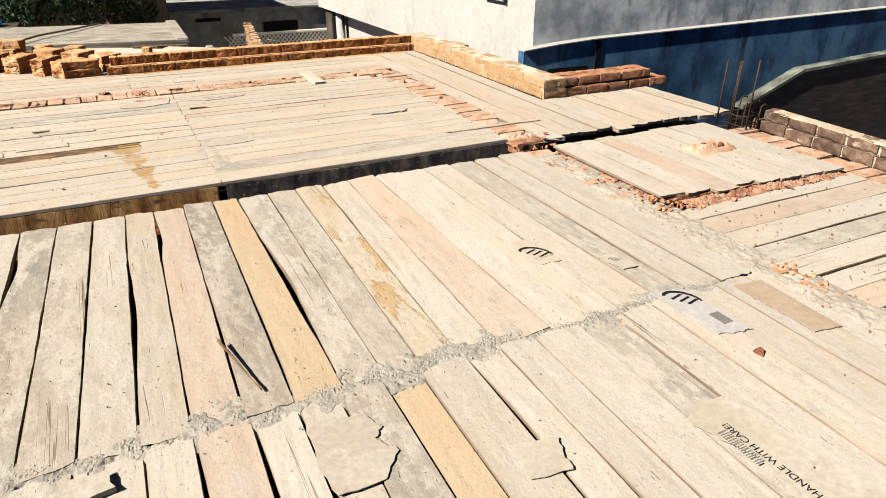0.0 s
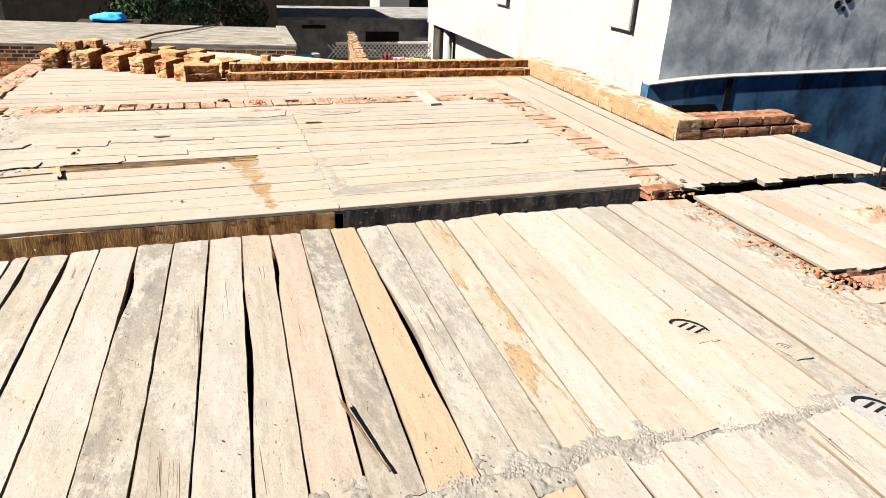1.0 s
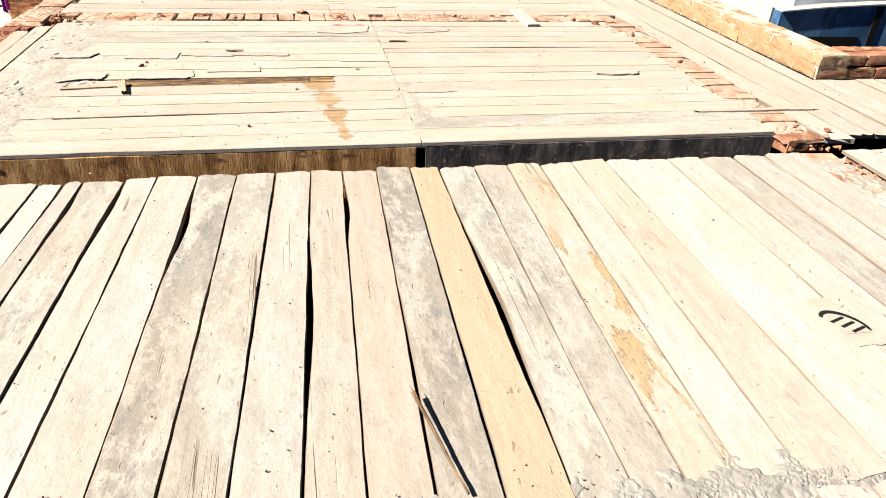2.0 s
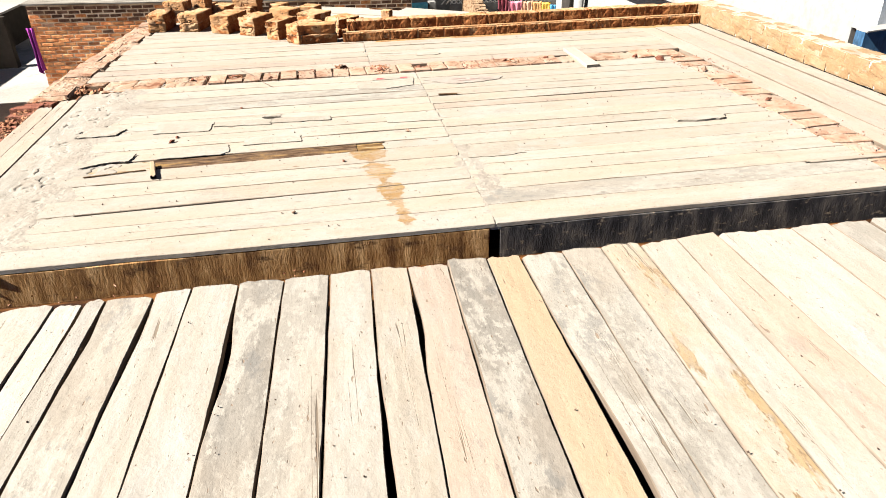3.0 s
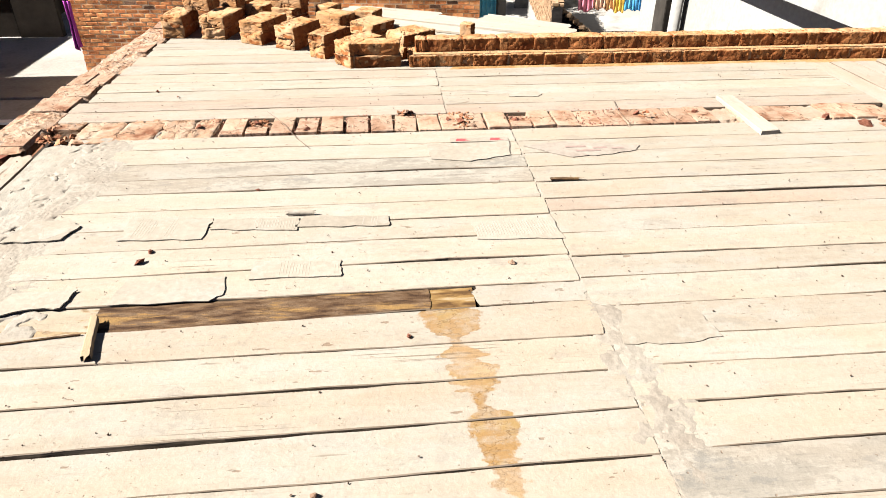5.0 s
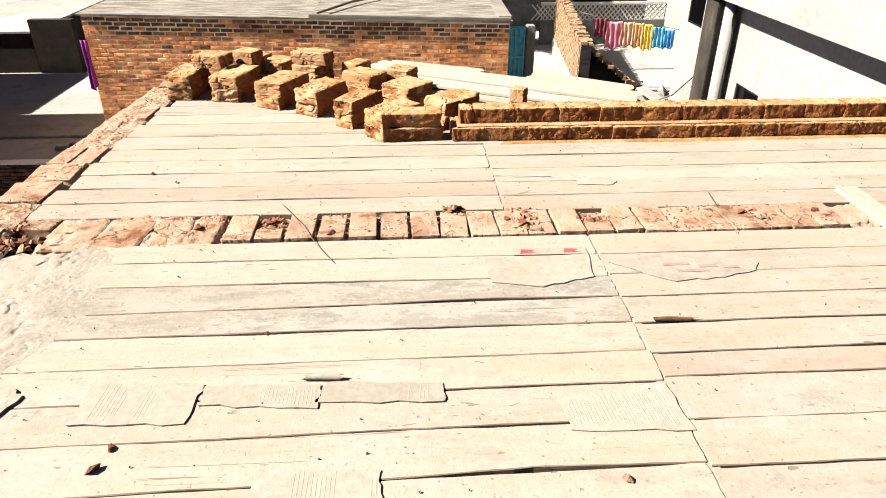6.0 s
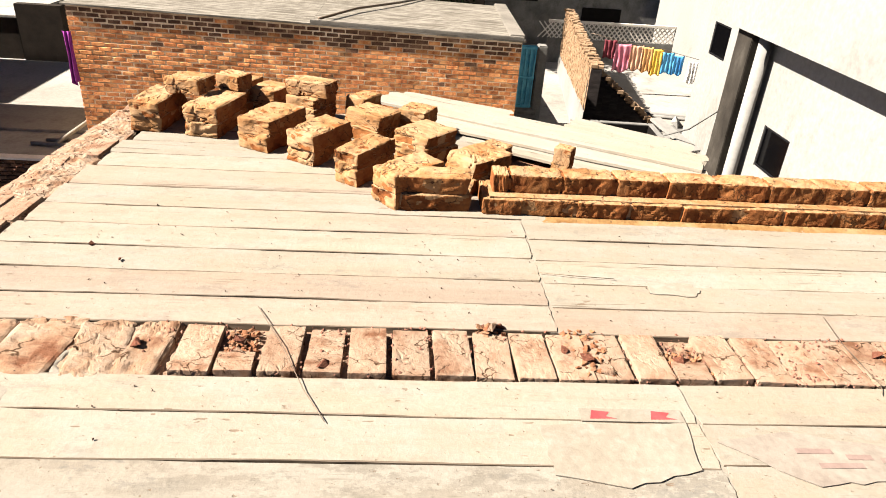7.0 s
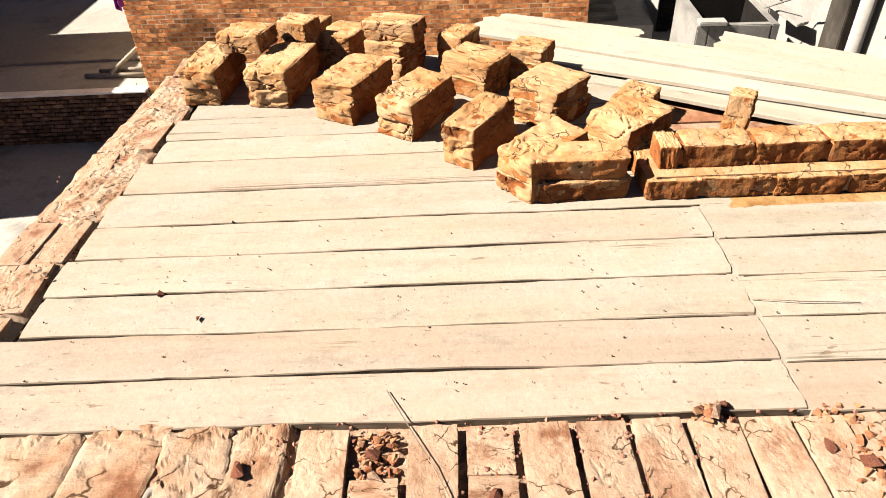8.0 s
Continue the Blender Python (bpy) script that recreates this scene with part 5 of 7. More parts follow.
def brick_face(parent, x0, x1, y, z0, z1, singles, seed=5, slope=0.0, mats=None, top=None):
    """Brickwork facing -y: single bricks in the stretch singles=(xa, xb, za), the rest joined in one mesh; top is a
    darker set for the uppermost courses.
    """
    single_set, joined_mat = mats or (far_set, far_brick_joined)
    r = random.Random(seed)
    plain, darker = bmesh.new(), bmesh.new()
    course_h = 0.084
    n = int((z1 - z0) / course_h)
    made = 0
    for k in range(n):
        z = z1 - (k + 1) * course_h
        x = x0 - (0.118 if k % 2 else 0)
        while x < x1:
            a, b = max(x, x0), min(x + 0.226, x1)
            x += 0.237
            if b - a < 0.04:
                continue
            dy = r.uniform(-0.0045, -0.0025)
            a, b = a + r.uniform(0, 0.008), b - r.uniform(0, 0.010)
            zz = z + slope * ((a + b) / 2 - x0) + r.uniform(-0.004, 0.004)
            high = r.uniform(0.060, 0.070)
            # picks the darker set, most often in the top course, rarer further down
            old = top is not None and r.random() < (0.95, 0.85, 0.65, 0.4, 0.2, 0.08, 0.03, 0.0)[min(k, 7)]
            bm = darker if old else plain
            if singles[0] < a < singles[1] and k < singles[2] and made < 290:
                place("brick", (top[0] if old else single_set)[r.randrange(8)], (top[0] if old else single_set)[0].materials[0], parent, (a + b) / 2, y + 0.0530 + dy, zz, r.uniform(-0.3, 0.3), ry=r.uniform(-1.2, 1.2), sx=(b - a) / 0.226, sz=high / BRICK_H)
                made += 1
            else:
                vs = [bm.verts.new(p) for p in ((a, y + dy, zz), (b, y + dy, zz), (b, y + dy, zz + high), (a, y + dy, zz + high), (a, y + 0.06, zz), (b, y + 0.06, zz), (b, y + 0.06, zz + high), (a, y + 0.06, zz + high))]
                for f in ((0, 1, 2, 3), (3, 2, 6, 7), (0, 3, 7, 4), (1, 5, 6, 2), (0, 4, 5, 1)):
                    bm.faces.new([vs[q] for q in f])
    tagged(part("brickwork", plain, joined_mat, parent), kind="stuff")
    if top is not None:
        tagged(part("brickwork", darker, top[1], parent, "darker bricks in the uppermost courses"), kind="stuff")
    else:
        darker.free()


brick_house = tagged(holder("brick_house"), "old brick house with a weathered flat roof across the lane", "house")
SL = -0.026
bm = bmesh.new()
q = [(-6.26, 17.9985, -1.065), (2.0, 17.9985, -1.065 + SL * 8.3), (2.20, 22.4, -1.37), (-6.5, 22.4, -1.18)]
up = [bm.verts.new(p) for p in q]
dn = [bm.verts.new((x, y, GROUND)) for x, y, z in q]
bm.faces.new(up)
for k in range(4):
    bm.faces.new((up[k], up[(k + 1) % 4], dn[(k + 1) % 4], dn[k]))
part("body", bm, mortar_pale, brick_house)
brick_face(brick_house, -6.28, 2.0, 18.0, GROUND, -1.08, (-6.2, -1.6, 15), slope=SL, top=(brick_set(plain_bricks, brick_dark), brick_dark_joined))
bm = bmesh.new()
vs = [bm.verts.new(p) for p in ((-6.34, 17.95, -1.03), (-1.95, 17.95, -1.03 + SL * 4.2), (-1.95, 22.4, -1.21), (-6.55, 22.4, -1.10), (-6.34, 17.95, -1.06), (-1.95, 17.95, -1.06 + SL * 4.2), (-1.95, 22.4, -1.3), (-6.55, 22.4, -1.3))]
for f in ((0, 1, 2, 3), (0, 4, 5, 1), (1, 5, 6, 2), (3, 2, 6, 7), (0, 3, 7, 4)):
    bm.faces.new([vs[k] for k in f])
part("roof", bm, roof_old, brick_house, "weathered grey-white lime roof")
bm = bmesh.new()
vs = [bm.verts.new(p) for p in ((-1.948, 17.95, -1.03 + SL * 4.2), (2.06, 17.95, -1.03 + SL * 8.2), (2.24, 22.4, -1.31), (-1.948, 22.4, -1.21), (-1.948, 17.95, -1.06 + SL * 4.2), (2.06, 17.95, -1.06 + SL * 8.2), (2.24, 22.4, -1.4), (-1.948, 22.4, -1.3))]
for f in ((0, 1, 2, 3), (0, 4, 5, 1), (1, 5, 6, 2), (3, 2, 6, 7), (0, 3, 7, 4)):
    bm.faces.new([vs[k] for k in f])
part("roof", bm, roof_old, brick_house, "weathered grey-white lime roof")
for (xa, ya, za), (xb, yb, zb), w in (((-1.95, 18.0, -1.125), (2.02, 18.0, -1.23), 0.10), ((1.92, 18.1, -1.215), (2.10, 22.35, -1.29), 0.28)):
    d = (Vector((xb, yb, 0)) - Vector((xa, ya, 0)))
    L = d.length
    bm = bmesh.new()
    add_box(bm, -L / 2, L / 2, -w / 2, w / 2, -0.02, 0.05, 0.012)
    part("coping", bm, lime_old, brick_house, "pale lime coping", pose((xa + xb) / 2, (ya + yb) / 2, (za + zb) / 2) @ pose(0, 0, 0, 0, 0, math.degrees(math.atan2(d.y, d.x))) @ pose(0, 0, 0, 0, -math.degrees(math.atan2(zb - za, L)), 0))
tube("roof_cable", [(-1.8, 18.1, -1.08), (-1.2, 19.6, -1.10), (-0.4, 21.0, -1.16), (0.2, 22.3, -1.22)], 0.025, wire_mat, brick_house, "dark cable lying across the roof")

# purple cloth hung at the corner
def cloth(name, x, y, z_top, w, h, material, label, seed, fold=5, taper=0.0, along="x"):
    bm = bmesh.new()
    nx, nz = 24, 12
    grid = []
    for i in range(nx + 1):
        col = []
        for j in range(nz + 1):
            u, v = i / nx - 0.5, j / nz
            ww = w * (1 - taper * (1 - abs(2 * v - 1)))
            dx = u * ww
            dy = (0.05 if taper > 0.1 else 0.016) * math.sin(u * fold * 6.28 + seed) * (0.3 + v) + 0.02 * noise.noise(Vector((u * 4, v * 3, seed)))
            dz = -v * h * (1 + 0.05 * math.sin(u * 9 + seed)) - 0.05 * w * math.cos(u * 3)
            col.append(bm.verts.new((dx, dy, dz)))
        grid.append(col)
    for i in range(nx):
        for j in range(nz):
            bm.faces.new((grid[i][j], grid[i + 1][j], grid[i + 1][j + 1], grid[i][j + 1]))
    bm.normal_update()
    geo = bmesh.ops.solidify(bm, geom=bm.faces[:], thickness=0.006)
    ob = link_bm(name, bm, material, None, pose(x, y, z_top, 0, 0, 0 if along == "x" else 90), smooth=True)
    return tagged(ob, label, "cloth", "laundry")


def fabric(name, a, b):
    return surface(name, [(0.35, a), (0.65, b)], (6, 6, 2), 50, 0.9, 0.3, 0.05)


cloth("hanging_cloth", -6.27, 17.86, -1.50, 0.15, 0.95, fabric("purple_fabric", (0.14, 0.018, 0.13), (0.22, 0.04, 0.20)), "purple cloth hanging at the corner of the brick house", 1, 2, 0.3)

# ---- left terrace and its neighbours ----
terrace = tagged(holder("left_terrace"), "raised cement terrace with a dark brick face", "terrace", kind="structure")
part("floor_slab", (lambda b: (add_box(b, -40, -6.30, 17.96, 34, GROUND, -4.0), b)[1])(bmesh.new()), ground_mat, terrace)
brick_face(terrace, -12.0, -6.30, 17.90, GROUND, -4.03, (-12.0, -6.3, 12), 9, mats=(brick_set(plain_bricks, brick_dark), brick_dark_joined))
part("coping", (lambda b: (add_box(b, -40, -6.30, 17.86, 18.08, -4.028, -3.985, 0.01), b)[1])(bmesh.new()), whitewash, terrace)
part("step", (lambda b: (add_box(b, -40, -6.31, 19.42, 34, -3.999, -3.94, 0.01), b)[1])(bmesh.new()), ground_mat, terrace)
for ends in (((-7.20, 18.55, -3.90), (-6.62, 19.95, -3.52)), ((-7.75, 18.62, -3.95), (-6.40, 18.52, -3.93)), ((-7.55, 18.85, -3.96), (-6.42, 18.80, -3.92))):
    tube("pole", list(ends), 0.045, wood_cream, terrace, "pale pole lying on the terrace")
left_house = tagged(holder("left_house"), "low house in shadow with a sunlit pale roof terrace", "house")
# body and parapet have their shade painted into the base colour
part("body", (lambda b: (add_box(b, -34, -11.0, 25.2, 38, GROUND, -2.80), b)[1])(bmesh.new()), shade_dark, left_house)
part("roof", (lambda b: (add_box(b, -34, -10.95, 25.15, 38, -2.798, -2.73, 0.01), b)[1])(bmesh.new()), ground_mat, left_house, "pale sunlit roof")
part("parapet", (lambda b: (add_box(b, -10.94, -9.7, 25.1, 25.35, GROUND, -2.4, 0.01), b)[1])(bmesh.new()), shade_dark, left_house, "brick parapet coloured dark for its shade")

# ---- lane, gate and party wall to the court ----
TEAL = surface("teal_paint", [(0.3, (0.05, 0.22, 0.34)), (0.7, (0.12, 0.36, 0.48))], (6, 6, 6), 50, 0.5, 0.15, 0.05)
gate = tagged(holder("metal_gate", 2.4, 19.6, -3.3), "teal painted metal gate with vertical bars", "gate")
part("panel", (lambda b: (add_box(b, -0.22, 0.20, 0.03, 0.05, 0.3, 1.65), b)[1])(bmesh.new()), TEAL, gate)
for k in range(5):
    part("bar", (lambda b: (add_box(b, -0.22 + 0.1 * k, -0.19 + 0.1 * k, -0.01, 0.028, 0.35, 1.6, 0.004), b)[1])(bmesh.new()), TEAL, gate)
for zz in (0.32, 0.95, 1.58):
    part("rail", (lambda b: (add_box(b, -0.24, 0.22, -0.015, 0.029, zz, zz + 0.05, 0.004), b)[1])(bmesh.new()), TEAL, gate)
part("post", (lambda b: (add_box(b, 0.24, 0.44, -0.03, 0.25, 0, 1.66, 0.02), b)[1])(bmesh.new()), plaster_grey, gate, "grey plastered gate post")
for k in range(4):
    part("step", (lambda b: (add_box(b, -0.3, 0.3, -0.25 * (k + 1), -0.25 * k - 0.002, 0, 0.3 - 0.07 * k, 0.01), b)[1])(bmesh.new()), plaster_grey, gate)

lane = tagged(box_thing("lane_floor", (2.08, 3.3, 18.3, 25.0, GROUND, -3.3), ground_mat, bevel=0.0), "narrow paved lane beside the brick house", "floor", kind="structure")
# near-black brick: the shade of unlit faces is in its colour
shaded_brick = surface("shaded_brick", [(0.3, (0.01, 0.0088, 0.0088)), (0.55, (0.02, 0.0168, 0.016)), (0.75, (0.036, 0.0312, 0.028))], (3, 3, 12), 30, 0.95, 0.6, 0.0)
party = tagged(holder("party_wall"), "old party wall of tan bricks over a whitewashed foot", "wall")
CORNER, FAR_END = Vector((4.72, 22.6, 0)), Vector((6.0, 32.0, 0))
run = (FAR_END - CORNER)
RUN_L = run.length
party.matrix_basis = Matrix.Translation(CORNER) @ Matrix.Rotation(math.atan2(run.y, run.x), 4, "Z")


def slope_box(name, x0, x1, y0, y1, low, high, material, parent, label=""):
    """A wall along x whose foot and top may slope: low and high give z at both ends."""
    bm = bmesh.new()
    ends = [[bm.verts.new((x, y, z)) for y, z in ((y0, a), (y1, a), (y1, b), (y0, b))] for x, a, b in ((x0, low[0], high[0]), (x1, low[1], high[1]))]
    for k in range(4):
        bm.faces.new((ends[0][k], ends[0][(k + 1) % 4], ends[1][(k + 1) % 4], ends[1][k]))
    bm.faces.new(ends[0][::-1])
    bm.faces.new(ends[1])
    return part(name, bm, material, parent, label)


slope_box("plaster_face", 0.0, RUN_L, -0.26, 0.03, (GROUND, GROUND), (-3.92, -4.42), plaster_white, party, "whitewashed foot of the wall")
# end face painted dark for the shade on it
slope_box("broken_end", -0.03, -0.002, -0.26, 0.03, (GROUND, GROUND), (-2.76, -2.76), shaded_brick, party, "broken wall end coloured near-black for its shade")
slope_box("core", 0.004, RUN_L - 0.01, -0.25, 0.0, (-4.6, -4.6), (-2.72, -2.74), mortar_old, party)
r = random.Random(77)
verts, faces = [], []
for k in range(21):
    x = 0.0 if k % 2 else 0.12
    while x < RUN_L - 0.1:
        z = -2.69 - 0.084 * (k + 1)
        if z > -3.95 - 0.5 * x / RUN_L:
            d, i = r.uniform(0.006, 0.026), len(verts)
            verts += [(a, b, c) for a in (x, x + 0.225) for b in (0.0, d) for c in (z, z + 0.073)]
            faces += [(i + a, i + b, i + c, i + e) for a, b, c, e in ((2, 6, 7, 3), (1, 3, 7, 5), (0, 4, 6, 2), (0, 2, 3, 1), (4, 5, 7, 6))]
        x += 0.237
me = bpy.data.meshes.new("brickwork")
me.from_pydata(verts, [], faces)
tagged(link_mesh("brickwork", me, brick_tan, party), kind="stuff")
x, k = 0.05, 0
while x < RUN_L:
    for by in (-0.06, -0.19):
        place("brick", tan_set[k % 8], brick_tan, party, x + r.uniform(-0.03, 0.03), by + r.uniform(-0.03, 0.05), -2.73, 90 + r.uniform(-14, 14), r.uniform(-5, 5), sx=0.8, sy=r.uniform(0.9, 1.3), sz=r.uniform(0.8, 1.7))
        k += 1
    x += 0.19

stair_wall = tagged(holder("stair_wall"), "stepped brick stair wall with its shaded side painted near-black", "wall")
STEPS = 17
for k in range(STEPS):
    x, z = 4.79 + 0.105 * k, -2.70 - 0.083 * k
    if k % 2 == 0:
        # block sides carry the painted shade
        slope_box("step_block", x - 0.05, x + 0.158, 22.66, 22.94, (GROUND, GROUND), (z - 0.08, z - 0.08), shaded_brick, stair_wall)
    for row_k in range(2):
        place("brick", tan_set[(k * 3 + row_k) % 8], brick_tan, stair_wall, x + 0.05 + r.uniform(-0.02, 0.02), 22.70 + 0.13 * row_k + r.uniform(-0.03, 0.02), z - 0.082, 90 + r.uniform(-16, 16), r.uniform(-6, 6), sx=r.uniform(1.0, 1.2), sy=r.uniform(1.1, 1.5), sz=r.uniform(1.3, 1.8))

trough = tagged(holder("water_trough", 3.5, 16.3, 0), "grey cement water trough with open dark top", "trough")
for dims in ((-0.12, 0.06, 0.0, 1.45), (1.02, 1.14, 0.0, 1.45), (0.062, 1.018, 1.30, 1.45), (0.062, 1.018, 0.0, 0.13)):
    part("side", (lambda b: (add_box(b, *dims, GROUND, -2.62, 0.015), b)[1])(bmesh.new()), plaster_grey, trough)
# trough inside is coloured black in place of its shade
part("bottom", (lambda b: (add_box(b, 0.062, 1.018, 0.132, 1.298, GROUND, -3.7), b)[1])(bmesh.new()), dark_void, trough)
part("lining", (lambda b: (add_box(b, 1.0, 1.0195, 0.132, 1.298, -3.698, -2.63), add_box(b, 0.062, 0.998, 1.28, 1.2995, -3.698, -2.63), b)[2])(bmesh.new()), dark_void, trough, "black sheets painting the shade inside the trough")
part("cap", (lambda b: (add_box(b, -0.10, 0.32, -0.05, 0.16, -2.618, -2.55, 0.012), b)[1])(bmesh.new()), plaster_white, trough, "pale cement cap on the trough corner")
trough.matrix_basis = trough.matrix_basis @ Matrix.Rotation(radians(-3), 4, "Z")
tagged(box_thing("cement_slab", (-0.13, 0.13, -0.6, 0.6, -0.03, 0.03), plaster_white, bevel=0.01, matrix=pose(5.05, 17.35, -2.72, 14, 0, 26)), "broken pale cement slab propped beside the trough", "slab")
tagged(box_thing("cement_block", (5.45, 6.22, 18.45, 18.9, GROUND, -3.0), plaster_grey, bevel=0.02), "grey cement block standing in the court", "block")
tagged(place("rubble_stone", brick_set([chunk_mesh(1.0, 5)], plaster_white)[0], plaster_white, None, 5.62, 18.75, -3.0, 20, sx=0.22, sy=0.18, sz=0.28), "pale broken stone on the cement block", "rubble")
tagged(tube("cable", [(4.75, 17.3, -2.75), (5.1, 16.9, -2.45), (4.62, 14.2, -1.0)], 0.016, plaster_grey, sides=6), "grey cable slung across the court", "cable")
for k, (xa, ya, xb, yb) in enumerate(((7.6, 26.6, 10.6, 25.9), (7.7, 26.3, 10.5, 25.7))):
    tagged(tube("floor_pole", [(xa, ya, GROUND + 0.06), (xb, yb, GROUND + 0.06)], 0.055, plaster_grey), "grey pole lying on the court floor", "pole")
# jali parapet: a diamond lattice in a frame
jali = tagged(holder("lattice_parapet", 6.3, 33.5, -4.05), "pale cement lattice parapet with diamond openings", "parapet")
part("rail", (lambda b: (add_box(b, -0.6, 4.74, -0.05, 0.05, 0.62, 0.72, 0.01), b)[1])(bmesh.new()), whitewash, jali)
part("rail", (lambda b: (add_box(b, -0.6, 4.74, -0.05, 0.05, GROUND + 4.05, 0.0, 0.01), b)[1])(bmesh.new()), plaster_grey, jali)
for sgn in (1, -1):
    bm = bmesh.new()
    x = -0.7
    while x < 4.8:
        m = Matrix.Translation((x, 0.012 * sgn, 0.31)) @ Matrix.Rotation(sgn * radians(42), 4, "Y")
        bmesh.ops.create_cube(bm, size=1.0, matrix=m @ Matrix.Diagonal((0.045, 0.022, 0.84, 1)))
        x += 0.2
    tagged(part("lattice", bm, whitewash, jali), kind="stuff")
WASHING = (("dark red", 7.05, -3.05, 0.40, 0.62, (0.10, 0.02, 0.03), (0.2, 0.05, 0.06)),
           ("pink", 7.52, -3.16, 0.52, 0.95, (0.45, 0.1, 0.16), (0.6, 0.25, 0.3)),
           ("pale orange", 8.02, -3.19, 0.42, 0.85, (0.5, 0.26, 0.16), (0.62, 0.36, 0.24)),
           ("orange", 8.42, -3.22, 0.36, 0.86, (0.55, 0.25, 0.08), (0.62, 0.36, 0.16)),
           ("yellow", 8.80, -3.27, 0.36, 0.90, (0.6, 0.36, 0.04), (0.68, 0.46, 0.1)),
           ("light blue", 9.20, -3.37, 0.40, 0.72, (0.05, 0.2, 0.42), (0.12, 0.36, 0.56)),
           ("blue", 9.60, -3.47, 0.36, 0.66, (0.03, 0.13, 0.36), (0.08, 0.28, 0.5)))
for k, (hue, x, z, w, h, a, b) in enumerate(WASHING):
    cloth("laundry", x, 29.0, z - 0.12, w * 1.12, h, fabric("laundry_fabric", a, b), hue + " washing hung on a line in the court", k, 3, 0.04)
white_fabric = fabric("white_fabric", (0.55, 0.54, 0.52), (0.7, 0.69, 0.67))
for k, x in enumerate((10.15, 10.7)):
    cloth("laundry", x, 28.8, -3.72, 0.52, 0.75, white_fabric, "white washing hung on a line in the court", k + 9, 4, 0.15)
tagged(tube("clothes_line", [(6.3, 29.0, -2.98), (7.5, 29.0, -3.24), (8.8, 29.0, -3.36), (9.7, 29.0, -3.56), (11.04, 28.8, -3.80)], 0.009, wire_mat), "thin washing line across the court", "rope")

# ---- far houses and trees behind the roofs ----
far_house = tagged(holder("far_house"), "grey plastered house with a ledge behind the lane", "house")
part("wall", (lambda b: (add_box(b, 3.2, 14.0, 37.0, 44.0, GROUND, -2.72, 0.02), b)[1])(bmesh.new()), plaster_grey, far_house)
part("parapet", (lambda b: (add_box(b, 3.1, 14.1, 36.9, 37.2, -2.718, -2.60, 0.02), b)[1])(bmesh.new()), plaster_grey, far_house)
for x0, x1, z0, z1 in ((4.6, 5.8, -3.15, -2.98), (7.9, 9.7, -3.9, -3.3)):
    part("window", (lambda b: (add_box(b, x0, x1, 36.95, 37.02, z0, z1, 0.01), b)[1])(bmesh.new()), dark_void, far_house)
back_house = tagged(holder("back_house"), "pale house with a door and dark window further back", "house")
part("wall", (lambda b: (add_box(b, 3.5, 16, 49, 56, GROUND, 5.0, 0.02), b)[1])(bmesh.new()), dark_cement, back_house)
part("window", (lambda b: (add_box(b, 8.6, 10.0, 48.95, 49.02, -2.1, 0.3, 0.01), b)[1])(bmesh.new()), dark_void, back_house)
part("side_wing", (lambda b: (add_box(b, 10.8, 12.8, 46, 48.9, GROUND, 5.5, 0.02), b)[1])(bmesh.new()), plaster_white, back_house)
dark_row = tagged(holder("shaded_house"), "house front coloured as in deep shade behind the roof", "house")
# deep shade of this front comes from its near-black colour
part("wall", (lambda b: (add_box(b, -30, 3.3, 36, 42, GROUND, 3.0, 0.02), b)[1])(bmesh.new()), shade_dark, dark_row)
tagged(box_thing("roof_hut", (-9.6, -7.4, 29.5, 32, GROUND, 0.0), plaster_white, bevel=0.02), "small whitewashed hut beyond the roof", "hut")
# added stand under the tarp, darkened to look shaded
tagged(box_thing("low_shed", (-3.7, -1.9, 23.4, 24.7, GROUND, -1.34), shade_dark, bevel=0.02), "low shed coloured as in shade behind the roof", "shed")
tarp = bmesh.new()
bmesh.ops.create_icosphere(tarp, subdivisions=3, radius=0.55)
for v in tarp.verts:
    v.co *= 1 + 0.3 * noise.noise(v.co * 3)
    v.co.z = max(v.co.z * 0.55, -0.1)
    v.co.x *= 1.6
tagged(link_bm("blue_tarp", tarp, fabric("blue_plastic", (0.02, 0.14, 0.50), (0.06, 0.28, 0.66)), None, pose(-2.75, 24.0, -1.25) @ Matrix.Scale(0.6, 4), smooth=True), "crumpled bright blue plastic sheet on a pile", "tarpaulin")

leaf_mat = surface("leaves", [(0.35, (0.004, 0.009, 0.003)), (0.6, (0.009, 0.018, 0.006)), (0.75, (0.016, 0.027, 0.009))], (3, 3, 3), 20, 0.6, 0.0, 0.35, island=True)
bark = surface("bark", [(0.3, (0.0304, 0.0213, 0.0152)), (0.7, (0.073, 0.0547, 0.0365))], (8, 8, 2), 40, 0.95, 0.6, 0.05)


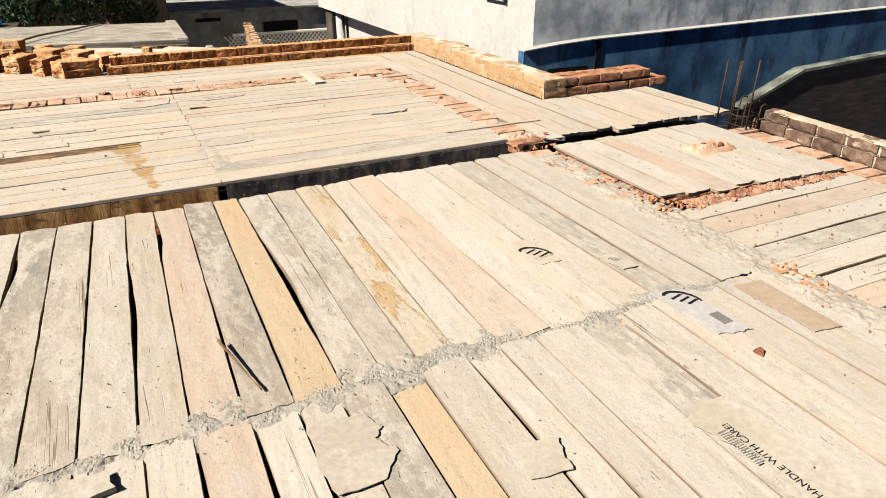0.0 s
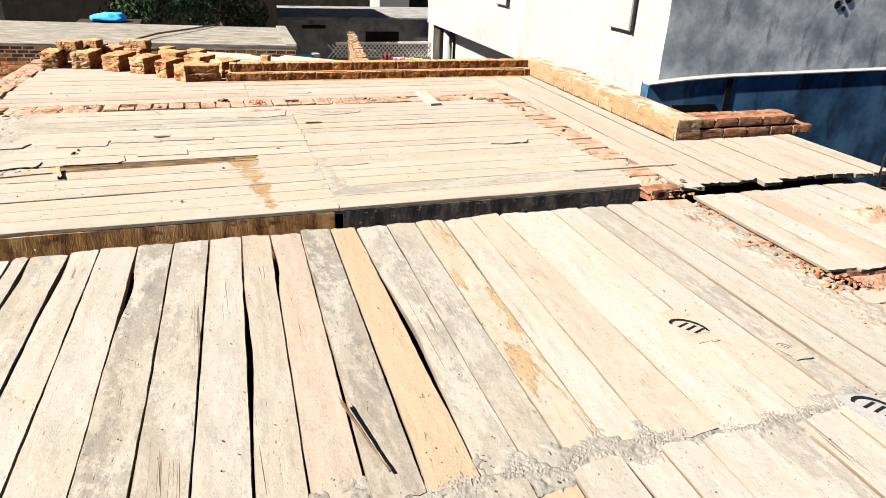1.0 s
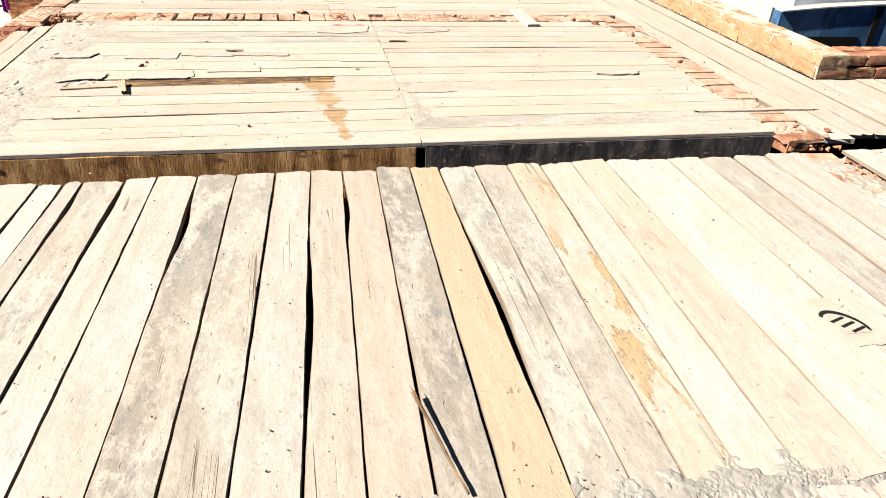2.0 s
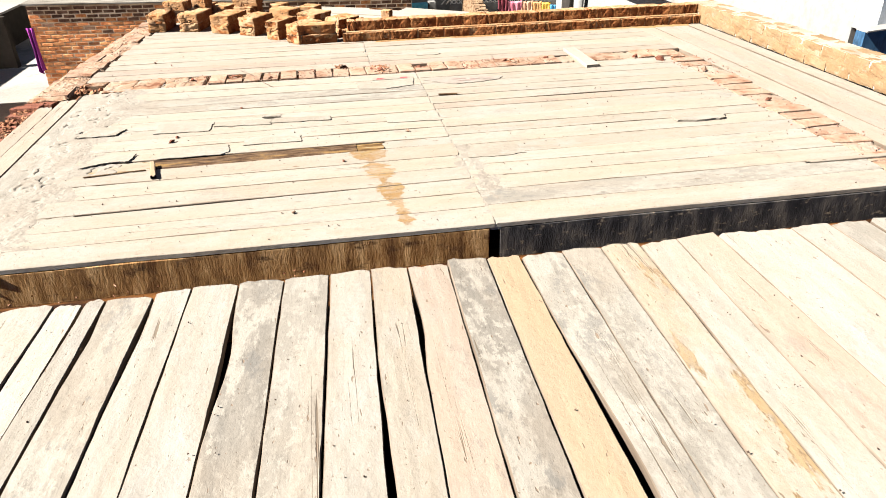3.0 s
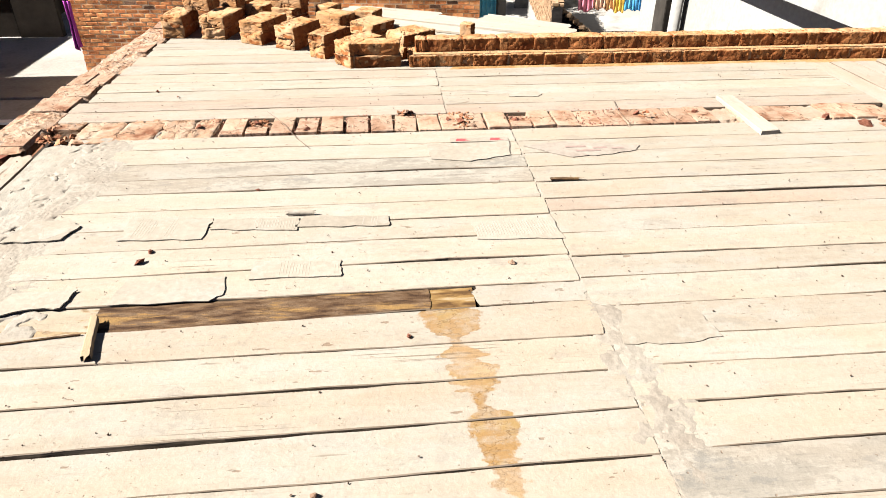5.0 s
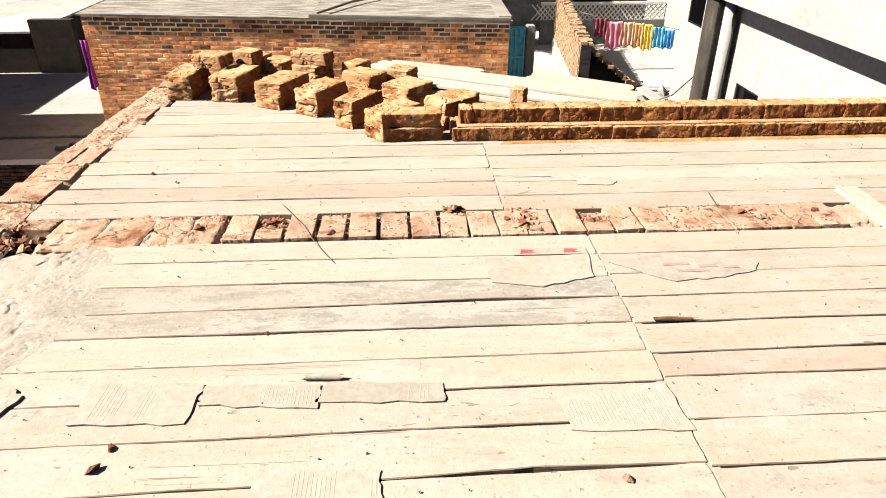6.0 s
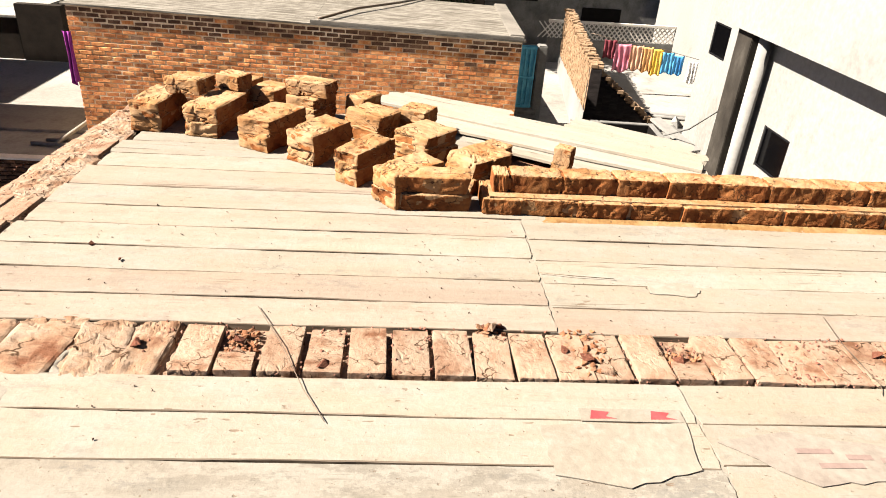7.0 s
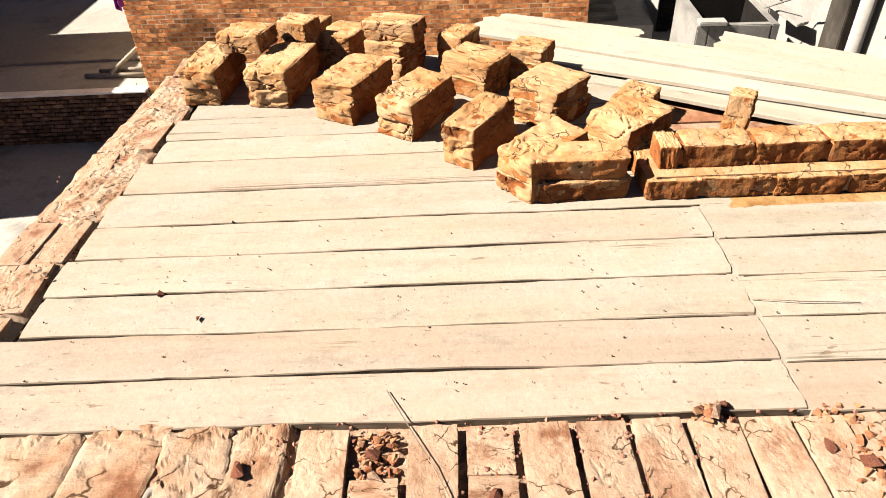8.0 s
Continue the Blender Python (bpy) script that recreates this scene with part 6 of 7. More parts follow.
def tree(x, y, z, height, spread, seed, leaves=5000):
    r = random.Random(seed)
    t = tagged(holder("tree", x, y, z), "dark green leafy tree behind the roofs", "tree")
    tube("trunk", [(0, 0, 0), (0.08, 0.03, height * 0.3), (-0.05, 0.05, height * 0.6)], 0.16, bark, t)
    blobs = []
    for k in range(9):
        a, h = r.uniform(0, 6.28), r.uniform(0.35, 0.95)
        c = Vector((math.cos(a) * spread * r.uniform(0.2, 0.8), math.sin(a) * spread * r.uniform(0.2, 0.8), height * h))
        tube("limb", [(0, 0, height * 0.35), (c.x * 0.5, c.y * 0.5, (height * 0.35 + c.z) / 2 + 0.15), tuple(c)], 0.05, bark, t, sides=6)
        blobs.append((c, spread * r.uniform(0.35, 0.6)))
    verts, faces = [], []
    for k in range(leaves):
        c, rad = blobs[r.randrange(len(blobs))]
        d = Vector((r.gauss(0, 1), r.gauss(0, 1), r.gauss(0, 0.8))).normalized() * rad * r.random() ** 0.4
        p = c + d
        q = Euler((r.uniform(0, 6.3), r.uniform(0, 6.3), r.uniform(0, 6.3))).to_matrix()
        s = r.uniform(0.07, 0.14)
        i = len(verts)
        verts += [p + q @ Vector(v) * s for v in ((-1, 0, 0), (0, -0.45, 0.1), (1, 0, 0), (0, 0.45, 0.1))]
        faces.append((i, i + 1, i + 2, i + 3))
    me = bpy.data.meshes.new("crown")
    me.from_pydata(verts, [], faces)
    tagged(link_mesh("crown", me, leaf_mat, t), kind="stuff")


tree(-2.3, 32.5, GROUND, 7.0, 2.6, 1, 6000)
tree(0.6, 33.5, GROUND, 7.5, 2.4, 2, 6000)

# ---- stair parapet on the right ----
ramp = tagged(holder("stair_parapet"), "weathered stair parapet coloured near-black for shade, with pale plaster coping", "parapet")
bm = bmesh.new()
prof = [(5.45, -0.22), (6.2, 0.06), (7.6, 0.12), (12, 0.2)]
for (xa, za), (xb, zb) in zip(prof, prof[1:]):
    vs = [bm.verts.new(p) for p in ((xa, 4.6, GROUND), (xb, 4.6, GROUND), (xb, 4.6, zb), (xa, 4.6, za), (xa, 4.69, GROUND), (xb, 4.69, GROUND), (xb, 4.69, zb), (xa, 4.69, za))]
    for f in ((0, 1, 2, 3), (5, 4, 7, 6), (3, 2, 6, 7)):
        bm.faces.new([vs[k] for k in f])
bmesh.ops.remove_doubles(bm, verts=bm.verts, dist=0.001)
# parapet face shade is coloured in
part("body", bm, shaded_brick, ramp)
bm = bmesh.new()
for (xa, za), (xb, zb) in zip(prof, prof[1:]):
    vs = [bm.verts.new(p) for p in ((xa, 4.58, za), (xb, 4.58, zb), (xb, 4.70, zb), (xa, 4.70, za), (xa, 4.58, za + 0.03), (xb, 4.58, zb + 0.03), (xb, 4.70, zb + 0.03), (xa, 4.70, za + 0.03))]
    for f in ((0, 1, 5, 4), (4, 5, 6, 7), (0, 4, 7, 3), (1, 2, 6, 5)):
        bm.faces.new([vs[k] for k in f])
part("coping", bm, surface("plaster_mossy", [(0.38, (0.018, 0.019, 0.017)), (0.52, (0.05, 0.054, 0.046)), (0.68, (0.11, 0.115, 0.10))], (2.5, 6, 6), 30, 0.95, 0.6, 0.0), ramp, "mossy crumbling plaster coping")

# ---- unseen blocks to the left, added to shade the terrace ----
shade_house = tagged(holder("shade_blocks"), "unseen brick blocks added to shade the terrace", "house")
# heights and ends set by where their shadow must stop
part("wall", (lambda b: (add_box(b, -26, -12.0, 14.9, 20.55, GROUND, 0.62, 0.02), b)[1])(bmesh.new()), far_brick, shade_house)
part("wall", (lambda b: (add_box(b, -26, -14.5, 20.57, 24.6, GROUND, 0.68, 0.02), b)[1])(bmesh.new()), far_brick, shade_house)

# ---- scraps of cardboard ----
def card(name, outline, z, material, label, thick=0.003, category="cardboard"):
    return tagged(prism(name, outline, z, z + thick, material), label, category, "cardboard scraps")


def ragged(outline, amount=0.006, steps=5, seed=1):
    r = random.Random(seed)
    out = []
    for (xa, ya), (xb, yb) in zip(outline, outline[1:] + outline[:1]):
        for k in range(steps):
            u = k / steps
            out.append((xa + (xb - xa) * u + (r.uniform(-amount, amount) if k else 0), ya + (yb - ya) * u + (r.uniform(-amount, amount) if k else 0)))
    return out


def corrugated(outline4, z, label, seed):
    """A peeled carton sheet whose flutes show in patches."""
    top = card("corrugated_card", ragged(outline4, 0.006, 6, seed), z, card_mat, label, 0.0035)
    (ax, ay), (bx, by), (cx, cy), (dx, dy) = outline4
    r = random.Random(seed)
    bm = bmesh.new()
    n = max(6, int(math.hypot(bx - ax, by - ay) / 0.011))
    for i in range(1, n):
        u = i / n
        if noise.noise(Vector((ax * 7 + u * 4.0, ay * 7, seed * 3.1))) < 0.08:
            continue
        v0, v1 = r.uniform(0.05, 0.25), r.uniform(0.7, 0.95)
        p = [((ax + (bx - ax) * u) * (1 - v) + (dx + (cx - dx) * u) * v, (ay + (by - ay) * u) * (1 - v) + (dy + (cy - dy) * u) * v) for v in (v0, v1)]
        vs = []
        for px, py in p:
            vs += [bm.verts.new((px - 0.0022, py, z + 0.0034)), bm.verts.new((px, py, z + 0.0040)), bm.verts.new((px + 0.0022, py, z + 0.0034))]
        bm.faces.new((vs[0], vs[1], vs[4], vs[3]))
        bm.faces.new((vs[1], vs[2], vs[5], vs[4]))
    tagged(part("fluting", bm, card_mat, top), kind="stuff")
    return top


ZL, ZU = LOW + 0.006, TOP + 0.0015
c1 = card("printed_card", ragged([(1.50, 1.30), (1.60, 1.365), (1.71, 1.33), (1.80, 0.70), (1.50, 0.70), (1.545, 0.95), (1.57, 1.10), (1.53, 1.20)], seed=2), ZL, card_mat, "torn pale carton flap with a printed handling notice")
curve = bpy.data.curves.new("notice", "FONT")
curve.body, curve.size, curve.extrude = "HANDLE WITH CARE!", 0.034, 0.0003
tmp = bpy.data.objects.new("notice", curve)
scene.collection.objects.link(tmp)
bpy.context.view_layer.update()
text_me = bpy.data.meshes.new_from_object(tmp)
scene.collection.objects.unlink(tmp)
bpy.data.objects.remove(tmp)
link_mesh("lettering", text_me, ink_dark, c1, pose(1.607, 0.905, ZL + 0.0045, 0, 0, 91), "dark printed words HANDLE WITH CARE!")
for k in range(16):
    part("bar", (lambda b: (add_box(b, 1.540, 1.575, 1.07 + 0.0095 * k, 1.07 + 0.0095 * k + (0.003 if k % 3 else 0.005), ZL + 0.0041, ZL + 0.0046), b)[1])(bmesh.new()), ink_grey, c1)


def arc_mark(parent, x, y, z, size, turn, material):
    """A printed sign: a broad arc over three short strokes."""
    bm = bmesh.new()
    for k in range(14):
        a0, a1 = radians(200 - k * 12), radians(200 - (k + 1) * 12)
        w = 0.15 + 0.10 * math.sin(k / 13 * 3.14)
        vs = [bm.verts.new((math.cos(a) * r * size, math.sin(a) * r * size * 0.7, 0)) for a, r in ((a0, 1), (a1, 1), (a1, 1 - w), (a0, 1 - w))]
        bm.faces.new(vs)
    for k in range(3):
        vs = [bm.verts.new((px * size, py * size, 0)) for px, py in ((-0.5 + 0.4 * k, -0.3), (-0.36 + 0.4 * k, -0.3), (-0.16 + 0.4 * k, 0.4), (-0.3 + 0.4 * k, 0.4))]
        bm.faces.new(vs)
    bm.normal_update()
    bmesh.ops.solidify(bm, geom=bm.faces[:], thickness=0.0006)
    return link_bm("printed_mark", bm, material, parent, pose(x, y, z, 0, 0, turn))


c2 = card("printed_card", ragged([(1.95, 1.98), (2.10, 1.95), (2.115, 1.59), (2.04, 1.60), (1.97, 1.62)], seed=3), ZL, surface("card_grey", [(0.3, (0.12, 0.115, 0.11)), (0.7, (0.145, 0.14, 0.133))], (4, 4, 4), 40, 0.8, 0.2, 0.03), "pale grey carton flap with a dark printed mark")
arc_mark(c2, 2.035, 1.875, ZL + 0.005, 0.085, -60, ink_dark)
part("bar", (lambda b: (add_box(b, 2.04, 2.09, 1.66, 1.74, ZL + 0.0041, ZL + 0.0046), b)[1])(bmesh.new()), ink_grey, c2)
c2b = card("printed_card", ragged([(1.68, 2.66), (1.78, 2.66), (1.80, 2.40), (1.70, 2.40)], 0.004, seed=9), ZL - 0.003, wood_cream, "thin pale scrap with a dark printed mark lying on planks", 0.002)
arc_mark(c2b, 1.735, 2.51, ZL + 0.0, 0.085, -55, ink_dark)
c2c = card("printed_card", ragged([(1.97, 2.36), (2.05, 2.35), (2.08, 2.20), (2.0, 2.20)], 0.004, seed=10), ZL - 0.003, wood_cream, "thin pale scrap with faint print lying on planks", 0.002)
arc_mark(c2c, 2.02, 2.29, ZL + 0.0, 0.03, -55, ink_grey)
card("carton_flap", ragged([(2.32, 1.87), (2.46, 1.85), (2.44, 1.45), (2.31, 1.47)], 0.004, seed=4), ZL, card_brown, "flat brown carton flap lying on the planks")
card("carton_flap", ragged([(0.43, 1.81), (0.60, 1.78), (0.64, 1.70), (0.60, 1.66), (0.645, 1.58), (0.57, 1.49), (0.43, 1.49), (0.41, 1.62)], 0.005, seed=5), ZL, card_mat, "torn pale carton flap beside the mortar ridge")
card("carton_flap", ragged([(0.95, 1.45), (1.10, 1.42), (1.07, 1.35), (1.06, 1.29), (0.93, 1.31)], 0.006, seed=6), ZL, card_mat, "small torn pale carton flap")
card("plaster_lump", ragged([(-0.25, 1.87), (-0.13, 1.86), (-0.11, 1.78), (-0.24, 1.76)], 0.008, 3, seed=7), ZL - 0.004, cement_dust, "pale flat lump of set plaster", 0.018, "plaster")
corrugated([(-1.08, 5.58), (-0.77, 5.57), (-0.755, 5.73), (-1.07, 5.77)], ZU, "peeled corrugated carton sheet on the planks", 1)
corrugated([(-0.75, 5.64), (-0.42, 5.61), (-0.42, 5.71), (-0.75, 5.72)], ZU, "peeled corrugated carton strip on the planks", 2)
corrugated([(-0.43, 5.635), (-0.07, 5.62), (-0.07, 5.70), (-0.40, 5.72)], ZU, "peeled corrugated carton strip on the planks", 3)
corrugated([(0.26, 5.49), (0.59, 5.47), (0.57, 5.66), (0.25, 5.62)], ZU, "peeled corrugated carton sheet on the planks", 4)
corrugated([(-0.55, 5.28), (-0.24, 5.28), (-0.24, 5.38), (-0.55, 5.40)], ZU, "peeled corrugated carton strip on the planks", 5)


def curled_card(x, y, z, length, radius, turn, label):
    """A scrap of carton rolled over on itself, its flutes running across the roll."""
    bm = bmesh.new()
    n, k = 28, 14
    grid = []
    for i in range(n + 1):
        row_v = []
        for j in range(k + 1):
            a = radians(-70 + 235 * j / k)
            rr = radius * (1 + 0.04 * (i % 2)) * (1 - 0.25 * j / k)
            u = (i / n - 0.5) * length + 0.006 * math.sin(j * 1.3)
            row_v.append(bm.verts.new((u, -math.cos(a) * rr, radius * 0.95 + math.sin(a) * rr)))
        grid.append(row_v)
    for i in range(n):
        for j in range(k):
            bm.faces.new((grid[i][j], grid[i + 1][j], grid[i + 1][j + 1], grid[i][j + 1]))
    bm.normal_update()
    bmesh.ops.solidify(bm, geom=bm.faces[:], thickness=0.0015)
    return tagged(link_bm("curled_card", bm, card_mat, None, pose(x, y, z, 0, 0, turn)), label, "cardboard", "cardboard scraps")


curled_card(-0.415, 5.735, TOP + 0.0015, 0.11, 0.011, -4, "small curled corrugated carton scrap on the planks")
corrugated([(-1.36, 5.60), (-1.27, 5.66), (-1.30, 5.74), (-1.40, 5.70)], ZU + 0.004, "small curled corrugated scrap", 7)
card("carton_flap", ragged([(0.13, 6.41), (0.54, 6.43), (0.52, 6.26), (0.32, 6.20), (0.14, 6.24)], 0.005, seed=8), ZU, card_mat, "flat pale carton flap beside the brick row")
c7 = card("printed_card", ragged([(0.60, 6.36), (0.80, 6.40), (1.17, 6.33), (1.13, 6.27), (1.00, 6.23), (0.81, 6.21)], 0.008, seed=11), ZU, surface("card_faded", [(0.35, (0.126, 0.106, 0.088)), (0.5, (0.142, 0.124, 0.104)), (0.66, (0.150, 0.134, 0.112))], (5, 5, 5), 40, 0.85, 0.2, 0.03), "faded printed paper sack scrap on the planks")
for k, (bx, by, bw) in enumerate(((0.80, 6.32, 0.10), (0.93, 6.30, 0.07), (1.02, 6.29, 0.06), (0.84, 6.27, 0.12))):
    part("bar", (lambda b: (add_box(b, bx, bx + bw, by, by + 0.018, ZU + 0.0041, ZU + 0.0046), b)[1])(bmesh.new()), surface("ink_faded", [(0.3, (0.118, 0.082, 0.07)), (0.7, (0.136, 0.105, 0.092))], (9, 9, 9), 60, 0.8, 0.1, 0.0), c7)
c8 = card("printed_card", [(0.25, 6.432), (0.54, 6.430), (0.54, 6.480), (0.25, 6.482)], ZU, card_mat, "narrow pale card with two red printed marks", 0.003)
for px in (0.275, 0.445):
    bm = bmesh.new()
    vs = [bm.verts.new((px + a, b, ZU + 0.0036)) for a, b in ((0, 6.440), (0.075, 6.442), (0.045, 6.450), (0.06, 6.468), (0.01, 6.474))]
    bm.faces.new(vs)
    bm.normal_update()
    bmesh.ops.solidify(bm, geom=bm.faces[:], thickness=0.0005)
    part("red_mark", bm, ink_red, c8, "red printed patch")

card("board_scrap", ragged([(1.91, 5.222), (2.24, 5.205), (2.20, 5.13), (2.05, 5.118), (1.915, 5.14)], 0.006, seed=21), TOP + 0.002, wood_cream, "thin pale board splinter lifting off the planks", 0.010, "wood scrap")
card("carton_flap", ragged([(0.615, 4.845), (0.80, 4.835), (0.925, 4.855), (0.90, 4.99), (0.68, 5.01), (0.64, 4.95)], 0.005, seed=22), ZU, card_mat, "flat pale carton flap beside the plank joint")
card("carton_flap", ragged([(-1.50, 5.59), (-1.285, 5.60), (-1.25, 5.70), (-1.30, 5.745), (-1.44, 5.75)], 0.006, seed=23), ZU + 0.003, card_mat, "torn pale carton flap at the deck edge", 0.004)
card("carton_flap", ragged([(-1.35, 5.10), (-1.23, 5.155), (-1.12, 5.16), (-1.10, 5.26), (-1.30, 5.25)], 0.006, seed=24), ZU + 0.003, card_mat, "torn pale carton flap at the deck edge", 0.004)
card("carton_flap", ragged([(-0.98, 5.165), (-0.66, 5.165), (-0.62, 5.20), (-0.63, 5.31), (-0.96, 5.30)], 0.005, seed=25), ZU, card_mat, "flat pale carton sheet over a gap in the planks")
card("carton_flap", ragged([(0.655, 7.10), (0.82, 7.085), (0.855, 7.13), (0.83, 7.175), (0.67, 7.17)], 0.005, seed=26), ZU, card_mat, "small pale carton flap on the far planks")

# ---- sticks, laths and wires ----
def batten(a, b, w, z, t, material, label, seed):
    ob = loose_plank(a, b, w, z, t, material, seed, label)
    ob.name = "batten"
    return tagged(ob, label, "wood scrap", "sticks on the deck")


batten((-0.99, 5.09), (-0.945, 4.89), 0.028, (0.022, 0.022), 0.018, wood_fresh, "short pale stick lying across a plank gap", 501)
batten((0.26, 2.37), (0.345, 2.02), 0.011, (0.022, 0.003), 0.008, wood_dark, "dark splintered stick leaning on the mortar", 502)
batten((2.23, 4.43), (3.01, 4.42), 0.035, (0.012, 0.012), 0.012, wood_cream, "long thin pale lath on the planks", 503)
batten((1.885, 6.97), (1.885, 6.43), 0.105, (0.028, 0.024), 0.022, wood_white, "short white board lying over the brick row", 504)
batten((0.645, 5.977), (0.775, 5.975), 0.014, (0.010, 0.009), 0.008, wood_dark, "dark splinter of wood beside the plank joint", 506)
batten((-1.30, 4.98), (-1.0, 5.02), 0.008, (0.008, 0.008), 0.006, wood_dark, "dark thin splinter on the planks", 505)
for k, pts in enumerate(([(-0.71, 6.94, 0.006), (-0.60, 6.72, 0.022), (-0.51, 6.53, 0.01), (-0.47, 6.46, 0.008), (-0.44, 6.41, 0.006)], [(1.24, 6.97, 0.006), (1.20, 6.80, 0.02), (1.21, 6.60, 0.012), (1.19, 6.56, 0.008)], [(0.27, 7.22, 0.006), (0.40, 7.20, 0.008), (0.55, 7.19, 0.006)])):
    tagged(tube("binding_wire", pts, 0.0013, wire_mat, sides=6), "thin rusty binding wire lying on the deck", "wire", "wires on the deck")

# ---- brick chips and rubble ----
chips = [chunk_mesh(1.0, s) for s in range(10)]
chip_sets = {m.name: brick_set(chips, m) for m in (brick_red, brick_dust, cement_dust, brick_ochre)}


def chip(x, y, z, size, material=None, label="broken red brick chip on the deck", seed=0):
    material = material or brick_red
    ob = place("brick_chip", chip_sets[material.name][seed % 10], material, None, x, y, z, seed * 77 % 360, sx=size, sy=size * 0.8, sz=size * 0.9)
    return tagged(ob, label, "rubble", "brick chips")


spots = [(-0.262, 4.369, 0.016, 0), (-0.02, 4.93, 0.014, 0), (-0.93, 5.49, 0.02, 0), (-0.95, 5.42, 0.022, 0), (0.36, 5.32, 0.02, 0), (-1.397, 7.33, 0.018, 0), (-1.25, 7.22, 0.014, 0),
         (-0.62, 5.97, 0.013, 0), (0.045, 6.835, 0.036, 0), (0.075, 6.86, 0.024, 0), (0.02, 6.85, 0.020, 0), (0.33, 6.70, 0.032, 0), (0.38, 6.64, 0.028, 0), (0.26, 6.74, 0.022, 0), (0.62, 6.70, 0.03, 0), (-0.73, 6.75, 0.03, 0), (-0.72, 6.70, 0.025, 0), (-0.47, 6.64, 0.03, 0),
         (-1.02, 6.72, 0.03, 0), (1.30, 6.75, 0.03, 0), (1.36, 6.70, 0.025, 0), (1.62, 6.75, 0.03, 0), (2.3, 6.62, 0.04, 0), (2.45, 6.50, 0.04, 0), (2.62, 6.15, 0.04, 0), (2.66, 5.4, 0.03, 0), (2.70, 4.15, 0.026, 0), (2.85, 4.08, 0.028, 0), (2.78, 4.0, 0.024, 0),
         (2.01, 1.47, 0.03, 1), (1.68, 0.99, 0.014, 1)]
for k, (cx, cy, size, low) in enumerate(spots):
    chip(cx, cy, (LOW if low else TOP) + 0.001, size, brick_red if k % 4 else brick_dust, seed=k)
mound = rough_patch("earth_mound", 3.46, 3.80, 3.16, 3.42, 0.010, 0.05, brick_dust, 52, 50, 40, 0.25, 7, fine=0.15, steep=1.4)
tagged(mound, "pinkish heap of broken brick on the raised panel", "rubble", "brick chips")
chip(3.70, 3.25, 0.014, 0.05, brick_red, seed=33)
chip(3.74, 3.28, 0.014, 0.035, brick_dust, seed=35)
for k in range(22):
    u = k / 21
    chip(2.78 + 1.25 * u + rnd.uniform(-0.04, 0.04), 2.64 - 0.03 * u + rnd.uniform(-0.05, 0.03), LOW + 0.002, rnd.uniform(0.012, 0.034), brick_dust if rnd.random() < 0.7 else brick_red, seed=k + 40)
for k in range(8):
    chip(2.68 + rnd.uniform(-0.08, 0.12), 2.80 + rnd.uniform(-0.1, 0.45), LOW + 0.002, rnd.uniform(0.010, 0.022), brick_red, seed=k + 70)


def rubble(name, count, box, z, sizes, material, label, seed):
    """A heap of broken brick bits, joined."""
    r = random.Random(seed)
    verts, faces = [], []
    x0, x1, y0, y1 = box
    for k in range(count):
        me = chips[r.randrange(len(chips))]
        u, v = r.random(), r.random()
        size = r.uniform(*sizes)
        m = pose(x0 + (x1 - x0) * u, y0 + (y1 - y0) * v, z - size * 0.2 + r.uniform(0, 0.6) * size, r.uniform(-40, 40), r.uniform(-40, 40), r.uniform(0, 360)) @ Matrix.Scale(size, 4)
        i = len(verts)
        verts += [m @ p.co for p in me.vertices]
        faces += [tuple(q + i for q in p.vertices) for p in me.polygons]
    me = bpy.data.meshes.new(name)
    me.from_pydata(verts, [], faces)
    return tagged(link_mesh(name, me, material), label, "rubble", kind="stuff")


brick_red_bits = surface("brick_red_bits", [(0.3, (0.085, 0.030, 0.014)), (0.5, (0.150, 0.070, 0.036)), (0.7, (0.180, 0.110, 0.068))], (14, 14, 14), 80, 0.92, 0.6, 0.25, island=True, bump_scale=(60, 60, 60))
for k, (box, count, z, sizes) in enumerate((((-0.77, -0.68, 6.70, 6.82), 70, -0.010, (0.006, 0.017)), ((-0.50, -0.42, 6.62, 6.72), 40, -0.012, (0.006, 0.015)), ((0.00, 0.09, 6.80, 6.86), 16, 0.0, (0.010, 0.024)), ((0.27, 0.40, 6.62, 6.86), 110, -0.006, (0.005, 0.018)),
                                            ((0.56, 0.74, 6.64, 6.76), 90, -0.012, (0.006, 0.018)), ((1.27, 1.40, 6.68, 6.78), 22, -0.008, (0.010, 0.022)), ((-1.78, -1.62, 6.60, 6.70), 14, -0.02, (0.012, 0.03)),
                                            ((2.30, 2.62, 6.50, 6.66), 34, -0.02, (0.008, 0.022)), ((2.60, 2.72, 1.62, 1.95), 60, LOW - 0.006, (0.008, 0.024)), ((2.55, 2.85, 3.94, 4.12), 26, -0.05, (0.008, 0.022)),
                                            ((2.80, 4.05, 2.58, 2.68), 80, LOW - 0.006, (0.006, 0.020)), ((2.62, 2.84, 2.60, 2.84), 46, LOW - 0.002, (0.010, 0.030)), ((2.66, 2.76, 2.85, 3.75), 60, LOW, (0.006, 0.018)), ((3.52, 3.76, 3.20, 3.38), 12, 0.020, (0.010, 0.030)),
                                            ((-2.06, -1.93, 5.7, 6.5), 170, -0.03, (0.008, 0.022)), ((-1.80, -1.70, 6.6, 6.9), 24, -0.02, (0.010, 0.026)), ((-1.42, -0.2, 3.86, 3.98), 18, LOW - 0.03, (0.004, 0.010)))):
    rubble("brick_rubble", count, box, z, sizes, brick_red_bits, "broken red brick bits lying in a gap", k + 5)


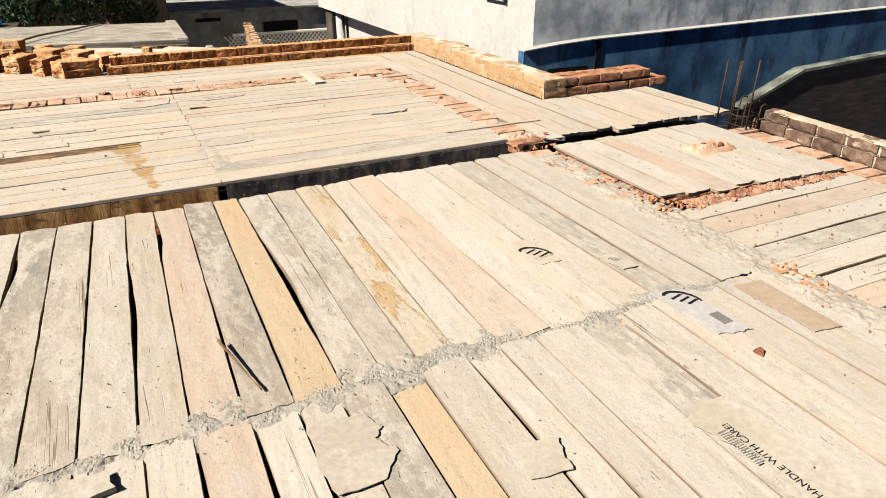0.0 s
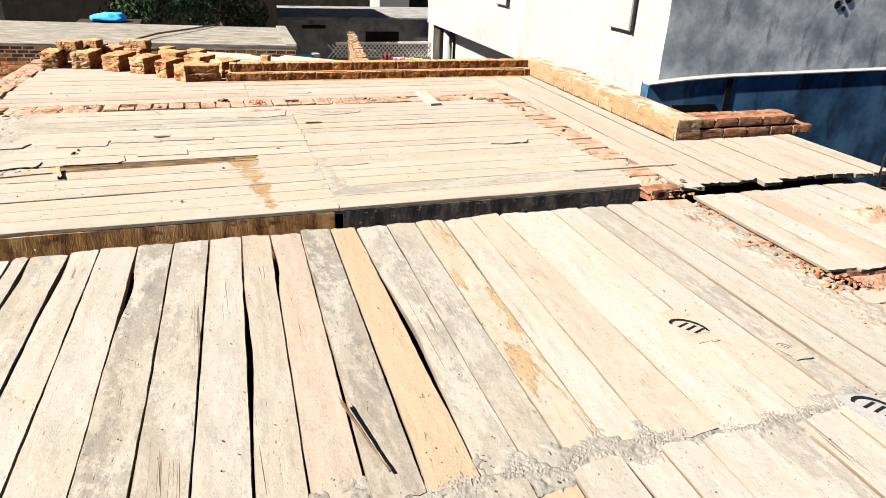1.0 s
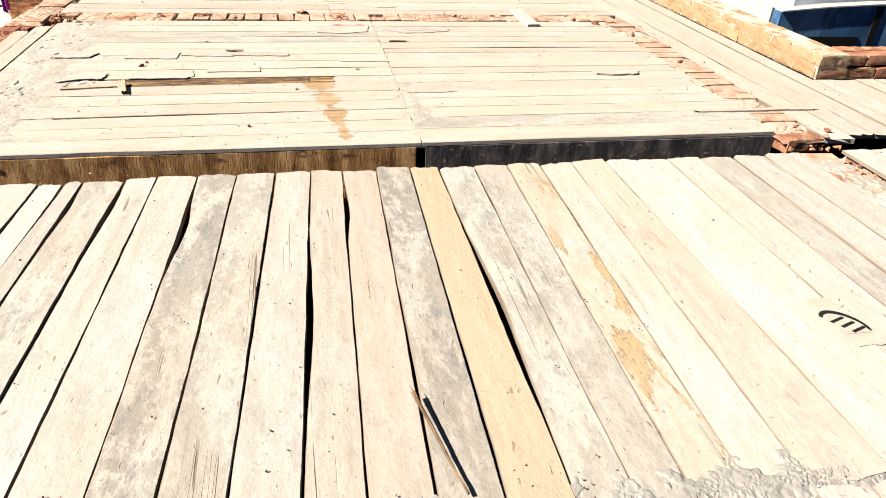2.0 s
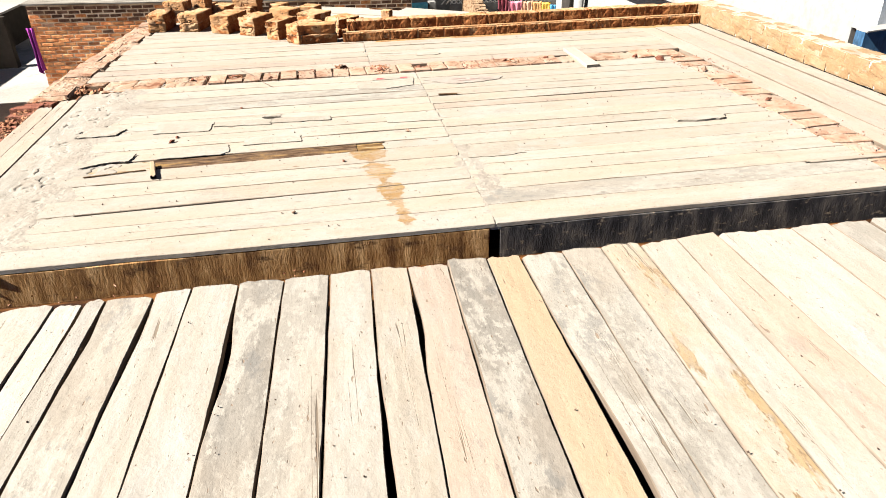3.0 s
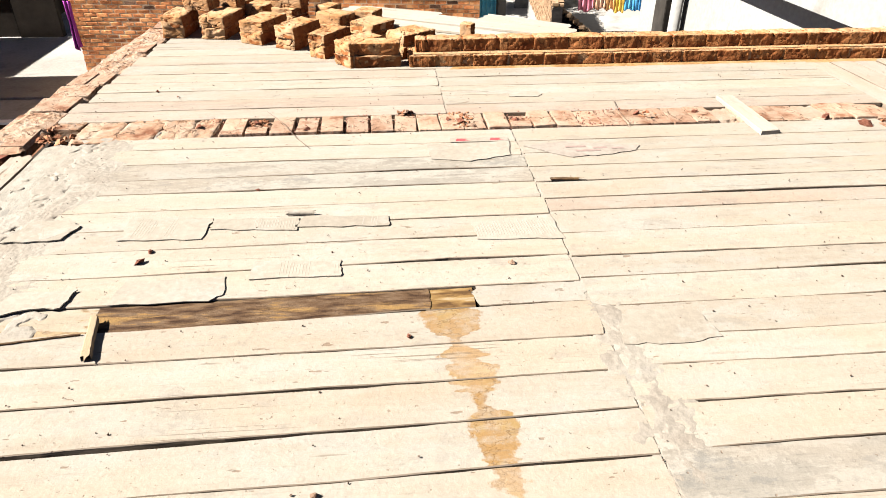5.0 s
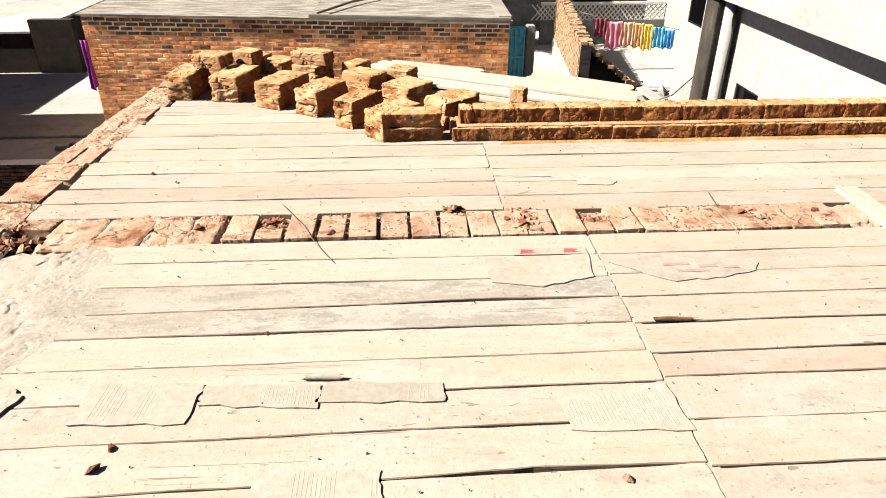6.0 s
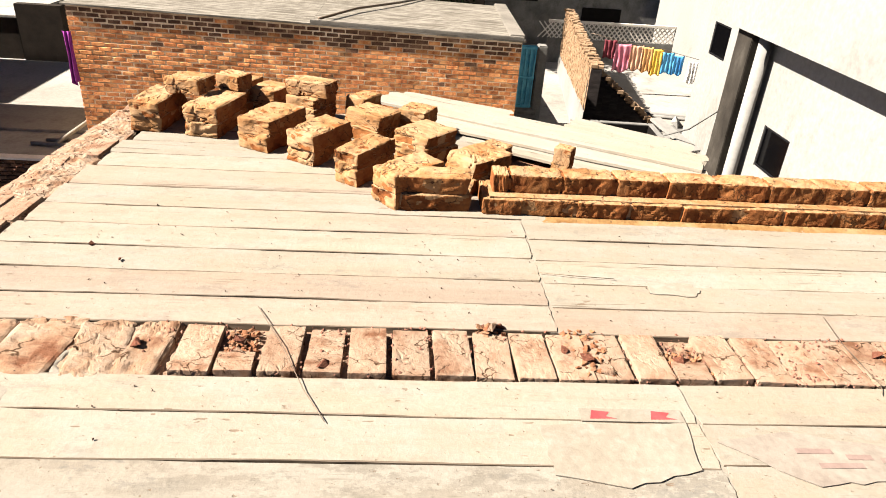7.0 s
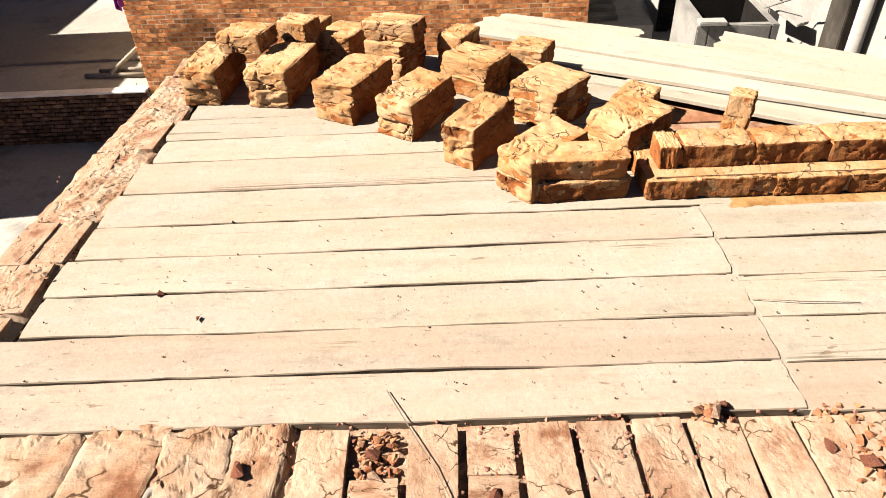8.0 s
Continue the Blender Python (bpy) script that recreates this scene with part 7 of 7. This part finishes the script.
def grit(name, count, box, z, sizes, material, label, seed, clump=0.5):
    """Loose grit over a stretch of deck, gathered in drifts."""
    r = random.Random(seed)
    verts, faces = [], []
    x0, x1, y0, y1 = box
    made = 0
    while made < count:
        x, y = r.uniform(x0, x1), r.uniform(y0, y1)
        if noise.noise(Vector((x * 2.2, y * 2.2, seed))) * 0.9 + 0.5 < r.random() * clump * 2:
            continue
        s = sizes[0] + (sizes[1] - sizes[0]) * r.random() ** 3
        q = Euler((r.uniform(0, 6.3), r.uniform(0, 6.3), r.uniform(0, 6.3))).to_matrix()
        i = len(verts)
        for v in ((1, 0, 0), (-0.9, 0.2, 0), (0, 0.8, 0.1), (0.1, -0.9, 0), (0, 0.1, 0.7), (0, 0, -0.7)):
            verts.append(Vector((x, y, z + s * 0.45)) + q @ Vector([c * s * r.uniform(0.7, 1.1) for c in v]))
        for a, b in ((0, 2), (2, 1), (1, 3), (3, 0)):
            faces += [(i + a, i + b, i + 4), (i + b, i + a, i + 5)]
        made += 1
    me = bpy.data.meshes.new(name)
    me.from_pydata(verts, [], faces)
    return tagged(link_mesh(name, me, material), label, "grit", kind="stuff")


grit_brown = surface("grit_brown", [(0.3, (0.0311, 0.0194, 0.0136)), (0.7, (0.066, 0.0465, 0.0351))], (9, 9, 9), 60, 0.95, 0.0, 0.35, island=True)
grit_red = surface("grit_red", [(0.3, (0.0904, 0.0356, 0.0226)), (0.7, (0.146, 0.0806, 0.0585))], (9, 9, 9), 60, 0.95, 0.0, 0.3, island=True)
grit_pale = surface("grit_pale", [(0.3, (0.105, 0.0942, 0.0783)), (0.7, (0.162, 0.147, 0.123))], (9, 9, 9), 60, 0.95, 0.0, 0.15, island=True)
grit("deck_grit", 700, (-1.5, 2.6, 0.6, 3.85), LOW + 0.003, (0.001, 0.0055), grit_brown, "scattered dark grit on the lower planks", 1)
grit("deck_grit", 650, (-1.5, 2.6, 4.12, 6.6), TOP + 0.002, (0.001, 0.0055), grit_brown, "scattered dark grit on the upper planks", 2)
grit("deck_grit", 420, (-1.7, 2.7, 6.85, 7.7), TOP + 0.002, (0.001, 0.005), grit_brown, "scattered dark grit on the far planks", 3)
grit("mortar_crumbs", 500, (-1.6, 2.5, 1.80, 2.10), LOW + 0.002, (0.001, 0.006), grit_pale, "crumbs of grey mortar along the ridge", 4)
grit("mortar_crumbs", 260, (-1.66, -1.15, 4.1, 6.6), TOP + 0.002, (0.001, 0.004), grit_pale, "crumbs of grey mortar along the deck edge", 12)
grit("brick_crumbs", 1300, (-1.0, 1.4, 6.60, 6.85), TOP - 0.003, (0.002, 0.010), grit_red, "red brick crumbs over the brick row", 5)
grit("brick_crumbs", 500, (2.5, 2.85, 4.0, 6.6), TOP - 0.003, (0.002, 0.009), grit_red, "red brick crumbs over the brick strip", 6)
grit("brick_crumbs", 420, (2.5, 4.1, 1.2, 2.75), LOW + 0.003, (0.002, 0.009), grit_red, "red brick crumbs over the right deck", 7)
grit("brick_crumbs", 120, (2.7, 4.1, 2.65, 3.8), 0.014, (0.002, 0.007), grit_red, "red brick crumbs over the raised panel", 8)
grit("brick_crumbs", 220, (-2.0, -1.72, 5.6, 8.9), TOP + 0.012, (0.002, 0.007), grit_red, "brick crumbs along the edge wall", 9)
grit("brick_crumbs", 160, (2.7, 4.5, 3.9, 5.0), TOP + 0.002, (0.0015, 0.006), grit_red, "brick crumbs over the side deck", 10)
